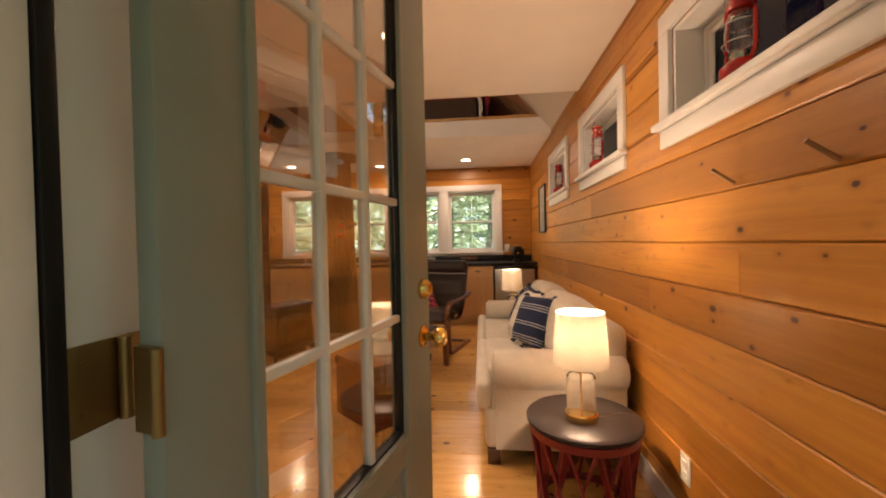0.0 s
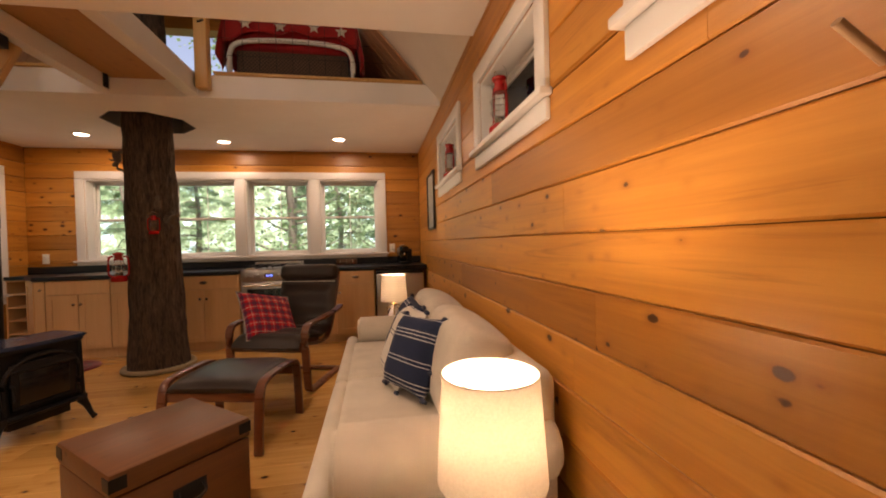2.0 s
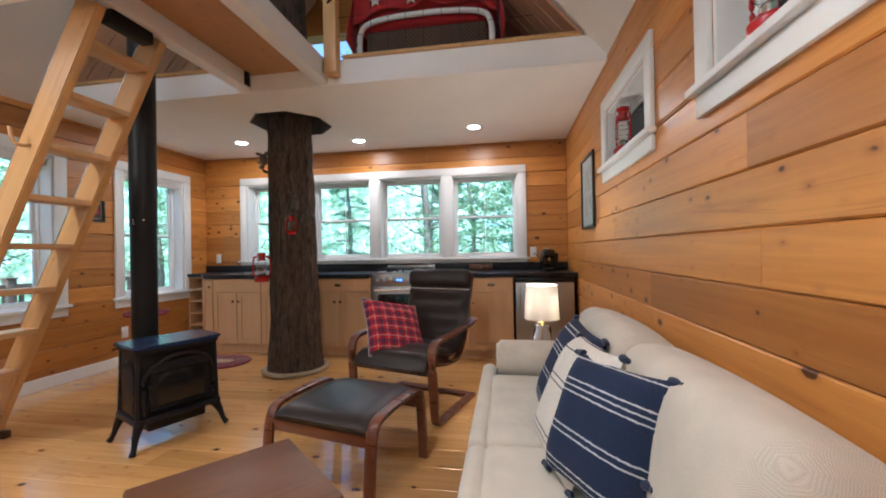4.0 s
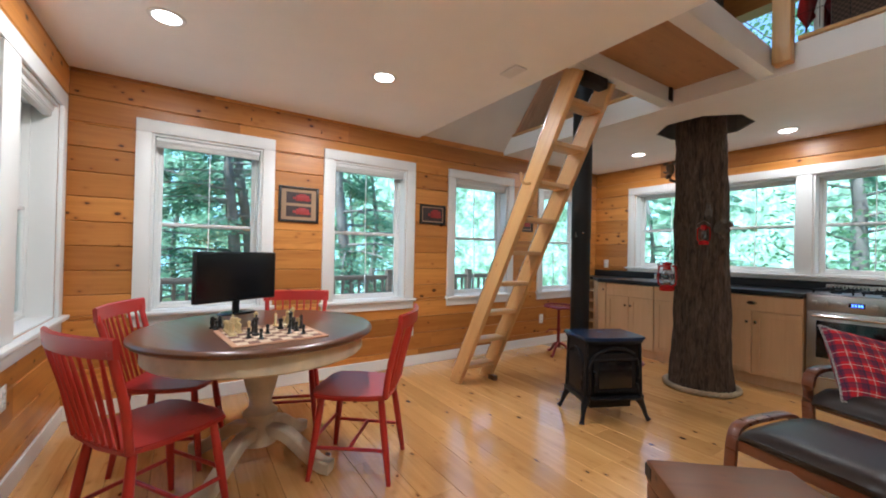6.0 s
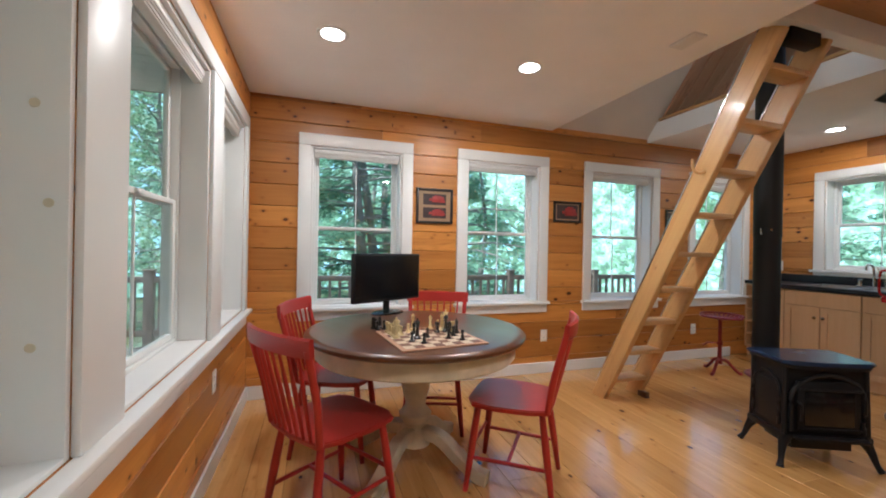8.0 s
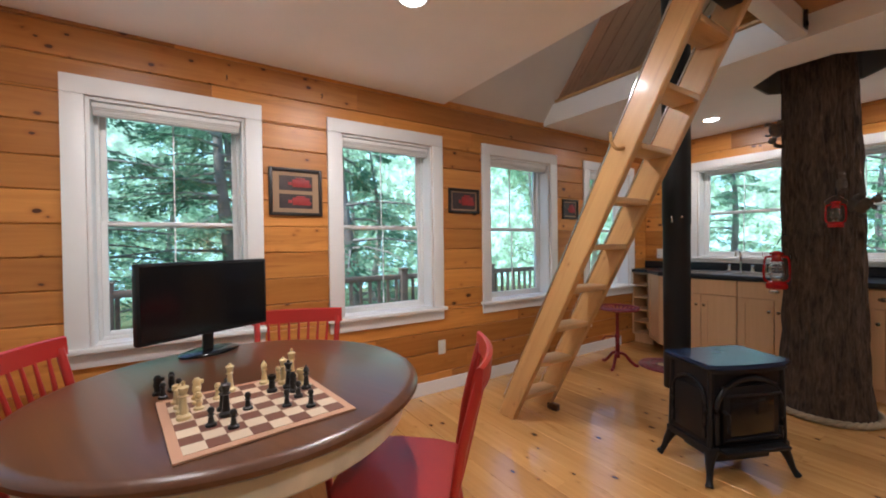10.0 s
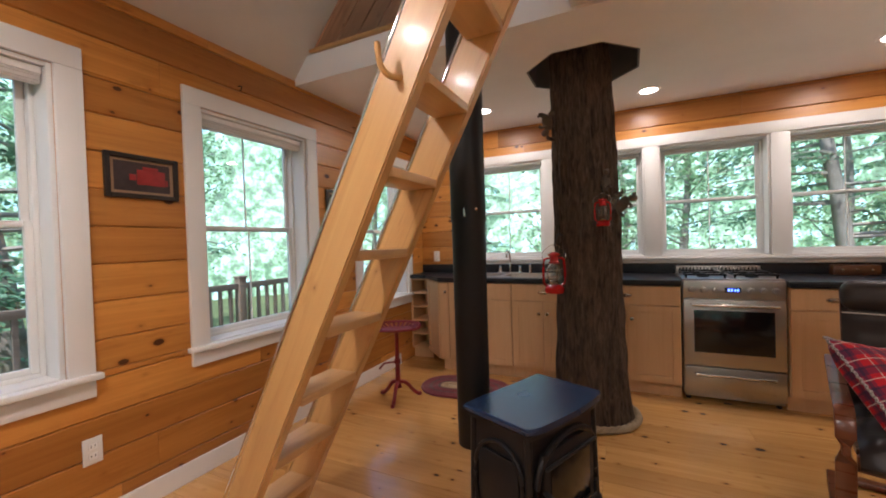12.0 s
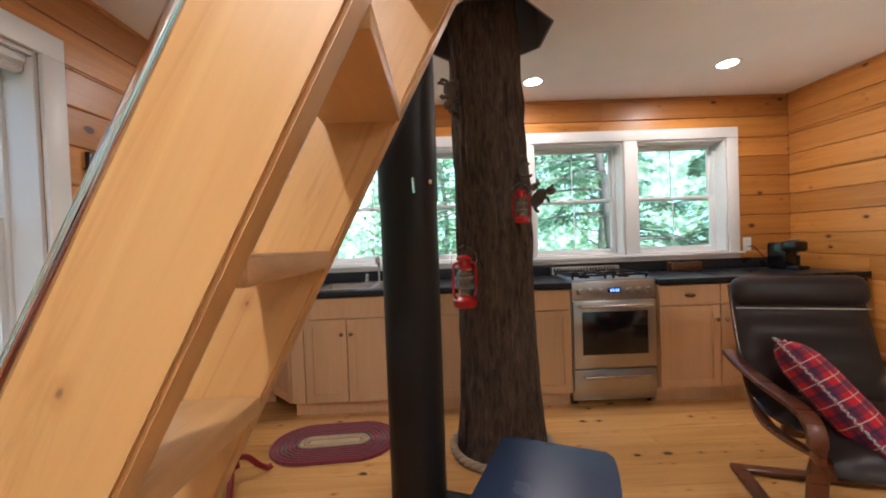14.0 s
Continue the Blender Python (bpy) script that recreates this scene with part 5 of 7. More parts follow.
squirrel(pose(-0.83, 5.80, 1.43, 0, 40, -20), "grey-brown squirrel figurine perched on the trunk beside a lantern")
squirrel(pose(-0.915, 5.745, 1.575, 0, -15, -70) @ Matrix.Scale(0.8, 4), "small grey squirrel figurine clinging to the trunk")

squirrel(pose(-1.285, 5.83, 2.04, 0, 170, 20), "grey squirrel figurine climbing head-down on the bark")
for y, z in ((2.397, 2.264), (2.97, 2.265), (4.728, 2.224), (5.833, 2.25)):
    tagged(link("screw_hook", rod(spline([(XW + 0.001, y, z), (XW + 0.022, y, z), (XW + 0.034, y, z - 0.012), (XW + 0.026, y, z - 0.026), (XW + 0.014, y, z - 0.022)], 5), 0.0028, 7), BLACKMETAL, smooth=True), "small dark screw hook in the pine wall", "hook", "screw hooks")

# ---- sofa and its neighbours ----
sf = thing("sofa", "oatmeal linen two-seat sofa with rolled arms against the wall", "sofa")
part("base", boxed(0.89, 1.62, 2.85, 4.80, 0.085, 0.30, 0.03, seg=3), LINEN, sf)
for y0, y1, ya, yb in ((3.045, 3.822, 2.842, 3.822), (3.827, 4.60, 3.827, 4.81)):
    b = bmesh.new()
    box(b, 0.90, 1.42, y0, y1, 0.295, 0.455, 0.04, seg=4)
    box(b, 0.842, 0.925, ya, yb, 0.293, 0.452, 0.038, seg=4)
    part("seat_cushion", b, LINEN, sf)


def pad(x0, x1, y0, y1, z0, z1, r, puff):
    b = bmesh.new()
    box(b, x0, x1, y0, y1, z0, z1, r, seg=4)
    bmesh.ops.subdivide_edges(b, edges=[e for e in b.edges if e.calc_length() > 0.12], cuts=5, use_grid_fill=True)
    cx, cy, cz = (x0 + x1) / 2, (y0 + y1) / 2, (z0 + z1) / 2
    for v in b.verts:
        fy, fz = abs(v.co.y - cy) / (y1 - y0) * 2, abs(v.co.z - cz) / (z1 - z0) * 2
        k = max(0.0, 1 - fy**2) * max(0.0, 1 - fz**2)
        v.co.x += (1 if v.co.x > cx else -1) * puff * k
        v.co.z += puff * 0.5 * max(0, 1 - fy**2) * (1 if v.co.z > cz else 0)
    return b


for y0, y1 in ((3.045, 3.822), (3.827, 4.60)):
    o = part("back_cushion", pad(-0.11, 0.11, y0, y1, 0.0, 0.40, 0.075, 0.03), LINEN, sf)
    o.matrix_basis = pose(1.40, 0, 0.425, 0, 12, 0)
part("back_frame", boxed(1.50, 1.64, 2.86, 4.80, 0.25, 0.745, 0.05, seg=4), LINEN, sf)
for y0, y1 in ((2.798, 3.048), (4.605, 4.855)):
    b = bmesh.new()
    yc = (y0 + y1) / 2
    prof = [(y0 + 0.05, 0.085), (y1 - 0.05, 0.085), (y1 - 0.05, 0.405)]
    prof += [(yc + 0.125 * math.cos(a), 0.495 + 0.108 * math.sin(a)) for a in [radians(-50 + 280 * k / 18) for k in range(19)]]
    prof += [(y0 + 0.05, 0.405)]
    va = [b.verts.new((0.928, y, z)) for y, z in prof]
    vb = [b.verts.new((1.63, y, z)) for y, z in prof]
    b.faces.new(va), b.faces.new(vb)
    for i in range(len(prof)):
        j = (i + 1) % len(prof)
        b.faces.new((va[i], va[j], vb[j], vb[i]))
    bmesh.ops.recalc_face_normals(b, faces=b.faces)
    bmesh.ops.bevel(b, geom=[e for e in b.edges if abs(e.verts[0].co.x - e.verts[1].co.x) < 1e-6], offset=0.018, segments=3, affect="EDGES")
    part("arm", b, LINEN, sf)
for x in (0.935, 1.56):
    for y in (2.885, 4.76):
        part("foot", boxed(x - 0.035, x + 0.035, y - 0.035, y + 0.035, 0.0, 0.084, 0.006), WALNUT, sf)


def cushion(size, thick, puff=1.0, n=18):
    """A square scatter cushion in the local x-y plane."""
    b = bmesh.new()
    for sg in (1, -1):
        g = []
        for i in range(n + 1):
            row = []
            for j in range(n + 1):
                u, v = 2 * i / n - 1, 2 * j / n - 1
                pin = 1 - 0.07 * (1 - abs(v) ** 2) * abs(u) ** 3
                pin2 = 1 - 0.07 * (1 - abs(u) ** 2) * abs(v) ** 3
                h = thick / 2 * max(0.0, (1 - u**4) * (1 - v**4)) ** 0.6
                h += 0.006 * noise.noise(Vector((u * 2.5, v * 2.5, sg * 3.0 + size))) * (1 - abs(u)) * (1 - abs(v))
                row.append(b.verts.new((u * pin * size / 2, v * pin2 * size / 2, sg * h)))
            g.append(row)
        for i in range(n):
            for j in range(n):
                b.faces.new((g[i][j], g[i + 1][j], g[i + 1][j + 1], g[i][j + 1]))
    bmesh.ops.remove_doubles(b, verts=b.verts, dist=0.0005)
    return b


def striped(name, base, stripe, ranges, axis=1):
    m, nt, bs = material(name)
    tc = nt.nodes.new("ShaderNodeTexCoord")
    sep = nt.nodes.new("ShaderNodeSeparateXYZ")
    nt.links.new(tc.outputs["Object"], sep.inputs[0])
    col = base
    wob = math_node(nt, "MULTIPLY", math_node(nt, "SUBTRACT", noise_tex(nt, coords(nt), 90.0, 2), 0.5), 0.006)
    y = math_node(nt, "ADD", sep.outputs[axis], wob)
    for a, c, tone in ranges:
        f = math_node(nt, "MULTIPLY", math_node(nt, "GREATER_THAN", y, a), math_node(nt, "LESS_THAN", y, c))
        col = mix(nt, f, col, tone or stripe)
    nt.links.new(mix(nt, 1.0, col, ramp(nt, noise_tex(nt, coords(nt), 200.0, 2), [(0.3, (0.8, 0.8, 0.8)), (0.7, (1.1, 1.1, 1.1))]), "MULTIPLY"), bs.inputs["Base Color"])
    bs.inputs["Roughness"].default_value = 0.95
    bump(nt, bs, noise_tex(nt, coords(nt), 300.0, 2), 0.35, 0.003)
    return m


lines = []
for y in (-0.16, -0.05, 0.06, 0.16):
    for k in range(3 if y in (-0.16, 0.06) else 2):
        lines.append((y + 0.017 * k, y + 0.017 * k + 0.0045, None))
NAVYSTRIPE = striped("navy_striped_cotton", (0.010, 0.020, 0.058), (0.50, 0.50, 0.52), lines)
WHITESTRIPE = striped("white_striped_cotton", (0.66, 0.62, 0.56), (0.10, 0.11, 0.15), [(-0.14, -0.135, None), (-0.12, -0.115, None), (0.03, 0.035, None), (0.05, 0.055, None), (0.15, 0.155, None)])


def scatter(name, m, mat, label, size=0.44, tassels=True, trim_mat=None):
    c = thing(name, label, "cushion", m, "scatter cushions")
    part("cover", cushion(size, 0.15), mat, c)
    if tassels:
        for u in (-1, 1):
            for v in (-1, -0.33, 0.33, 1):
                b = bmesh.new()
                lathe(b, [(0, -0.02), (0.013, -0.016), (0.012, 0.0), (0.006, 0.012), (0.009, 0.018), (0, 0.024)], 8, pose(u * size / 2 * (1.0 if abs(v) == 1 else 0.96), v * size / 2 * 0.98, 0, 0, 90 * u, 0))
                part("tassel", b, NAVY, c)
    return c


def propped(x, y, z, turn, lean, roll):
    """A cushion on edge: local y up the face, turned about the upright, leaning back, rolled in its plane."""
    return Matrix.Translation((x, y, z)) @ Matrix.Rotation(radians(turn), 4, "Z") @ Matrix.Rotation(radians(lean), 4, "X") @ Matrix.Rotation(radians(roll), 4, "Z")


scatter("navy_cushion", propped(1.24, 3.53, 0.645, -66, 67, 3), NAVYSTRIPE, "navy striped scatter cushion with tassels on the sofa", 0.36)
scatter("white_cushion", propped(1.208, 3.764, 0.625, -84, 66, 3.5), WHITESTRIPE, "off-white striped scatter cushion with dark tassels on the sofa", 0.41)
scatter("navy_cushion", propped(1.238, 4.11, 0.612, -85, 66, -2.6), NAVYSTRIPE, "navy striped scatter cushion tucked behind the white one", 0.425)


def drum_table(x, y):
    t = thing("drum_table", "round side table with dark leather top and red lattice base", "side table", pose(x, y, 0), "drum side tables")
    part("tabletop", turned([(0, 0.385), (0.235, 0.385), (0.248, 0.395), (0.248, 0.408), (0.235, 0.418), (0, 0.420)], 40), LEATHER, t, "dark brown leather top")
    part("upper_hoop", turned([(0.205, 0.35), (0.235, 0.35), (0.238, 0.384), (0.205, 0.384)], 36), DARKRED, t)
    part("lower_hoop", turned([(0.175, 0.02), (0.20, 0.02), (0.20, 0.045), (0.175, 0.045)], 36), DARKRED, t)
    for k in range(12):
        for sg in (1, -1):
            a0, a1 = 2 * math.pi * k / 12, 2 * math.pi * (k + sg * 0.9) / 12
            am = (a0 + a1) / 2
            part("lattice_slat", rod([(0.222 * math.cos(a0), 0.222 * math.sin(a0), 0.36), ((0.19 + 0.008 * sg) * math.cos(am), (0.19 + 0.008 * sg) * math.sin(am), 0.19), (0.19 * math.cos(a1), 0.19 * math.sin(a1), 0.0 if sg > 0 else 0.03)], 0, flat=(0.03, 0.012)), DARKRED, t, smooth=False)


def table_lamp(x, y, z):
    l = thing("table_lamp", "glass table lamp with brass foot and glowing cream shade", "table lamp", pose(x, y, z), "pair of table lamps")
    part("foot", turned([(0, 0), (0.068, 0), (0.070, 0.006), (0.070, 0.028), (0.064, 0.034), (0, 0.034)], 32), BRASS, l, "brushed brass foot")
    part("cylinder", turned([(0.060, 0.035), (0.062, 0.04), (0.062, 0.185), (0.045, 0.205), (0.043, 0.203), (0.059, 0.183), (0.059, 0.035)], 32), CLEAR, l, "clear glass cylinder").visible_shadow = False
    part("stem", turned([(0, 0.03), (0.005, 0.03), (0.005, 0.20), (0.03, 0.205), (0.03, 0.215), (0.006, 0.22), (0.006, 0.30), (0.015, 0.305), (0.015, 0.33), (0, 0.33)], 14), BRASS, l)
    part("shade", turned([(0.117, 0.240), (0.103, 0.464), (0.1015, 0.464), (0.1155, 0.240)], 48), LAMPSHADE, l, "cream linen drum shade")
    part("shade_rim", rod([(0.1025 * math.cos(a), 0.1025 * math.sin(a), 0.464) for a in [2 * math.pi * q / 40 for q in range(40)]], 0.002, 6, True), LAMPSHADE, l)
    part("shade_spider", rod([(-0.103, 0, 0.44), (0.103, 0, 0.44)], 0.0016, 6), BRASS, l)
    part("lamp_cord", rod(spline([(0.068, 0, 0.012), (0.11, 0.02, 0.004), (0.16, 0.05, 0.005), (0.20, 0.06, 0.0045), (0.235, 0.05, 0.003)], 5), 0.0025, 6), CLEAR, l)


for lx, ly, lz in TABLE_LAMPS:
    drum_table(lx + 0.018, ly + 0.045)
    table_lamp(lx, ly, 0.42)

# wooden pegs on the east wall
PEGWOOD = paint("pale_brown_peg_wood", (0.40, 0.24, 0.13), 0.6, 0.2)
for y in (2.08, 1.72, 1.47):
    pg = tagged(link("wall_peg", rod([(XE - 0.001, y, 1.366), (XE - 0.066, y + 0.005, 1.412)], 0.0062, 10), PEGWOOD, smooth=True), "slanted wooden coat peg in the pine wall", "peg", "coat pegs")

# storage trunk
tk = thing("storage_trunk", "brown wooden storage trunk with black iron corners and handle", "trunk", pose(0.172, 3.485, 0, 0, 0, 49.5))
HW, HD = 0.245, 0.235
part("body", boxed(-HW, HW, -HD, HD, 0.0, 0.335, 0.006), TRUNKWOOD, tk)
part("lid", boxed(-HW - 0.003, HW + 0.003, -HD - 0.003, HD + 0.003, 0.339, 0.42, 0.009), TRUNKWOOD, tk)
for sx in (-1, 1):
    for sy in (-1, 1):
        b = bmesh.new()
        x, y = sx * (HW + 0.003), sy * (HD + 0.003)
        box(b, min(x + sx * 0.002, x - sx * 0.05), max(x + sx * 0.002, x - sx * 0.05), min(y, y + sy * 0.002), max(y, y + sy * 0.002), 0.36, 0.405)
        box(b, min(x, x + sx * 0.002), max(x, x + sx * 0.002), min(y + sy * 0.002, y - sy * 0.05), max(y + sy * 0.002, y - sy * 0.05), 0.36, 0.405)
        part("corner_iron", b, BLACKMETAL, tk, "black iron corner plate")
for sy in (-1, 1):
    h = part("handle_plate", boxed(-0.06, 0.06, sy * (HD + 0.002) - 0.002, sy * (HD + 0.002) + 0.002, 0.20, 0.265, 0.001), BLACKMETAL, tk)
    part("handle", rod(spline([(-0.045, sy * (HD + 0.006), 0.25), (-0.045, sy * (HD + 0.025), 0.22), (0, sy * (HD + 0.03), 0.205), (0.045, sy * (HD + 0.025), 0.22), (0.045, sy * (HD + 0.006), 0.25)], 4), 0.006, 8), BLACKMETAL, h)

# bentwood armchair and footstool
CHAIRWOOD = wood("cherry_stained_bentwood", (0.15, 0.045, 0.018), (0.085, 0.024, 0.010), (0.04, 0.01, 0.005), 0, 0.28, 0.0, coat=0.3, vary=0.05)
ch = thing("bentwood_armchair", "cantilevered bentwood armchair with dark brown leather cushion", "armchair", pose(0.325, 5.275, 0, 0, 0, -16.9))
for x in (-0.315, 0.315):
    part("side_frame", rod(spline([(x, 0.36, 0.585), (x, 0.22, 0.560), (x, -0.05, 0.545), (x, -0.26, 0.545), (x, -0.345, 0.515), (x, -0.365, 0.43), (x, -0.352, 0.25), (x, -0.335, 0.10), (x, -0.315, 0.035), (x, -0.26, 0.016), (x, 0.0, 0.016), (x, 0.29, 0.016)], 5), 0, flat=(0.058, 0.026)), CHAIRWOOD, ch)
    part("back_rail", rod(spline([(x * 0.83, -0.30, 0.385), (x * 0.83, -0.05, 0.335), (x * 0.83, 0.14, 0.335), (x * 0.83, 0.26, 0.45), (x * 0.83, 0.37, 0.70), (x * 0.83, 0.44, 0.93)], 5), 0, flat=(0.045, 0.022)), CHAIRWOOD, ch)
part("cross_bar", boxed(-0.285, 0.285, -0.355, -0.325, 0.33, 0.39, 0.006), CHAIRWOOD, ch)
part("cross_bar", boxed(-0.344, 0.344, 0.24, 0.30, 0.004, 0.028, 0.006), CHAIRWOOD, ch)
for k, (y, z) in enumerate(((0.0, 0.345), (0.24, 0.44), (0.36, 0.70), (0.425, 0.90))):
    part("cross_bar", boxed(-0.255, 0.255, y - 0.012, y + 0.012, z - 0.025, z + 0.025, 0.005), CHAIRWOOD, ch)


def slung_pad(points, width, thick, bulge=0.012):
    """A padded sheet that follows a side profile of (y, z) points."""
    b = bmesh.new()
    c = spline([(0, y, z) for y, z in points], 6)
    n, m = len(c), 14
    for sg in (1, -1):
        rows = []
        for i, p in enumerate(c):
            t = (c[min(i + 1, n - 1)] - c[max(i - 1, 0)]).normalized()
            nrm = Vector((0, -t.z, t.y))
            row = []
            for j in range(m + 1):
                u = 2 * j / m - 1
                edge_u = max(0.0, 1 - abs(u) ** 6)
                ends = min(1.0, min(i, n - 1 - i) / 1.5)
                h = thick / 2 * math.sqrt(edge_u * max(0.0, ends)) + bulge * edge_u * ends * math.cos(i * 0.9)
                row.append(b.verts.new(p + Vector((u * width / 2, 0, 0)) + nrm * (h if sg > 0 else -thick / 2 * math.sqrt(edge_u * max(0.0, ends)))))
            rows.append(row)
        for r0, r1 in zip(rows, rows[1:]):
            for j in range(m):
                b.faces.new((r0[j], r0[j + 1], r1[j + 1], r1[j]))
    bmesh.ops.remove_doubles(b, verts=b.verts, dist=0.0006)
    return b


part("cushion", slung_pad([(-0.40, 0.36), (-0.36, 0.42), (-0.18, 0.435), (0.06, 0.385), (0.20, 0.42), (0.28, 0.55), (0.35, 0.73), (0.40, 0.86)], 0.56, 0.075), LEATHER, ch, "dark brown leather seat pad")
o = part("headrest", rounded(-0.285, 0.285, -0.065, 0.060, -0.078, 0.078, 0.058, 6), LEATHER, ch, "dark leather neck roll")
o.matrix_basis = pose(0, 0.392, 0.90, -14, 0, 0)
part("piping", rod([(-0.28, 0.35, 0.818), (0.28, 0.35, 0.818)], 0.003, 6), OFFWHITE, ch)
BRAIDGREY = weave("grey_braided_cord", (0.30, 0.27, 0.27), 0.9, 160, 0.5)
pl = scatter("tartan_cushion", propped(0.165, 5.215, 0.56, 55, 51, -16.6), PLAID, "red tartan cushion with corded edge on the armchair", 0.475, False)
for k in range(4):
    a = [(-0.239, -0.239), (0.239, -0.239), (0.239, 0.239), (-0.239, 0.239)]
    p, q = a[k], a[(k + 1) % 4]
    pts = [(p[0] + (q[0] - p[0]) * i / 40, p[1] + (q[1] - p[1]) * i / 40) for i in range(41)]
    pts = [(x * (1 - 0.07 * (1 - (2 * i / 40 - 1) ** 2)) if k % 2 == 1 else x, y * (1 - 0.07 * (1 - (2 * i / 40 - 1) ** 2)) if k % 2 == 0 else y, 0.005 * (i % 2)) for i, (x, y) in enumerate(pts)]
    part("fringe", rod(pts, 0.0055, 6), BRAIDGREY, pl, "grey braided cord edge")

ot = thing("footstool", "bentwood footstool with a dark leather cushion", "footstool", pose(0.19, 4.32, 0, 0, 0, -13))
for x in (-0.285, 0.285):
    part("side_frame", rod(spline([(x, -0.27, 0.006), (x, -0.255, 0.20), (x, -0.235, 0.34), (x, -0.18, 0.395), (x, 0.0, 0.405), (x, 0.18, 0.395), (x, 0.235, 0.34), (x, 0.255, 0.20), (x, 0.27, 0.006)], 5), 0, flat=(0.05, 0.024)), CHAIRWOOD, ot)
for y in (-0.235, 0.235):
    part("cross_bar", boxed(-0.26, 0.26, y - 0.011, y + 0.011, 0.29, 0.345, 0.005), CHAIRWOOD, ot)
part("cushion", slung_pad([(-0.25, 0.345), (-0.2, 0.375), (0, 0.385), (0.2, 0.375), (0.25, 0.345)], 0.515, 0.07, 0.001), LEATHER, ot, "dark brown leather pad")


# ---- dining corner ----
tb = thing("dining_table", "round pedestal table with dark top and distressed cream base", "table", pose(-1.715, 2.335, 0, 0, 0, 20))
part("tabletop", turned([(0, 0.722), (0.56, 0.722), (0.585, 0.727), (0.597, 0.737), (0.597, 0.749), (0.587, 0.759), (0.565, 0.763), (0, 0.763)], 72), WALNUT, tb, "dark walnut-stained round top")
part("apron", turned([(0.51, 0.635), (0.535, 0.632), (0.543, 0.64), (0.541, 0.715), (0.547, 0.7215), (0.51, 0.7215)], 64), CREAM, tb)
part("pedestal", turned([(0, 0.12), (0.085, 0.12), (0.09, 0.16), (0.07, 0.20), (0.062, 0.24), (0.085, 0.27), (0.09, 0.29), (0.06, 0.32), (0.055, 0.35), (0.075, 0.42), (0.092, 0.50), (0.098, 0.55), (0.07, 0.60), (0.09, 0.63), (0.16, 0.66), (0.16, 0.72), (0, 0.72)], 32), CREAM, tb)
for k in range(4):
    a = radians(90 * k + 25)
    c_, s_ = math.cos(a), math.sin(a)
    part("foot", rod(spline([(0.05 * c_, 0.05 * s_, 0.19), (0.16 * c_, 0.16 * s_, 0.18), (0.28 * c_, 0.28 * s_, 0.10), (0.37 * c_, 0.37 * s_, 0.045), (0.43 * c_, 0.43 * s_, 0.035)], 5), 0, flat=(0.07, 0.066)), CREAM, tb)


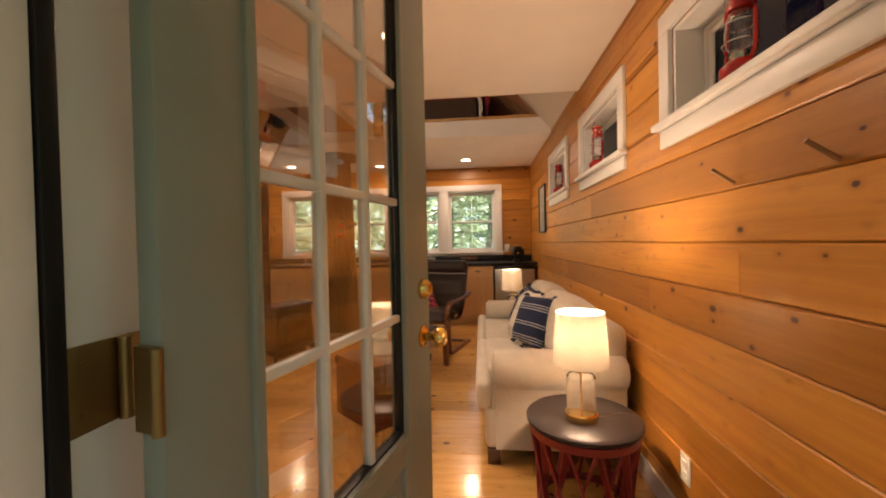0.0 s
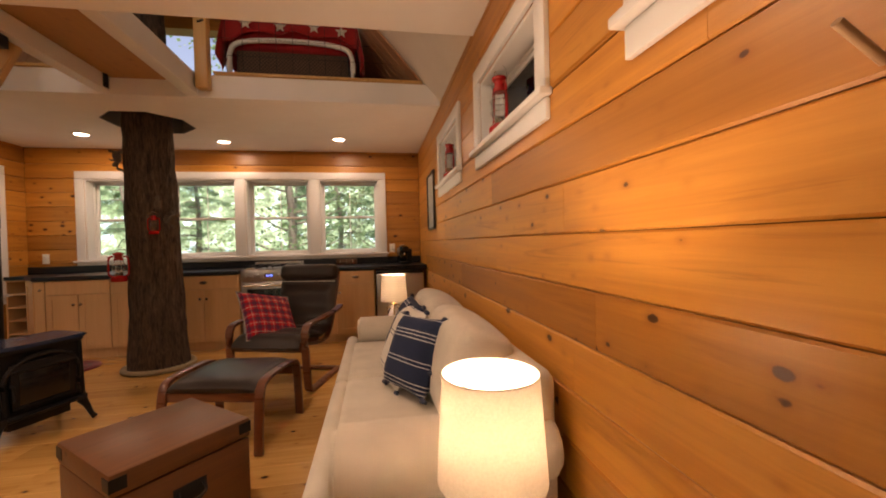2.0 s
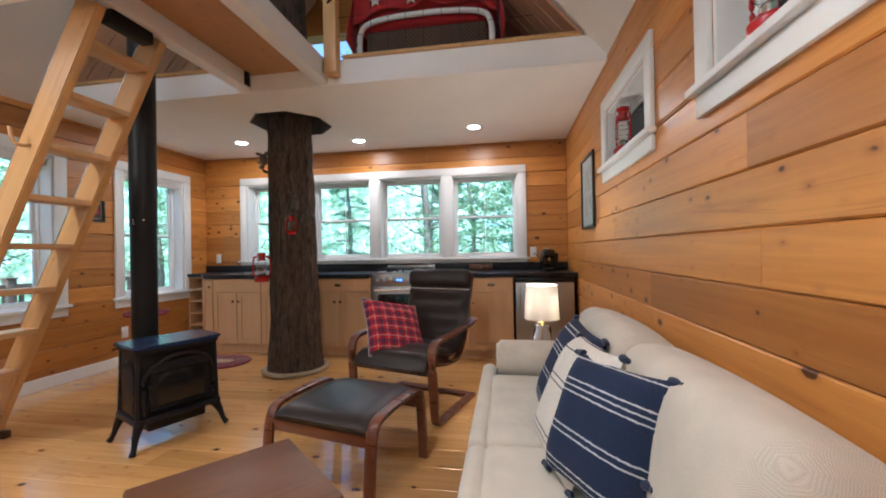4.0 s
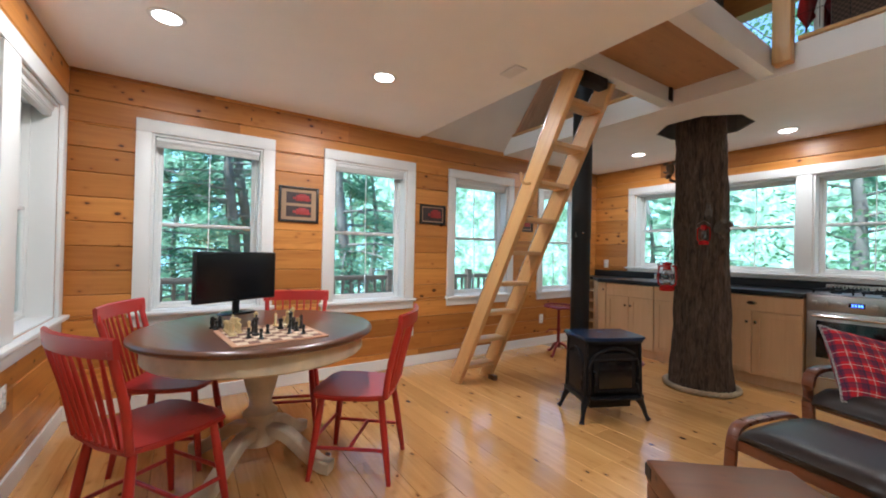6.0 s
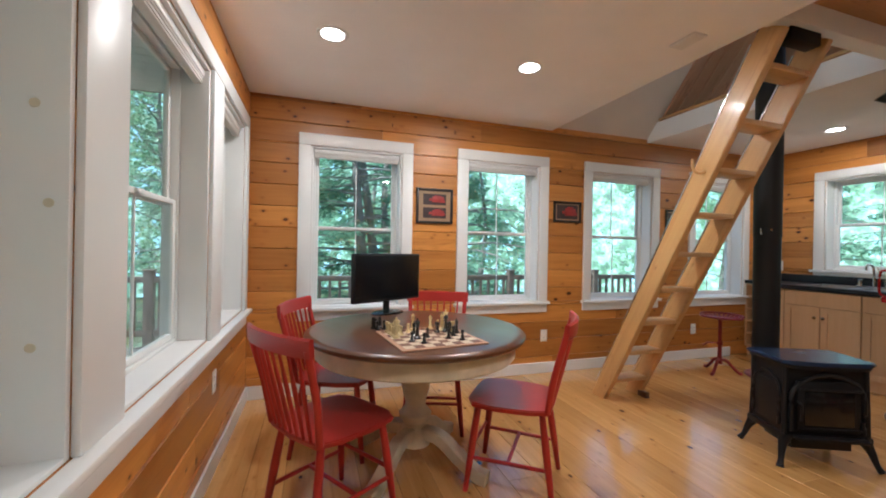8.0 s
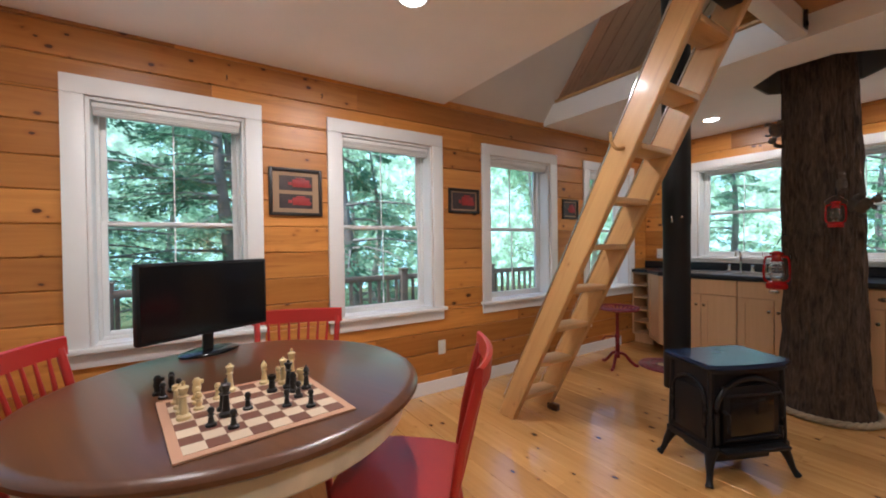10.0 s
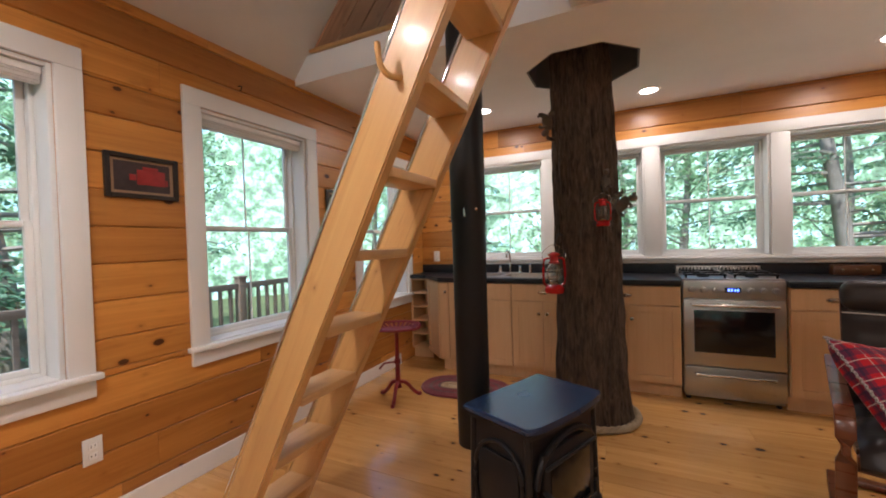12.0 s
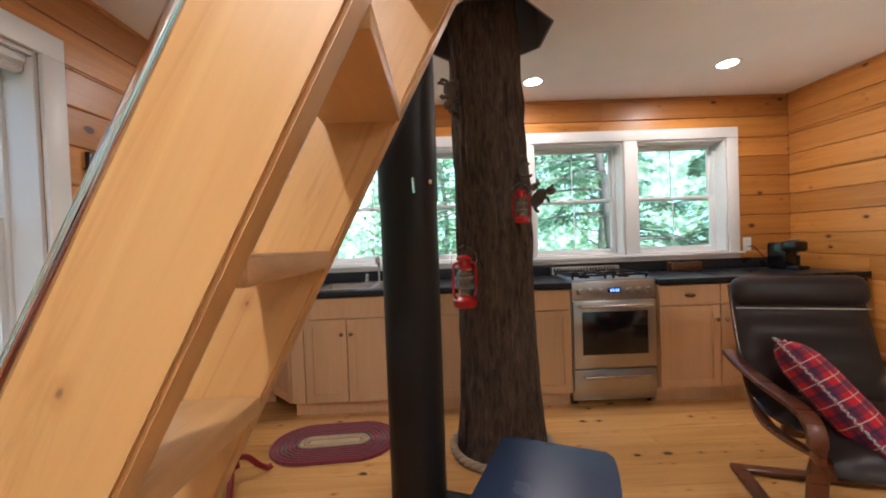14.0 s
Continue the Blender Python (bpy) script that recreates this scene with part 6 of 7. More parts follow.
def spindle_chair():
    c = thing("spindle_chair", "red painted wooden spindle-back dining chair", "chair", group="chairs round the table")
    b = bmesh.new()
    pts = [(-0.17, -0.20), (-0.205, -0.10), (-0.22, 0.06), (-0.205, 0.18), (-0.14, 0.215), (0, 0.222), (0.14, 0.215), (0.205, 0.18), (0.22, 0.06), (0.205, -0.10), (0.17, -0.20), (0, -0.212)]
    lo = [b.verts.new((x * 0.96, y * 0.96, 0.420)) for x, y in pts]
    hi = [b.verts.new((x, y, 0.448)) for x, y in pts]
    b.faces.new(lo)
    cen = b.verts.new((0, 0.0, 0.441))
    for i in range(12):
        j = (i + 1) % 12
        b.faces.new((lo[i], lo[j], hi[j], hi[i]))
        b.faces.new((hi[i], hi[j], cen))
    bmesh.ops.bevel(b, geom=[e for e in b.edges if cen not in e.verts and abs(e.verts[0].co.z - e.verts[1].co.z) < 0.001], offset=0.006, segments=2, affect="EDGES")
    part("seat", b, RED, c)
    for x in (-1, 1):
        part("leg", turned([(0, 0), (0.0125, 0), (0.016, 0.12), (0.019, 0.26), (0.016, 0.435), (0, 0.435)], 12, Matrix.Translation((x * 0.195, 0.205, 0)) @ Vector((-x * 0.045, -0.05, 0.425)).to_track_quat("Z", "Y").to_matrix().to_4x4()), RED, c)
        part("leg", turned([(0, 0), (0.0125, 0), (0.016, 0.12), (0.019, 0.26), (0.016, 0.435), (0, 0.435)], 12, Matrix.Translation((x * 0.185, -0.215, 0)) @ Vector((-x * 0.045, 0.06, 0.425)).to_track_quat("Z", "Y").to_matrix().to_4x4()), RED, c)
        part("side_stretcher", rod([(x * 0.178, 0.185, 0.165), (x * 0.168, -0.19, 0.165)], 0.0095, 8), RED, c)
        part("back_post", rod(spline([(x * 0.175, -0.185, 0.44), (x * 0.195, -0.215, 0.62), (x * 0.21, -0.27, 0.83)], 5), [0.016] * 5 + [0.0155] * 5 + [0.014], 10), RED, c)
    part("cross_stretcher", rod([(-0.172, -0.0, 0.165), (0.172, -0.0, 0.165)], 0.0095, 8), RED, c)
    part("front_stretcher", rod([(-0.18, 0.19, 0.20), (0.18, 0.19, 0.20)], 0.0095, 8), RED, c)
    b = bmesh.new()
    rows = []
    for i in range(13):
        u = 2 * i / 12 - 1
        y = -0.262 - 0.035 * (1 - u * u)
        rows.append([b.verts.new((u * 0.232, y + dy, z)) for dy, z in ((-0.010, 0.80), (0.010, 0.80), (0.004, 0.868), (-0.006, 0.874), (-0.016, 0.866))])
    for r0, r1 in zip(rows, rows[1:]):
        for j in range(5):
            b.faces.new((r0[j], r0[(j + 1) % 5], r1[(j + 1) % 5], r1[j]))
    b.faces.new(rows[0]), b.faces.new(rows[-1])
    part("crest_rail", b, RED, c)
    for k in range(7):
        u = (k - 3) / 3.6
        part("spindle", rod(spline([(u * 0.155, -0.192 - 0.008 * (1 - u * u), 0.445), (u * 0.17, -0.228 - 0.018 * (1 - u * u), 0.63), (u * 0.185, -0.262 - 0.030 * (1 - u * u), 0.805)], 3), [0.0065, 0.0085, 0.009, 0.0095, 0.0085, 0.007, 0.006], 8), RED, c)
    return c


first = spindle_chair()
first.matrix_basis = pose(-1.40, 1.875, 0, 0, 0, 33.7)
for x, y, r in ((-2.05, 1.93, -20), (-2.19, 2.59, -110), (-1.43, 2.80, 141.5)):
    copy_thing(first, pose(x, y, 0, 0, 0, r))

mon = thing("monitor", "black flat-screen monitor on an oval stand, switched off", "monitor", pose(-2.205, 2.255, 0.764, 0, 0, 118.4))
scr = part("screen_case", boxed(-0.278, 0.278, -0.012, 0.022, 0.082, 0.398, 0.006), BLACKPLASTIC, mon)
part("screen", boxed(-0.266, 0.266, -0.0135, -0.0125, 0.098, 0.386), BLACKGLOSS, scr, "dark glossy screen", smooth=False)
part("neck", boxed(-0.022, 0.022, 0.004, 0.024, 0.008, 0.14, 0.006), BLACKPLASTIC, mon)
part("foot", turned([(0, 0), (0.125, 0), (0.125, 0.006), (0.11, 0.012), (0, 0.014)], 36, None, (1, 0.62)), BLACKGLOSS, mon)

CB = thing("chess_board", "light and brown chequered chess board on the table", "chess board", pose(-1.445, 2.33, 0.7635, 0, 0, 7))
BOARDLIGHT, BOARDDARK = paint("board_cream", (0.62, 0.50, 0.36), 0.5, 0.06), paint("board_brown", (0.15, 0.055, 0.03), 0.5, 0.1)
BORDER = paint("board_border", (0.50, 0.28, 0.17), 0.5, 0.1)
part("panel", boxed(-0.212, 0.212, -0.212, 0.212, 0.0, 0.006, 0.001), BORDER, CB)
SQ = 0.0475
for c0, m_ in ((0, BOARDDARK), (1, BOARDLIGHT)):
    me = None
    for i in range(8):
        for j in range(8):
            if (i + j) % 2 == c0:
                if me is None:
                    o = part("square", boxed(-SQ / 2, SQ / 2, -SQ / 2, SQ / 2, 0.0, 0.0012), m_, CB, smooth=False)
                    me = o.data
                else:
                    o = new("square", me)
                    o.parent = CB
                o.location = (SQ * (i - 3.5), SQ * (j - 3.5), 0.0061)
IVORY = paint("ivory_chess_resin", (0.68, 0.54, 0.28), 0.35, 0.08)
EBONY = paint("black_chess_resin", (0.012, 0.011, 0.011), 0.3, 0.1)
PROFILES = {
    "pawn": [(0, 0), (0.0135, 0), (0.0135, 0.005), (0.008, 0.009), (0.0055, 0.025), (0.009, 0.028), (0.005, 0.031), (0.0085, 0.037), (0.0085, 0.041), (0.005, 0.047), (0, 0.048)],
    "rook": [(0, 0), (0.016, 0), (0.016, 0.007), (0.010, 0.012), (0.0085, 0.035), (0.0125, 0.039), (0.0125, 0.052), (0.008, 0.052), (0.008, 0.047), (0, 0.047)],
    "bishop": [(0, 0), (0.0155, 0), (0.0155, 0.007), (0.009, 0.012), (0.006, 0.042), (0.011, 0.045), (0.006, 0.049), (0.010, 0.057), (0.007, 0.066), (0.002, 0.071), (0.003, 0.074), (0, 0.076)],
    "queen": [(0, 0), (0.0175, 0), (0.0175, 0.008), (0.010, 0.014), (0.0065, 0.052), (0.012, 0.056), (0.007, 0.060), (0.013, 0.078), (0.010, 0.080), (0.005, 0.082), (0.004, 0.087), (0, 0.088)],
    "king": [(0, 0), (0.0175, 0), (0.0175, 0.008), (0.010, 0.014), (0.007, 0.056), (0.013, 0.060), (0.008, 0.064), (0.0135, 0.084), (0.004, 0.089), (0.004, 0.092), (0.0025, 0.1), (0, 0.101)],
    "knight": [(0, 0), (0.0155, 0), (0.0155, 0.007), (0.010, 0.012), (0.010, 0.02), (0.0125, 0.028), (0.0105, 0.045), (0.012, 0.052), (0.006, 0.062), (0, 0.063)],
}
meshes = {}


def chessman(kind, mat, m):
    key = (kind, mat.name)
    if key not in meshes:
        b = turned(PROFILES[kind], 14, None, (1, 0.8) if kind == "knight" else (1, 1))
        if kind == "king":
            box(b, -0.006, 0.006, -0.0015, 0.0015, 0.094, 0.097)
        if kind == "knight":
            box(b, 0.004, 0.019, -0.006, 0.006, 0.042, 0.055, 0.004)
        o = link("chess_" + kind, b, mat, smooth=True)
        meshes[key] = o.data
    else:
        o = new("chess_" + kind, meshes[key])
    o.matrix_basis = m
    tagged(o, ("ivory " if mat is IVORY else "black ") + kind + " chess piece standing on the table set", "chess piece", "chess pieces")


base_m = pose(-1.445, 2.33, 0.7708, 0, 0, 7)
layout = [("rook", 0, (0, 0)), ("pawn", 0, (1, 1)), ("queen", 0, (0, 3)), ("bishop", 0, (2, 0)), ("king", 0, (3, 0)), ("pawn", 0, (1, 2)), ("knight", 0, (0, 1)), ("rook", 0, (1, 0)), ("pawn", 0, (2, 1)), ("bishop", 0, (0, 5)), ("queen", 0, (1, 6)), ("pawn", 0, (0, 6)), ("king", 0, (0, 7)), ("rook", 0, (2, 7)),
          ("bishop", 1, (3, 2)), ("king", 1, (4, 2)), ("pawn", 1, (4, 3)), ("pawn", 1, (6, 2)), ("queen", 1, (2, 6)), ("knight", 1, (3, 6)), ("pawn", 1, (4, 6)), ("rook", 1, (2, 5)), ("pawn", 1, (5, 5)), ("bishop", 1, (3, 7)), ("pawn", 1, (6, 6)), ("pawn", 1, (5, 1))]
for kind, dark, (i, j) in layout:
    chessman(kind, EBONY if dark else IVORY, base_m @ pose(SQ * (i - 3.5) + random.uniform(-0.005, 0.005), SQ * (j - 3.5) + random.uniform(-0.005, 0.005), 0, 0, 0, random.uniform(0, 360)))
for k, (dx, dy) in enumerate(((-0.29, -0.20), (-0.255, -0.18), (-0.275, -0.235), (-0.235, -0.22))):
    chessman("pawn" if k % 2 else "knight", EBONY, pose(-1.445 + dx, 2.33 + dy, 0.7636, 0, 0, 40 * k))

# ---- framed pictures ----
PAPER = paint("aged_picture_mat", (0.36, 0.24, 0.14), 0.7, 0.1)
FRAMEBLACK = paint("black_picture_frame", (0.02, 0.016, 0.014), 0.35, 0.2)
PICTDARK, PICTRED, PICTGREY = paint("print_dark", (0.045, 0.03, 0.03), 0.4, 0.4, scale=60), paint("print_red", (0.36, 0.03, 0.03), 0.4, 0.3, scale=60), paint("print_grey", (0.35, 0.36, 0.34), 0.4, 0.4, scale=60)


def picture(side, u0, u1, z0, z1, cells, label, matmat=PAPER):
    at = WALL[side]
    p = thing("framed_picture", label, "picture", group="framed pictures")
    w = 0.022
    b = bmesh.new()
    for q in ((u0, u0 + w, z0, z1), (u1 - w, u1, z0, z1), (u0 + w, u1 - w, z0, z0 + w), (u0 + w, u1 - w, z1 - w, z1)):
        ubox(b, at, q[0], q[1], 0.001, 0.022, q[2], q[3], 0.003)
    part("frame", b, FRAMEBLACK, p)
    b = bmesh.new()
    ubox(b, at, u0 + w, u1 - w, 0.002, 0.008, z0 + w, z1 - w)
    part("mat_board", b, matmat, p)
    for a0, a1, c0, c1 in cells:
        b = bmesh.new()
        U = lambda a: u0 + w + a * (u1 - u0 - 2 * w)
        Z = lambda a: z0 + w + a * (z1 - z0 - 2 * w)
        ubox(b, at, U(a0), U(a1), 0.008, 0.0095, Z(c0), Z(c1))
        pr = part("print", b, PICTGREY if matmat is not PAPER else PICTDARK, p, "dark photo print", smooth=False)
        if matmat is PAPER:
            b = bmesh.new()
            um, zm = (U(a0) + U(a1)) / 2 + 0.15 * (U(a1) - U(a0)), (Z(c0) + Z(c1)) / 2
            hw, hz = 0.26 * (U(a1) - U(a0)), 0.26 * (Z(c1) - Z(c0))
            ubox(b, at, um - hw, um + hw, 0.0095, 0.0104, zm - hz, zm + hz, 0.0004)
            ubox(b, at, um - hw * 0.6, um + hw * 0.5, 0.0095, 0.0104, zm + hz * 0.9, zm + hz * 1.45, 0.0004)
            ubox(b, at, um - hw * 1.5, um - hw * 1.05, 0.0095, 0.0102, zm - hz * 0.5, zm + hz * 0.3, 0.0003)
            ubox(b, at, um + hw * 1.02, um + hw * 1.2, 0.0095, 0.0102, zm - hz * 0.9, zm - hz * 0.1, 0.0003)
            part("print_subject", b, PICTRED, pr, "plain red shape in the print")


picture("west", 2.622, 2.962, 1.424, 1.738, [(0.14, 0.86, 0.10, 0.45), (0.14, 0.86, 0.54, 0.90)], "black framed print of two red shapes on the pine wall")
picture("west", 4.022, 4.342, 1.487, 1.697, [(0.06, 0.94, 0.08, 0.92)], "small black framed print with a red shape on the pine wall")
picture("west", 5.455, 5.70, 1.472, 1.678, [(0.08, 0.92, 0.08, 0.92)], "small black framed print half hidden behind the ladder")
MATGREY = paint("pale_grey_mat", (0.45, 0.46, 0.44), 0.7, 0.1)
picture("east", 5.61, 6.085, 1.30, 1.90, [(0.2, 0.8, 0.52, 0.86), (0.2, 0.8, 0.14, 0.44)], "tall black framed pale print on the pine wall", MATGREY)

# ---- outside: deck, railing, porch, woods ----
DECKWOOD = wood("weathered_deck_boards", (0.26, 0.21, 0.165), (0.17, 0.135, 0.105), (0.08, 0.06, 0.05), 1, 0.75, 0.3, vary=0.2)


def leaf_material(name, a, c):
    m, nt, b = material(name)
    nt.nodes.remove(b)
    g = nt.nodes.new("ShaderNodeNewGeometry")
    col = ramp(nt, g.outputs["Random Per Island"], [(0.0, a), (1.0, c)])
    d, t, gl = nt.nodes.new("ShaderNodeBsdfDiffuse"), nt.nodes.new("ShaderNodeBsdfTranslucent"), node(nt, "ShaderNodeBsdfGlossy", Roughness=0.45)
    m1, m2 = node(nt, "ShaderNodeMixShader", Fac=0.55), node(nt, "ShaderNodeMixShader", Fac=0.08)
    nt.links.new(col, d.inputs["Color"]), nt.links.new(col, t.inputs["Color"])
    nt.links.new(d.outputs[0], m1.inputs[1]), nt.links.new(t.outputs[0], m1.inputs[2])
    nt.links.new(m1.outputs[0], m2.inputs[1]), nt.links.new(gl.outputs[0], m2.inputs[2])
    nt.links.new(m2.outputs[0], nt.nodes["Material Output"].inputs[0])
    return m


LEAF_A = leaf_material("hemlock_foliage", (0.07, 0.20, 0.115), (0.26, 0.46, 0.28))
LEAF_B = leaf_material("maple_foliage", (0.11, 0.26, 0.12), (0.34, 0.54, 0.26))
OUTBARK = paint("grey_forest_bark", (0.30, 0.265, 0.235), 0.95, 0.45, bumpy=0.8, scale=8)
GROUND = paint("leaf_litter", (0.14, 0.17, 0.07), 0.95, 0.5, bumpy=0.6, scale=6)
gnd = tagged(link("ground", boxed(-900, 900, -900, 900, -2.9, -2.6), GROUND), "forest floor with moss and leaf litter", "ground", kind="structure")

deck = thing("deck_floor", "weathered grey deck boards round the cabin", "deck", kind="structure")
b = bmesh.new()
for k in range(16):
    box(b, -5.35 + 0.142 * k, -5.35 + 0.142 * k + 0.136, -1.9, 8.2, -0.14, -0.105)
for k in range(21):
    box(b, -3.06, 3.2, -1.9 + 0.142 * k, -1.9 + 0.142 * k + 0.136, -0.14, -0.105)
part("deck_boards", b, DECKWOOD, deck)
b = bmesh.new()
for x, y in ((-5.2, -1.7), (-5.2, 3), (-5.2, 8), (3.0, -1.7), (-1, -1.7), (-2.8, 7.2), (1.7, 7.2)):
    box(b, x - 0.1, x + 0.1, y - 0.1, y + 0.1, -2.6, -0.14)
part("deck_post", b, DECKWOOD, deck)


def railing(p, q, label):
    r = thing("deck_railing", label, "railing", group="deck railings")
    p, q = Vector(p), Vector(q)
    L = (q - p).length
    d = (q - p) / L
    m = Matrix.Translation(p) @ Matrix.Rotation(math.atan2(d.y, d.x), 4, "Z")
    n = max(2, round(L / 1.7) + 1)
    for k in range(n):
        x = L * k / (n - 1)
        b = bmesh.new()
        box(b, x - 0.05, x + 0.05, -0.05, 0.05, -0.105, 0.86, 0.004, m)
        po = part("post", b, DECKWOOD, r)
        b = bmesh.new()
        box(b, x - 0.062, x + 0.062, -0.062, 0.062, 0.861, 0.885, 0.008, m)
        part("post_cap", b, DECKWOOD, po)
    for z in (0.06, 0.72):
        b = bmesh.new()
        box(b, 0, L, -0.022, 0.022, z, z + 0.075, 0.004, m)
        part("rail", b, DECKWOOD, r)
    me = None
    k = 0.14
    while k < L - 0.05:
        if me is None:
            o = part("baluster", boxed(-0.018, 0.018, -0.018, 0.018, 0.136, 0.719), DECKWOOD, r, smooth=False)
            me = o.data
        else:
            o = new("baluster", me)
            o.parent = r
        o.matrix_basis = m @ pose(k, 0, 0)
        k += 0.135


railing((-5.28, -1.8, 0), (-5.28, 8.1, 0), "weathered wooden deck railing with square balusters")
railing((-5.22, -1.82, 0), (3.1, -1.82, 0), "weathered wooden porch railing with square balusters")
porch = thing("porch_roof", "white beadboard porch ceiling on a white beam", "porch roof", kind="structure")
b = bmesh.new()
for k in range(56):
    box(b, -3.3 + 0.115 * k, -3.3 + 0.115 * k + 0.11, -1.05, 1.08, 2.42, 2.44, 0.004)
part("beadboard", b, WHITE, porch, smooth=False)
part("roof_deck", boxed(-3.4, 3.2, -1.15, 1.08, 2.445, 2.55), EXTERIOR, porch)
part("beam", boxed(-3.3, 3.1, -1.03, -0.88, 2.22, 2.418, 0.005), WHITE, porch)
for x in (-3.2, 3.0):
    part("column", boxed(x - 0.07, x + 0.07, -1.025, -0.885, -0.105, 2.219, 0.006), WHITE, porch)


def forest_tree(kind, seed):
    rnd = random.Random(seed)
    t = thing("hemlock_tree" if kind == "hemlock" else "maple_tree", "tall hemlock with drooping feathery branches" if kind == "hemlock" else "leafy maple with light green crown", "tree", group="woods round the cabin")
    H = rnd.uniform(9.5, 12.5)
    b = bmesh.new()
    path = [(0.25 * math.sin(k * 0.7 + seed), 0.2 * math.cos(k * 0.6 + seed), H * k / 9) for k in range(10)]
    tube(b, path, [0.22 * (1 - 0.09 * k) for k in range(10)], 10)
    limbs = []
    n = 46 if kind == "hemlock" else 30
    for k in range(n):
        z = H * (0.10 + 0.86 * (k + rnd.random()) / n) if kind == "hemlock" else H * (0.2 + 0.75 * (k + rnd.random()) / n)
        a = rnd.uniform(0, 2 * math.pi)
        reach = (3.4 * (1 - z / H) + 0.8) * rnd.uniform(0.7, 1.15) if kind == "hemlock" else rnd.uniform(1.8, 3.6) * (1.1 - 0.5 * z / H)
        p0 = Vector((0, 0, z)) + Vector(path[min(9, int(z / H * 9))]) * Vector((1, 1, 0)).x * 0 + Vector((path[min(9, int(z / H * 9))][0], path[min(9, int(z / H * 9))][1], 0))
        lift = -0.22 if kind == "hemlock" else 0.35
        pts = [p0 + Vector((math.cos(a) * reach * s, math.sin(a) * reach * s, reach * (0.12 * s + lift * s * s))) for s in (0, 0.35, 0.7, 1.0)]
        tube(b, pts, [0.045, 0.03, 0.018, 0.006], 5)
        limbs.append((pts, a, reach))
    part("trunk", b, OUTBARK, t)
    verts, faces = [], []
    for pts, a, reach in limbs:
        for s in range(270 if kind == "hemlock" else 230):
            f = rnd.uniform(0.12, 1.0) ** 0.8
            i = min(2, int(f * 3))
            p = pts[i].lerp(pts[i + 1], f * 3 - i)
            side = rnd.uniform(-1, 1)
            if kind == "hemlock":
                p = p + Vector((-math.sin(a), math.cos(a), 0)) * side * reach * 0.30 * (1.15 - f) + Vector((0, 0, rnd.uniform(-0.16, 0.05) - abs(side) * 0.12))
                w, l = rnd.uniform(0.022, 0.042), rnd.uniform(0.08, 0.18)
                d = Vector((math.cos(a) * 0.7 - math.sin(a) * side, math.sin(a) * 0.7 + math.cos(a) * side, rnd.uniform(-0.55, -0.05))).normalized()
            else:
                p = p + Vector((rnd.gauss(0, 0.42), rnd.gauss(0, 0.42), rnd.gauss(0, 0.34)))
                w, l = rnd.uniform(0.04, 0.07), rnd.uniform(0.08, 0.14)
                d = Vector((rnd.uniform(-1, 1), rnd.uniform(-1, 1), rnd.uniform(-0.9, 0.3))).normalized()
            up = Vector((rnd.uniform(-0.5, 0.5), rnd.uniform(-0.5, 0.5), 1))
            e = d.cross(up).normalized() * w
            k0 = len(verts)
            verts += [tuple(p), tuple(p + d * l * 0.5 + e), tuple(p + d * l), tuple(p + d * l * 0.5 - e)]
            faces.append((k0, k0 + 1, k0 + 2, k0 + 3))
    me = bpy.data.meshes.new("crown")
    me.from_pydata(verts, [], faces)
    me.materials.append(LEAF_A if kind == "hemlock" else LEAF_B)
    o = new("crown", me)
    o.parent = t
    return t


kinds = [forest_tree("hemlock", 3), forest_tree("hemlock", 8), forest_tree("maple", 5), forest_tree("maple", 12)]
rnd = random.Random(21)
spots = []
for ring, count, lo, hi in ((0, 8, 5.0, 7.5), (1, 18, 8, 14), (2, 38, 15, 26)):
    for k in range(count):
        a = 2 * math.pi * (k + rnd.uniform(0.1, 0.9)) / count
        r = rnd.uniform(lo, hi)
        x, y = -1.0 + (r + 2.6) * math.cos(a), 3.8 + (r + 2.6) * math.sin(a)
        if ring == 0 and (x > 1.5 or y < -4.5 or (-5.6 < x < 3.4 and -2.2 < y < 7.9)):
            continue
        if y < 0 and ring == 1 and rnd.random() < 0.45:
            continue
        if y > 8 and (ring == 0 or (ring == 1 and rnd.random() < 0.6)):
            continue
        spots.append((x, y, rnd.uniform(0, 360), rnd.uniform(0.8, 1.15), rnd.choice([0, 1, 1, 0, 2, 3]) if ring < 2 else rnd.choice([0, 1, 2, 3])))
used = set()
for x, y, r, s, k in spots:
    m = pose(x, y, -2.62, 0, 0, r)
    if k not in used:
        kinds[k].matrix_basis = m
        used.add(k)
    else:
        copy_thing(kinds[k], m)
for k in range(4):
    if k not in used:
        kinds[k].matrix_basis = pose(-12 - 3 * k, 12 + k, -2.62)

# daylight on the far woods is put in as glow, sky gaps painted blue
FAR = material("far_woods_glow")
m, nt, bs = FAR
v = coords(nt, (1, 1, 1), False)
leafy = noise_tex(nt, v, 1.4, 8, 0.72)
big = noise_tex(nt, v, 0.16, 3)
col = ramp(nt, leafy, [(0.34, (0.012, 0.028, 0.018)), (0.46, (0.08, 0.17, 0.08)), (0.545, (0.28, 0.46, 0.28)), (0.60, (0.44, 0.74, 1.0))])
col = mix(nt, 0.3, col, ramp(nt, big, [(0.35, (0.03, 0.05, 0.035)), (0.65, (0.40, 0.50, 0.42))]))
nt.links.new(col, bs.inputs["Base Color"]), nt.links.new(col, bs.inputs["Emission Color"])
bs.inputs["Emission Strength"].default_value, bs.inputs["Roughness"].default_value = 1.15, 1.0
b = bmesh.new()
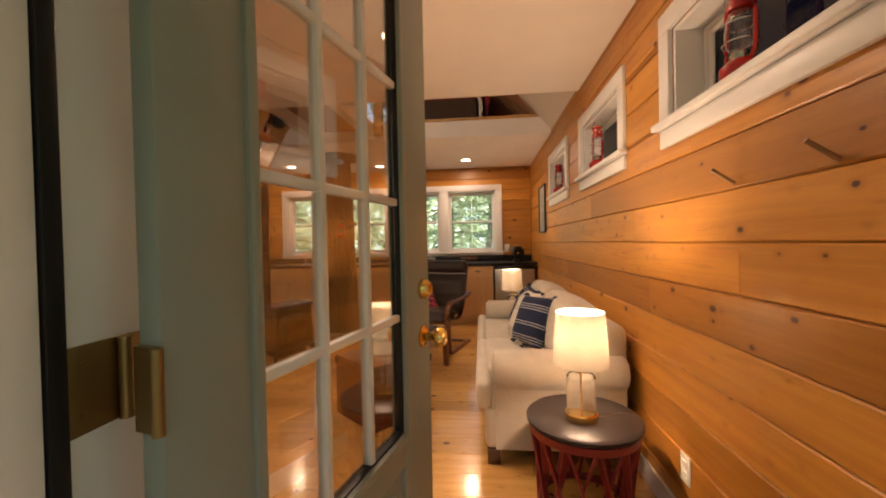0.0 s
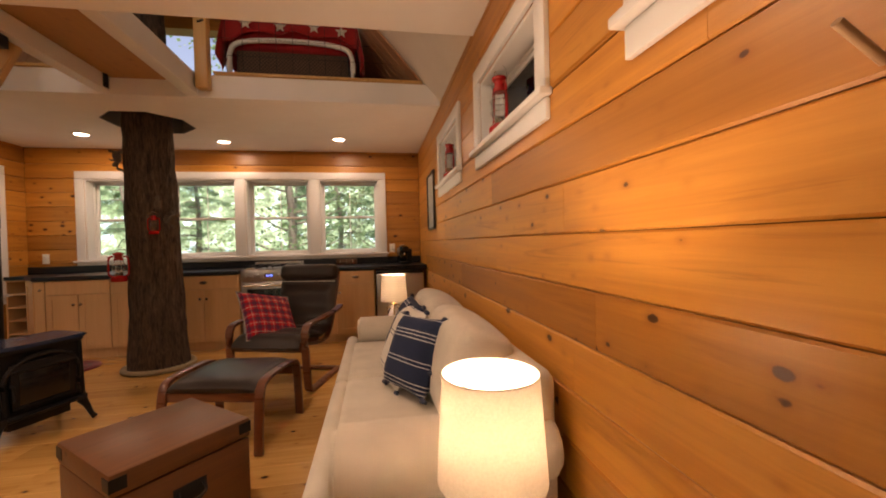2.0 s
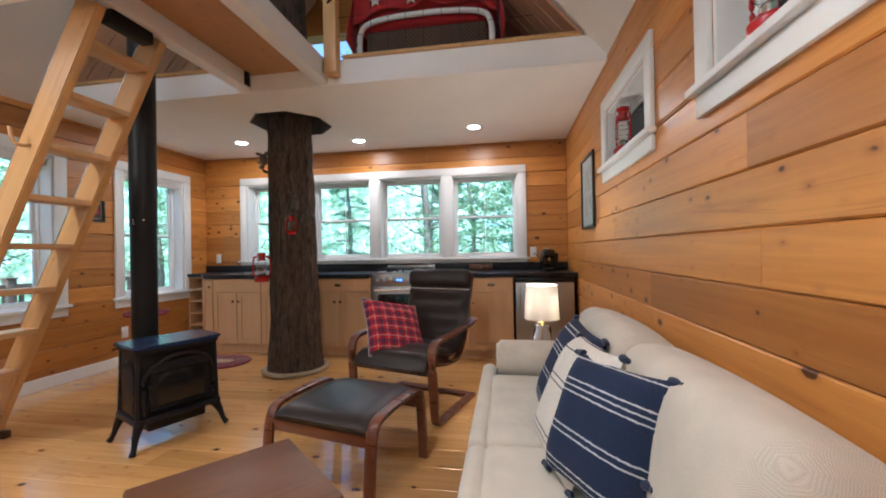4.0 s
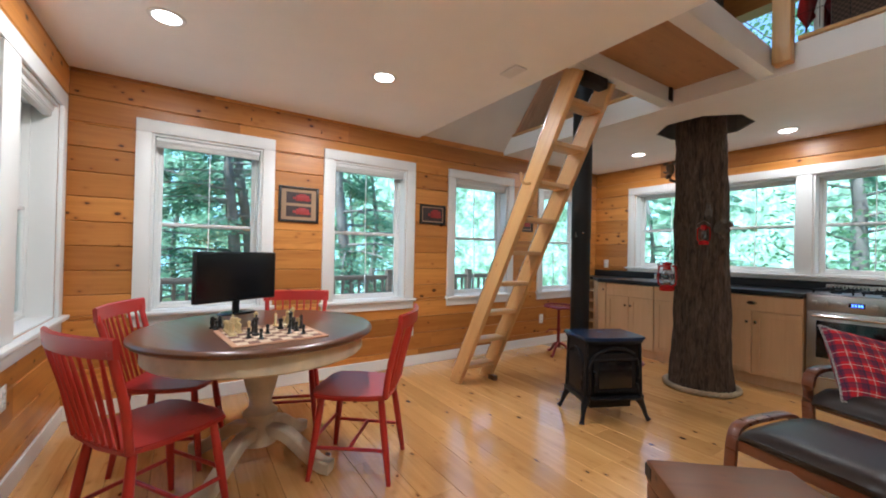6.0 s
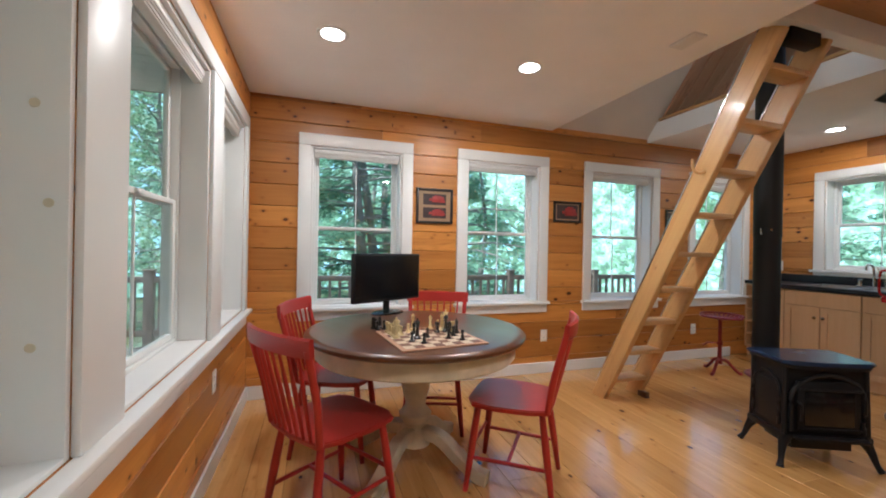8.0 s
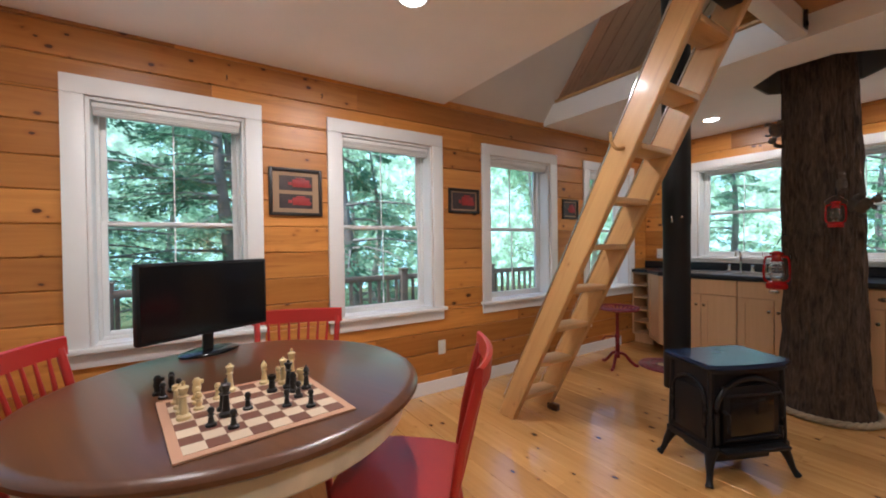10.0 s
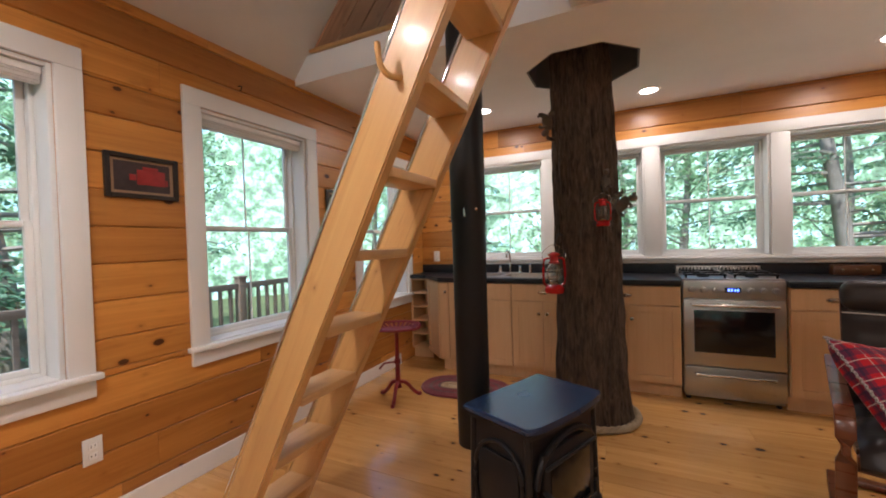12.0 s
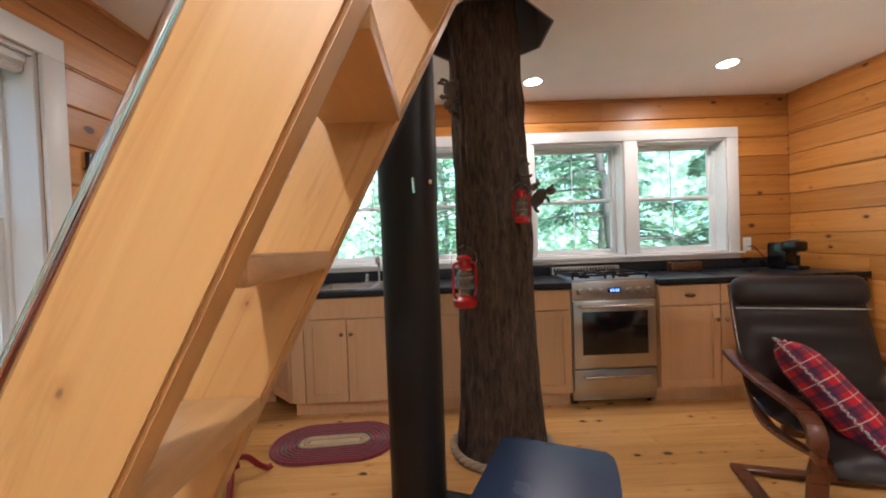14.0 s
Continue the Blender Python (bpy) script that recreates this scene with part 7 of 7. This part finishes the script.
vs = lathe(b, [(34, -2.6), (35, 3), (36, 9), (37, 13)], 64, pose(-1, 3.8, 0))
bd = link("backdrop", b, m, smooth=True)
tagged(bd, "distant woods closing the view, bright by their own glow", "backdrop", kind="structure")

# ---- boards of the walls and the floor ----
PITCH_Z, Z0 = 0.170, -0.010
profile_cache = {}


def board(name, length, height, thick, mat, parent, m):
    key = (round(length, 3), round(height, 3), thick, mat.name)
    if key not in profile_cache:
        e, g = 0.0055, 0.0012
        h0, h1 = g, height - g
        prof = [(0, h0), (-thick + e, h0), (-thick, h0 + e), (-thick, h1 - e), (-thick + e, h1), (0, h1)]
        x0, x1 = 0.0006, length - 0.0006
        vs = [(x0, y, z) for y, z in prof] + [(x1, y, z) for y, z in prof]
        n = len(prof)
        fs = [tuple(range(n))[::-1], tuple(range(n, 2 * n))] + [(i, (i + 1) % n, n + (i + 1) % n, n + i) for i in range(n)]
        me = bpy.data.meshes.new(name)
        me.from_pydata(vs, [], fs)
        me.materials.append(mat)
        profile_cache[key] = me
    o = new(name, profile_cache[key])
    o.parent = parent
    o.matrix_basis = m
    return o


rb = random.Random(4)
for side in WALL:
    u0, u1 = SPAN[side]
    if side in ("north", "south"):
        u0, u1 = u0 + 0.001, u1 - 0.001
    k = 0
    while True:
        z0 = Z0 + PITCH_Z * k
        z1 = min(z0 + PITCH_Z, ZC - 0.002 if side in ("north", "south") else 2.43)
        if z0 > 2.40 or z1 - z0 < 0.012:
            break
        za = max(z0, 0.0)
        # spans of this course that are free of openings, cut again where a course meets a sill or head
        cuts = [za, z1]
        for h in OPEN[side]:
            for zz in (h[2], h[3]):
                if za + 0.004 < zz < z1 - 0.004:
                    cuts.append(zz)
        cuts = sorted(set(cuts))
        for c0, c1 in zip(cuts, cuts[1:]):
            zm = (c0 + c1) / 2
            free = [(u0, u1)]
            for h in OPEN[side]:
                if h[2] < zm < h[3]:
                    free = [q for a, b_ in free for q in ((a, min(b_, h[0])), (max(a, h[1]), b_)) if q[1] - q[0] > 0.01]
            for a, b_ in free:
                ends = [a]
                if b_ - a > 2.2:
                    p = a + rb.uniform(0.7, 2.4)
                    while p < b_ - 0.5:
                        ends.append(p)
                        p += rb.uniform(1.5, 3.0)
                ends.append(b_)
                for e0, e1 in zip(ends, ends[1:]):
                    at = WALL[side]
                    if side == "west":
                        m = Matrix.Translation(at(e1, -0.02, c0)) @ Matrix.Rotation(radians(-90), 4, "Z") @ Matrix.Rotation(radians(180), 4, "Z") @ Matrix.Translation((-(e1 - e0), 0, 0))
                    elif side == "east":
                        m = Matrix.Translation(at(e1, -0.02, c0)) @ Matrix.Rotation(radians(-90), 4, "Z")
                    elif side == "north":
                        m = Matrix.Translation(at(e0, -0.02, c0))
                    else:
                        m = Matrix.Translation(at(e1, -0.02, c0)) @ Matrix.Rotation(radians(180), 4, "Z")
                    board("board", e1 - e0, c1 - c0, 0.02, PINE, walls[side], m)
        k += 1

FW = 0.185
y = YS - 0.001
k = 0
while y < YN - 0.01:
    w = min(FW, YN - y)
    ends, p = [XW], XW + rb.uniform(0.8, 2.6)
    while p < XE - 0.6:
        ends.append(p)
        p += rb.uniform(1.6, 3.2)
    ends.append(XE)
    for e0, e1 in zip(ends, ends[1:]):
        L = e1 - e0
        me = bpy.data.meshes.new("plank")
        g, e = 0.0007, 0.0016
        prof = [(g, -0.02), (g, -e), (g + e, 0), (w - g - e, 0), (w - g, -e), (w - g, -0.02)]
        vs = [(x, yy, z) for x in (0.0005, L - 0.0005) for yy, z in prof]
        fs = [tuple(range(6))[::-1], tuple(range(6, 12))] + [(i, (i + 1) % 6, 6 + (i + 1) % 6, 6 + i) for i in range(6)]
        me.from_pydata(vs, [], fs)
        me.materials.append(FLOOR)
        o = new("plank", me)
        o.parent = floor
        o.location = (e0, y, 0.0)
    y += FW
    k += 1
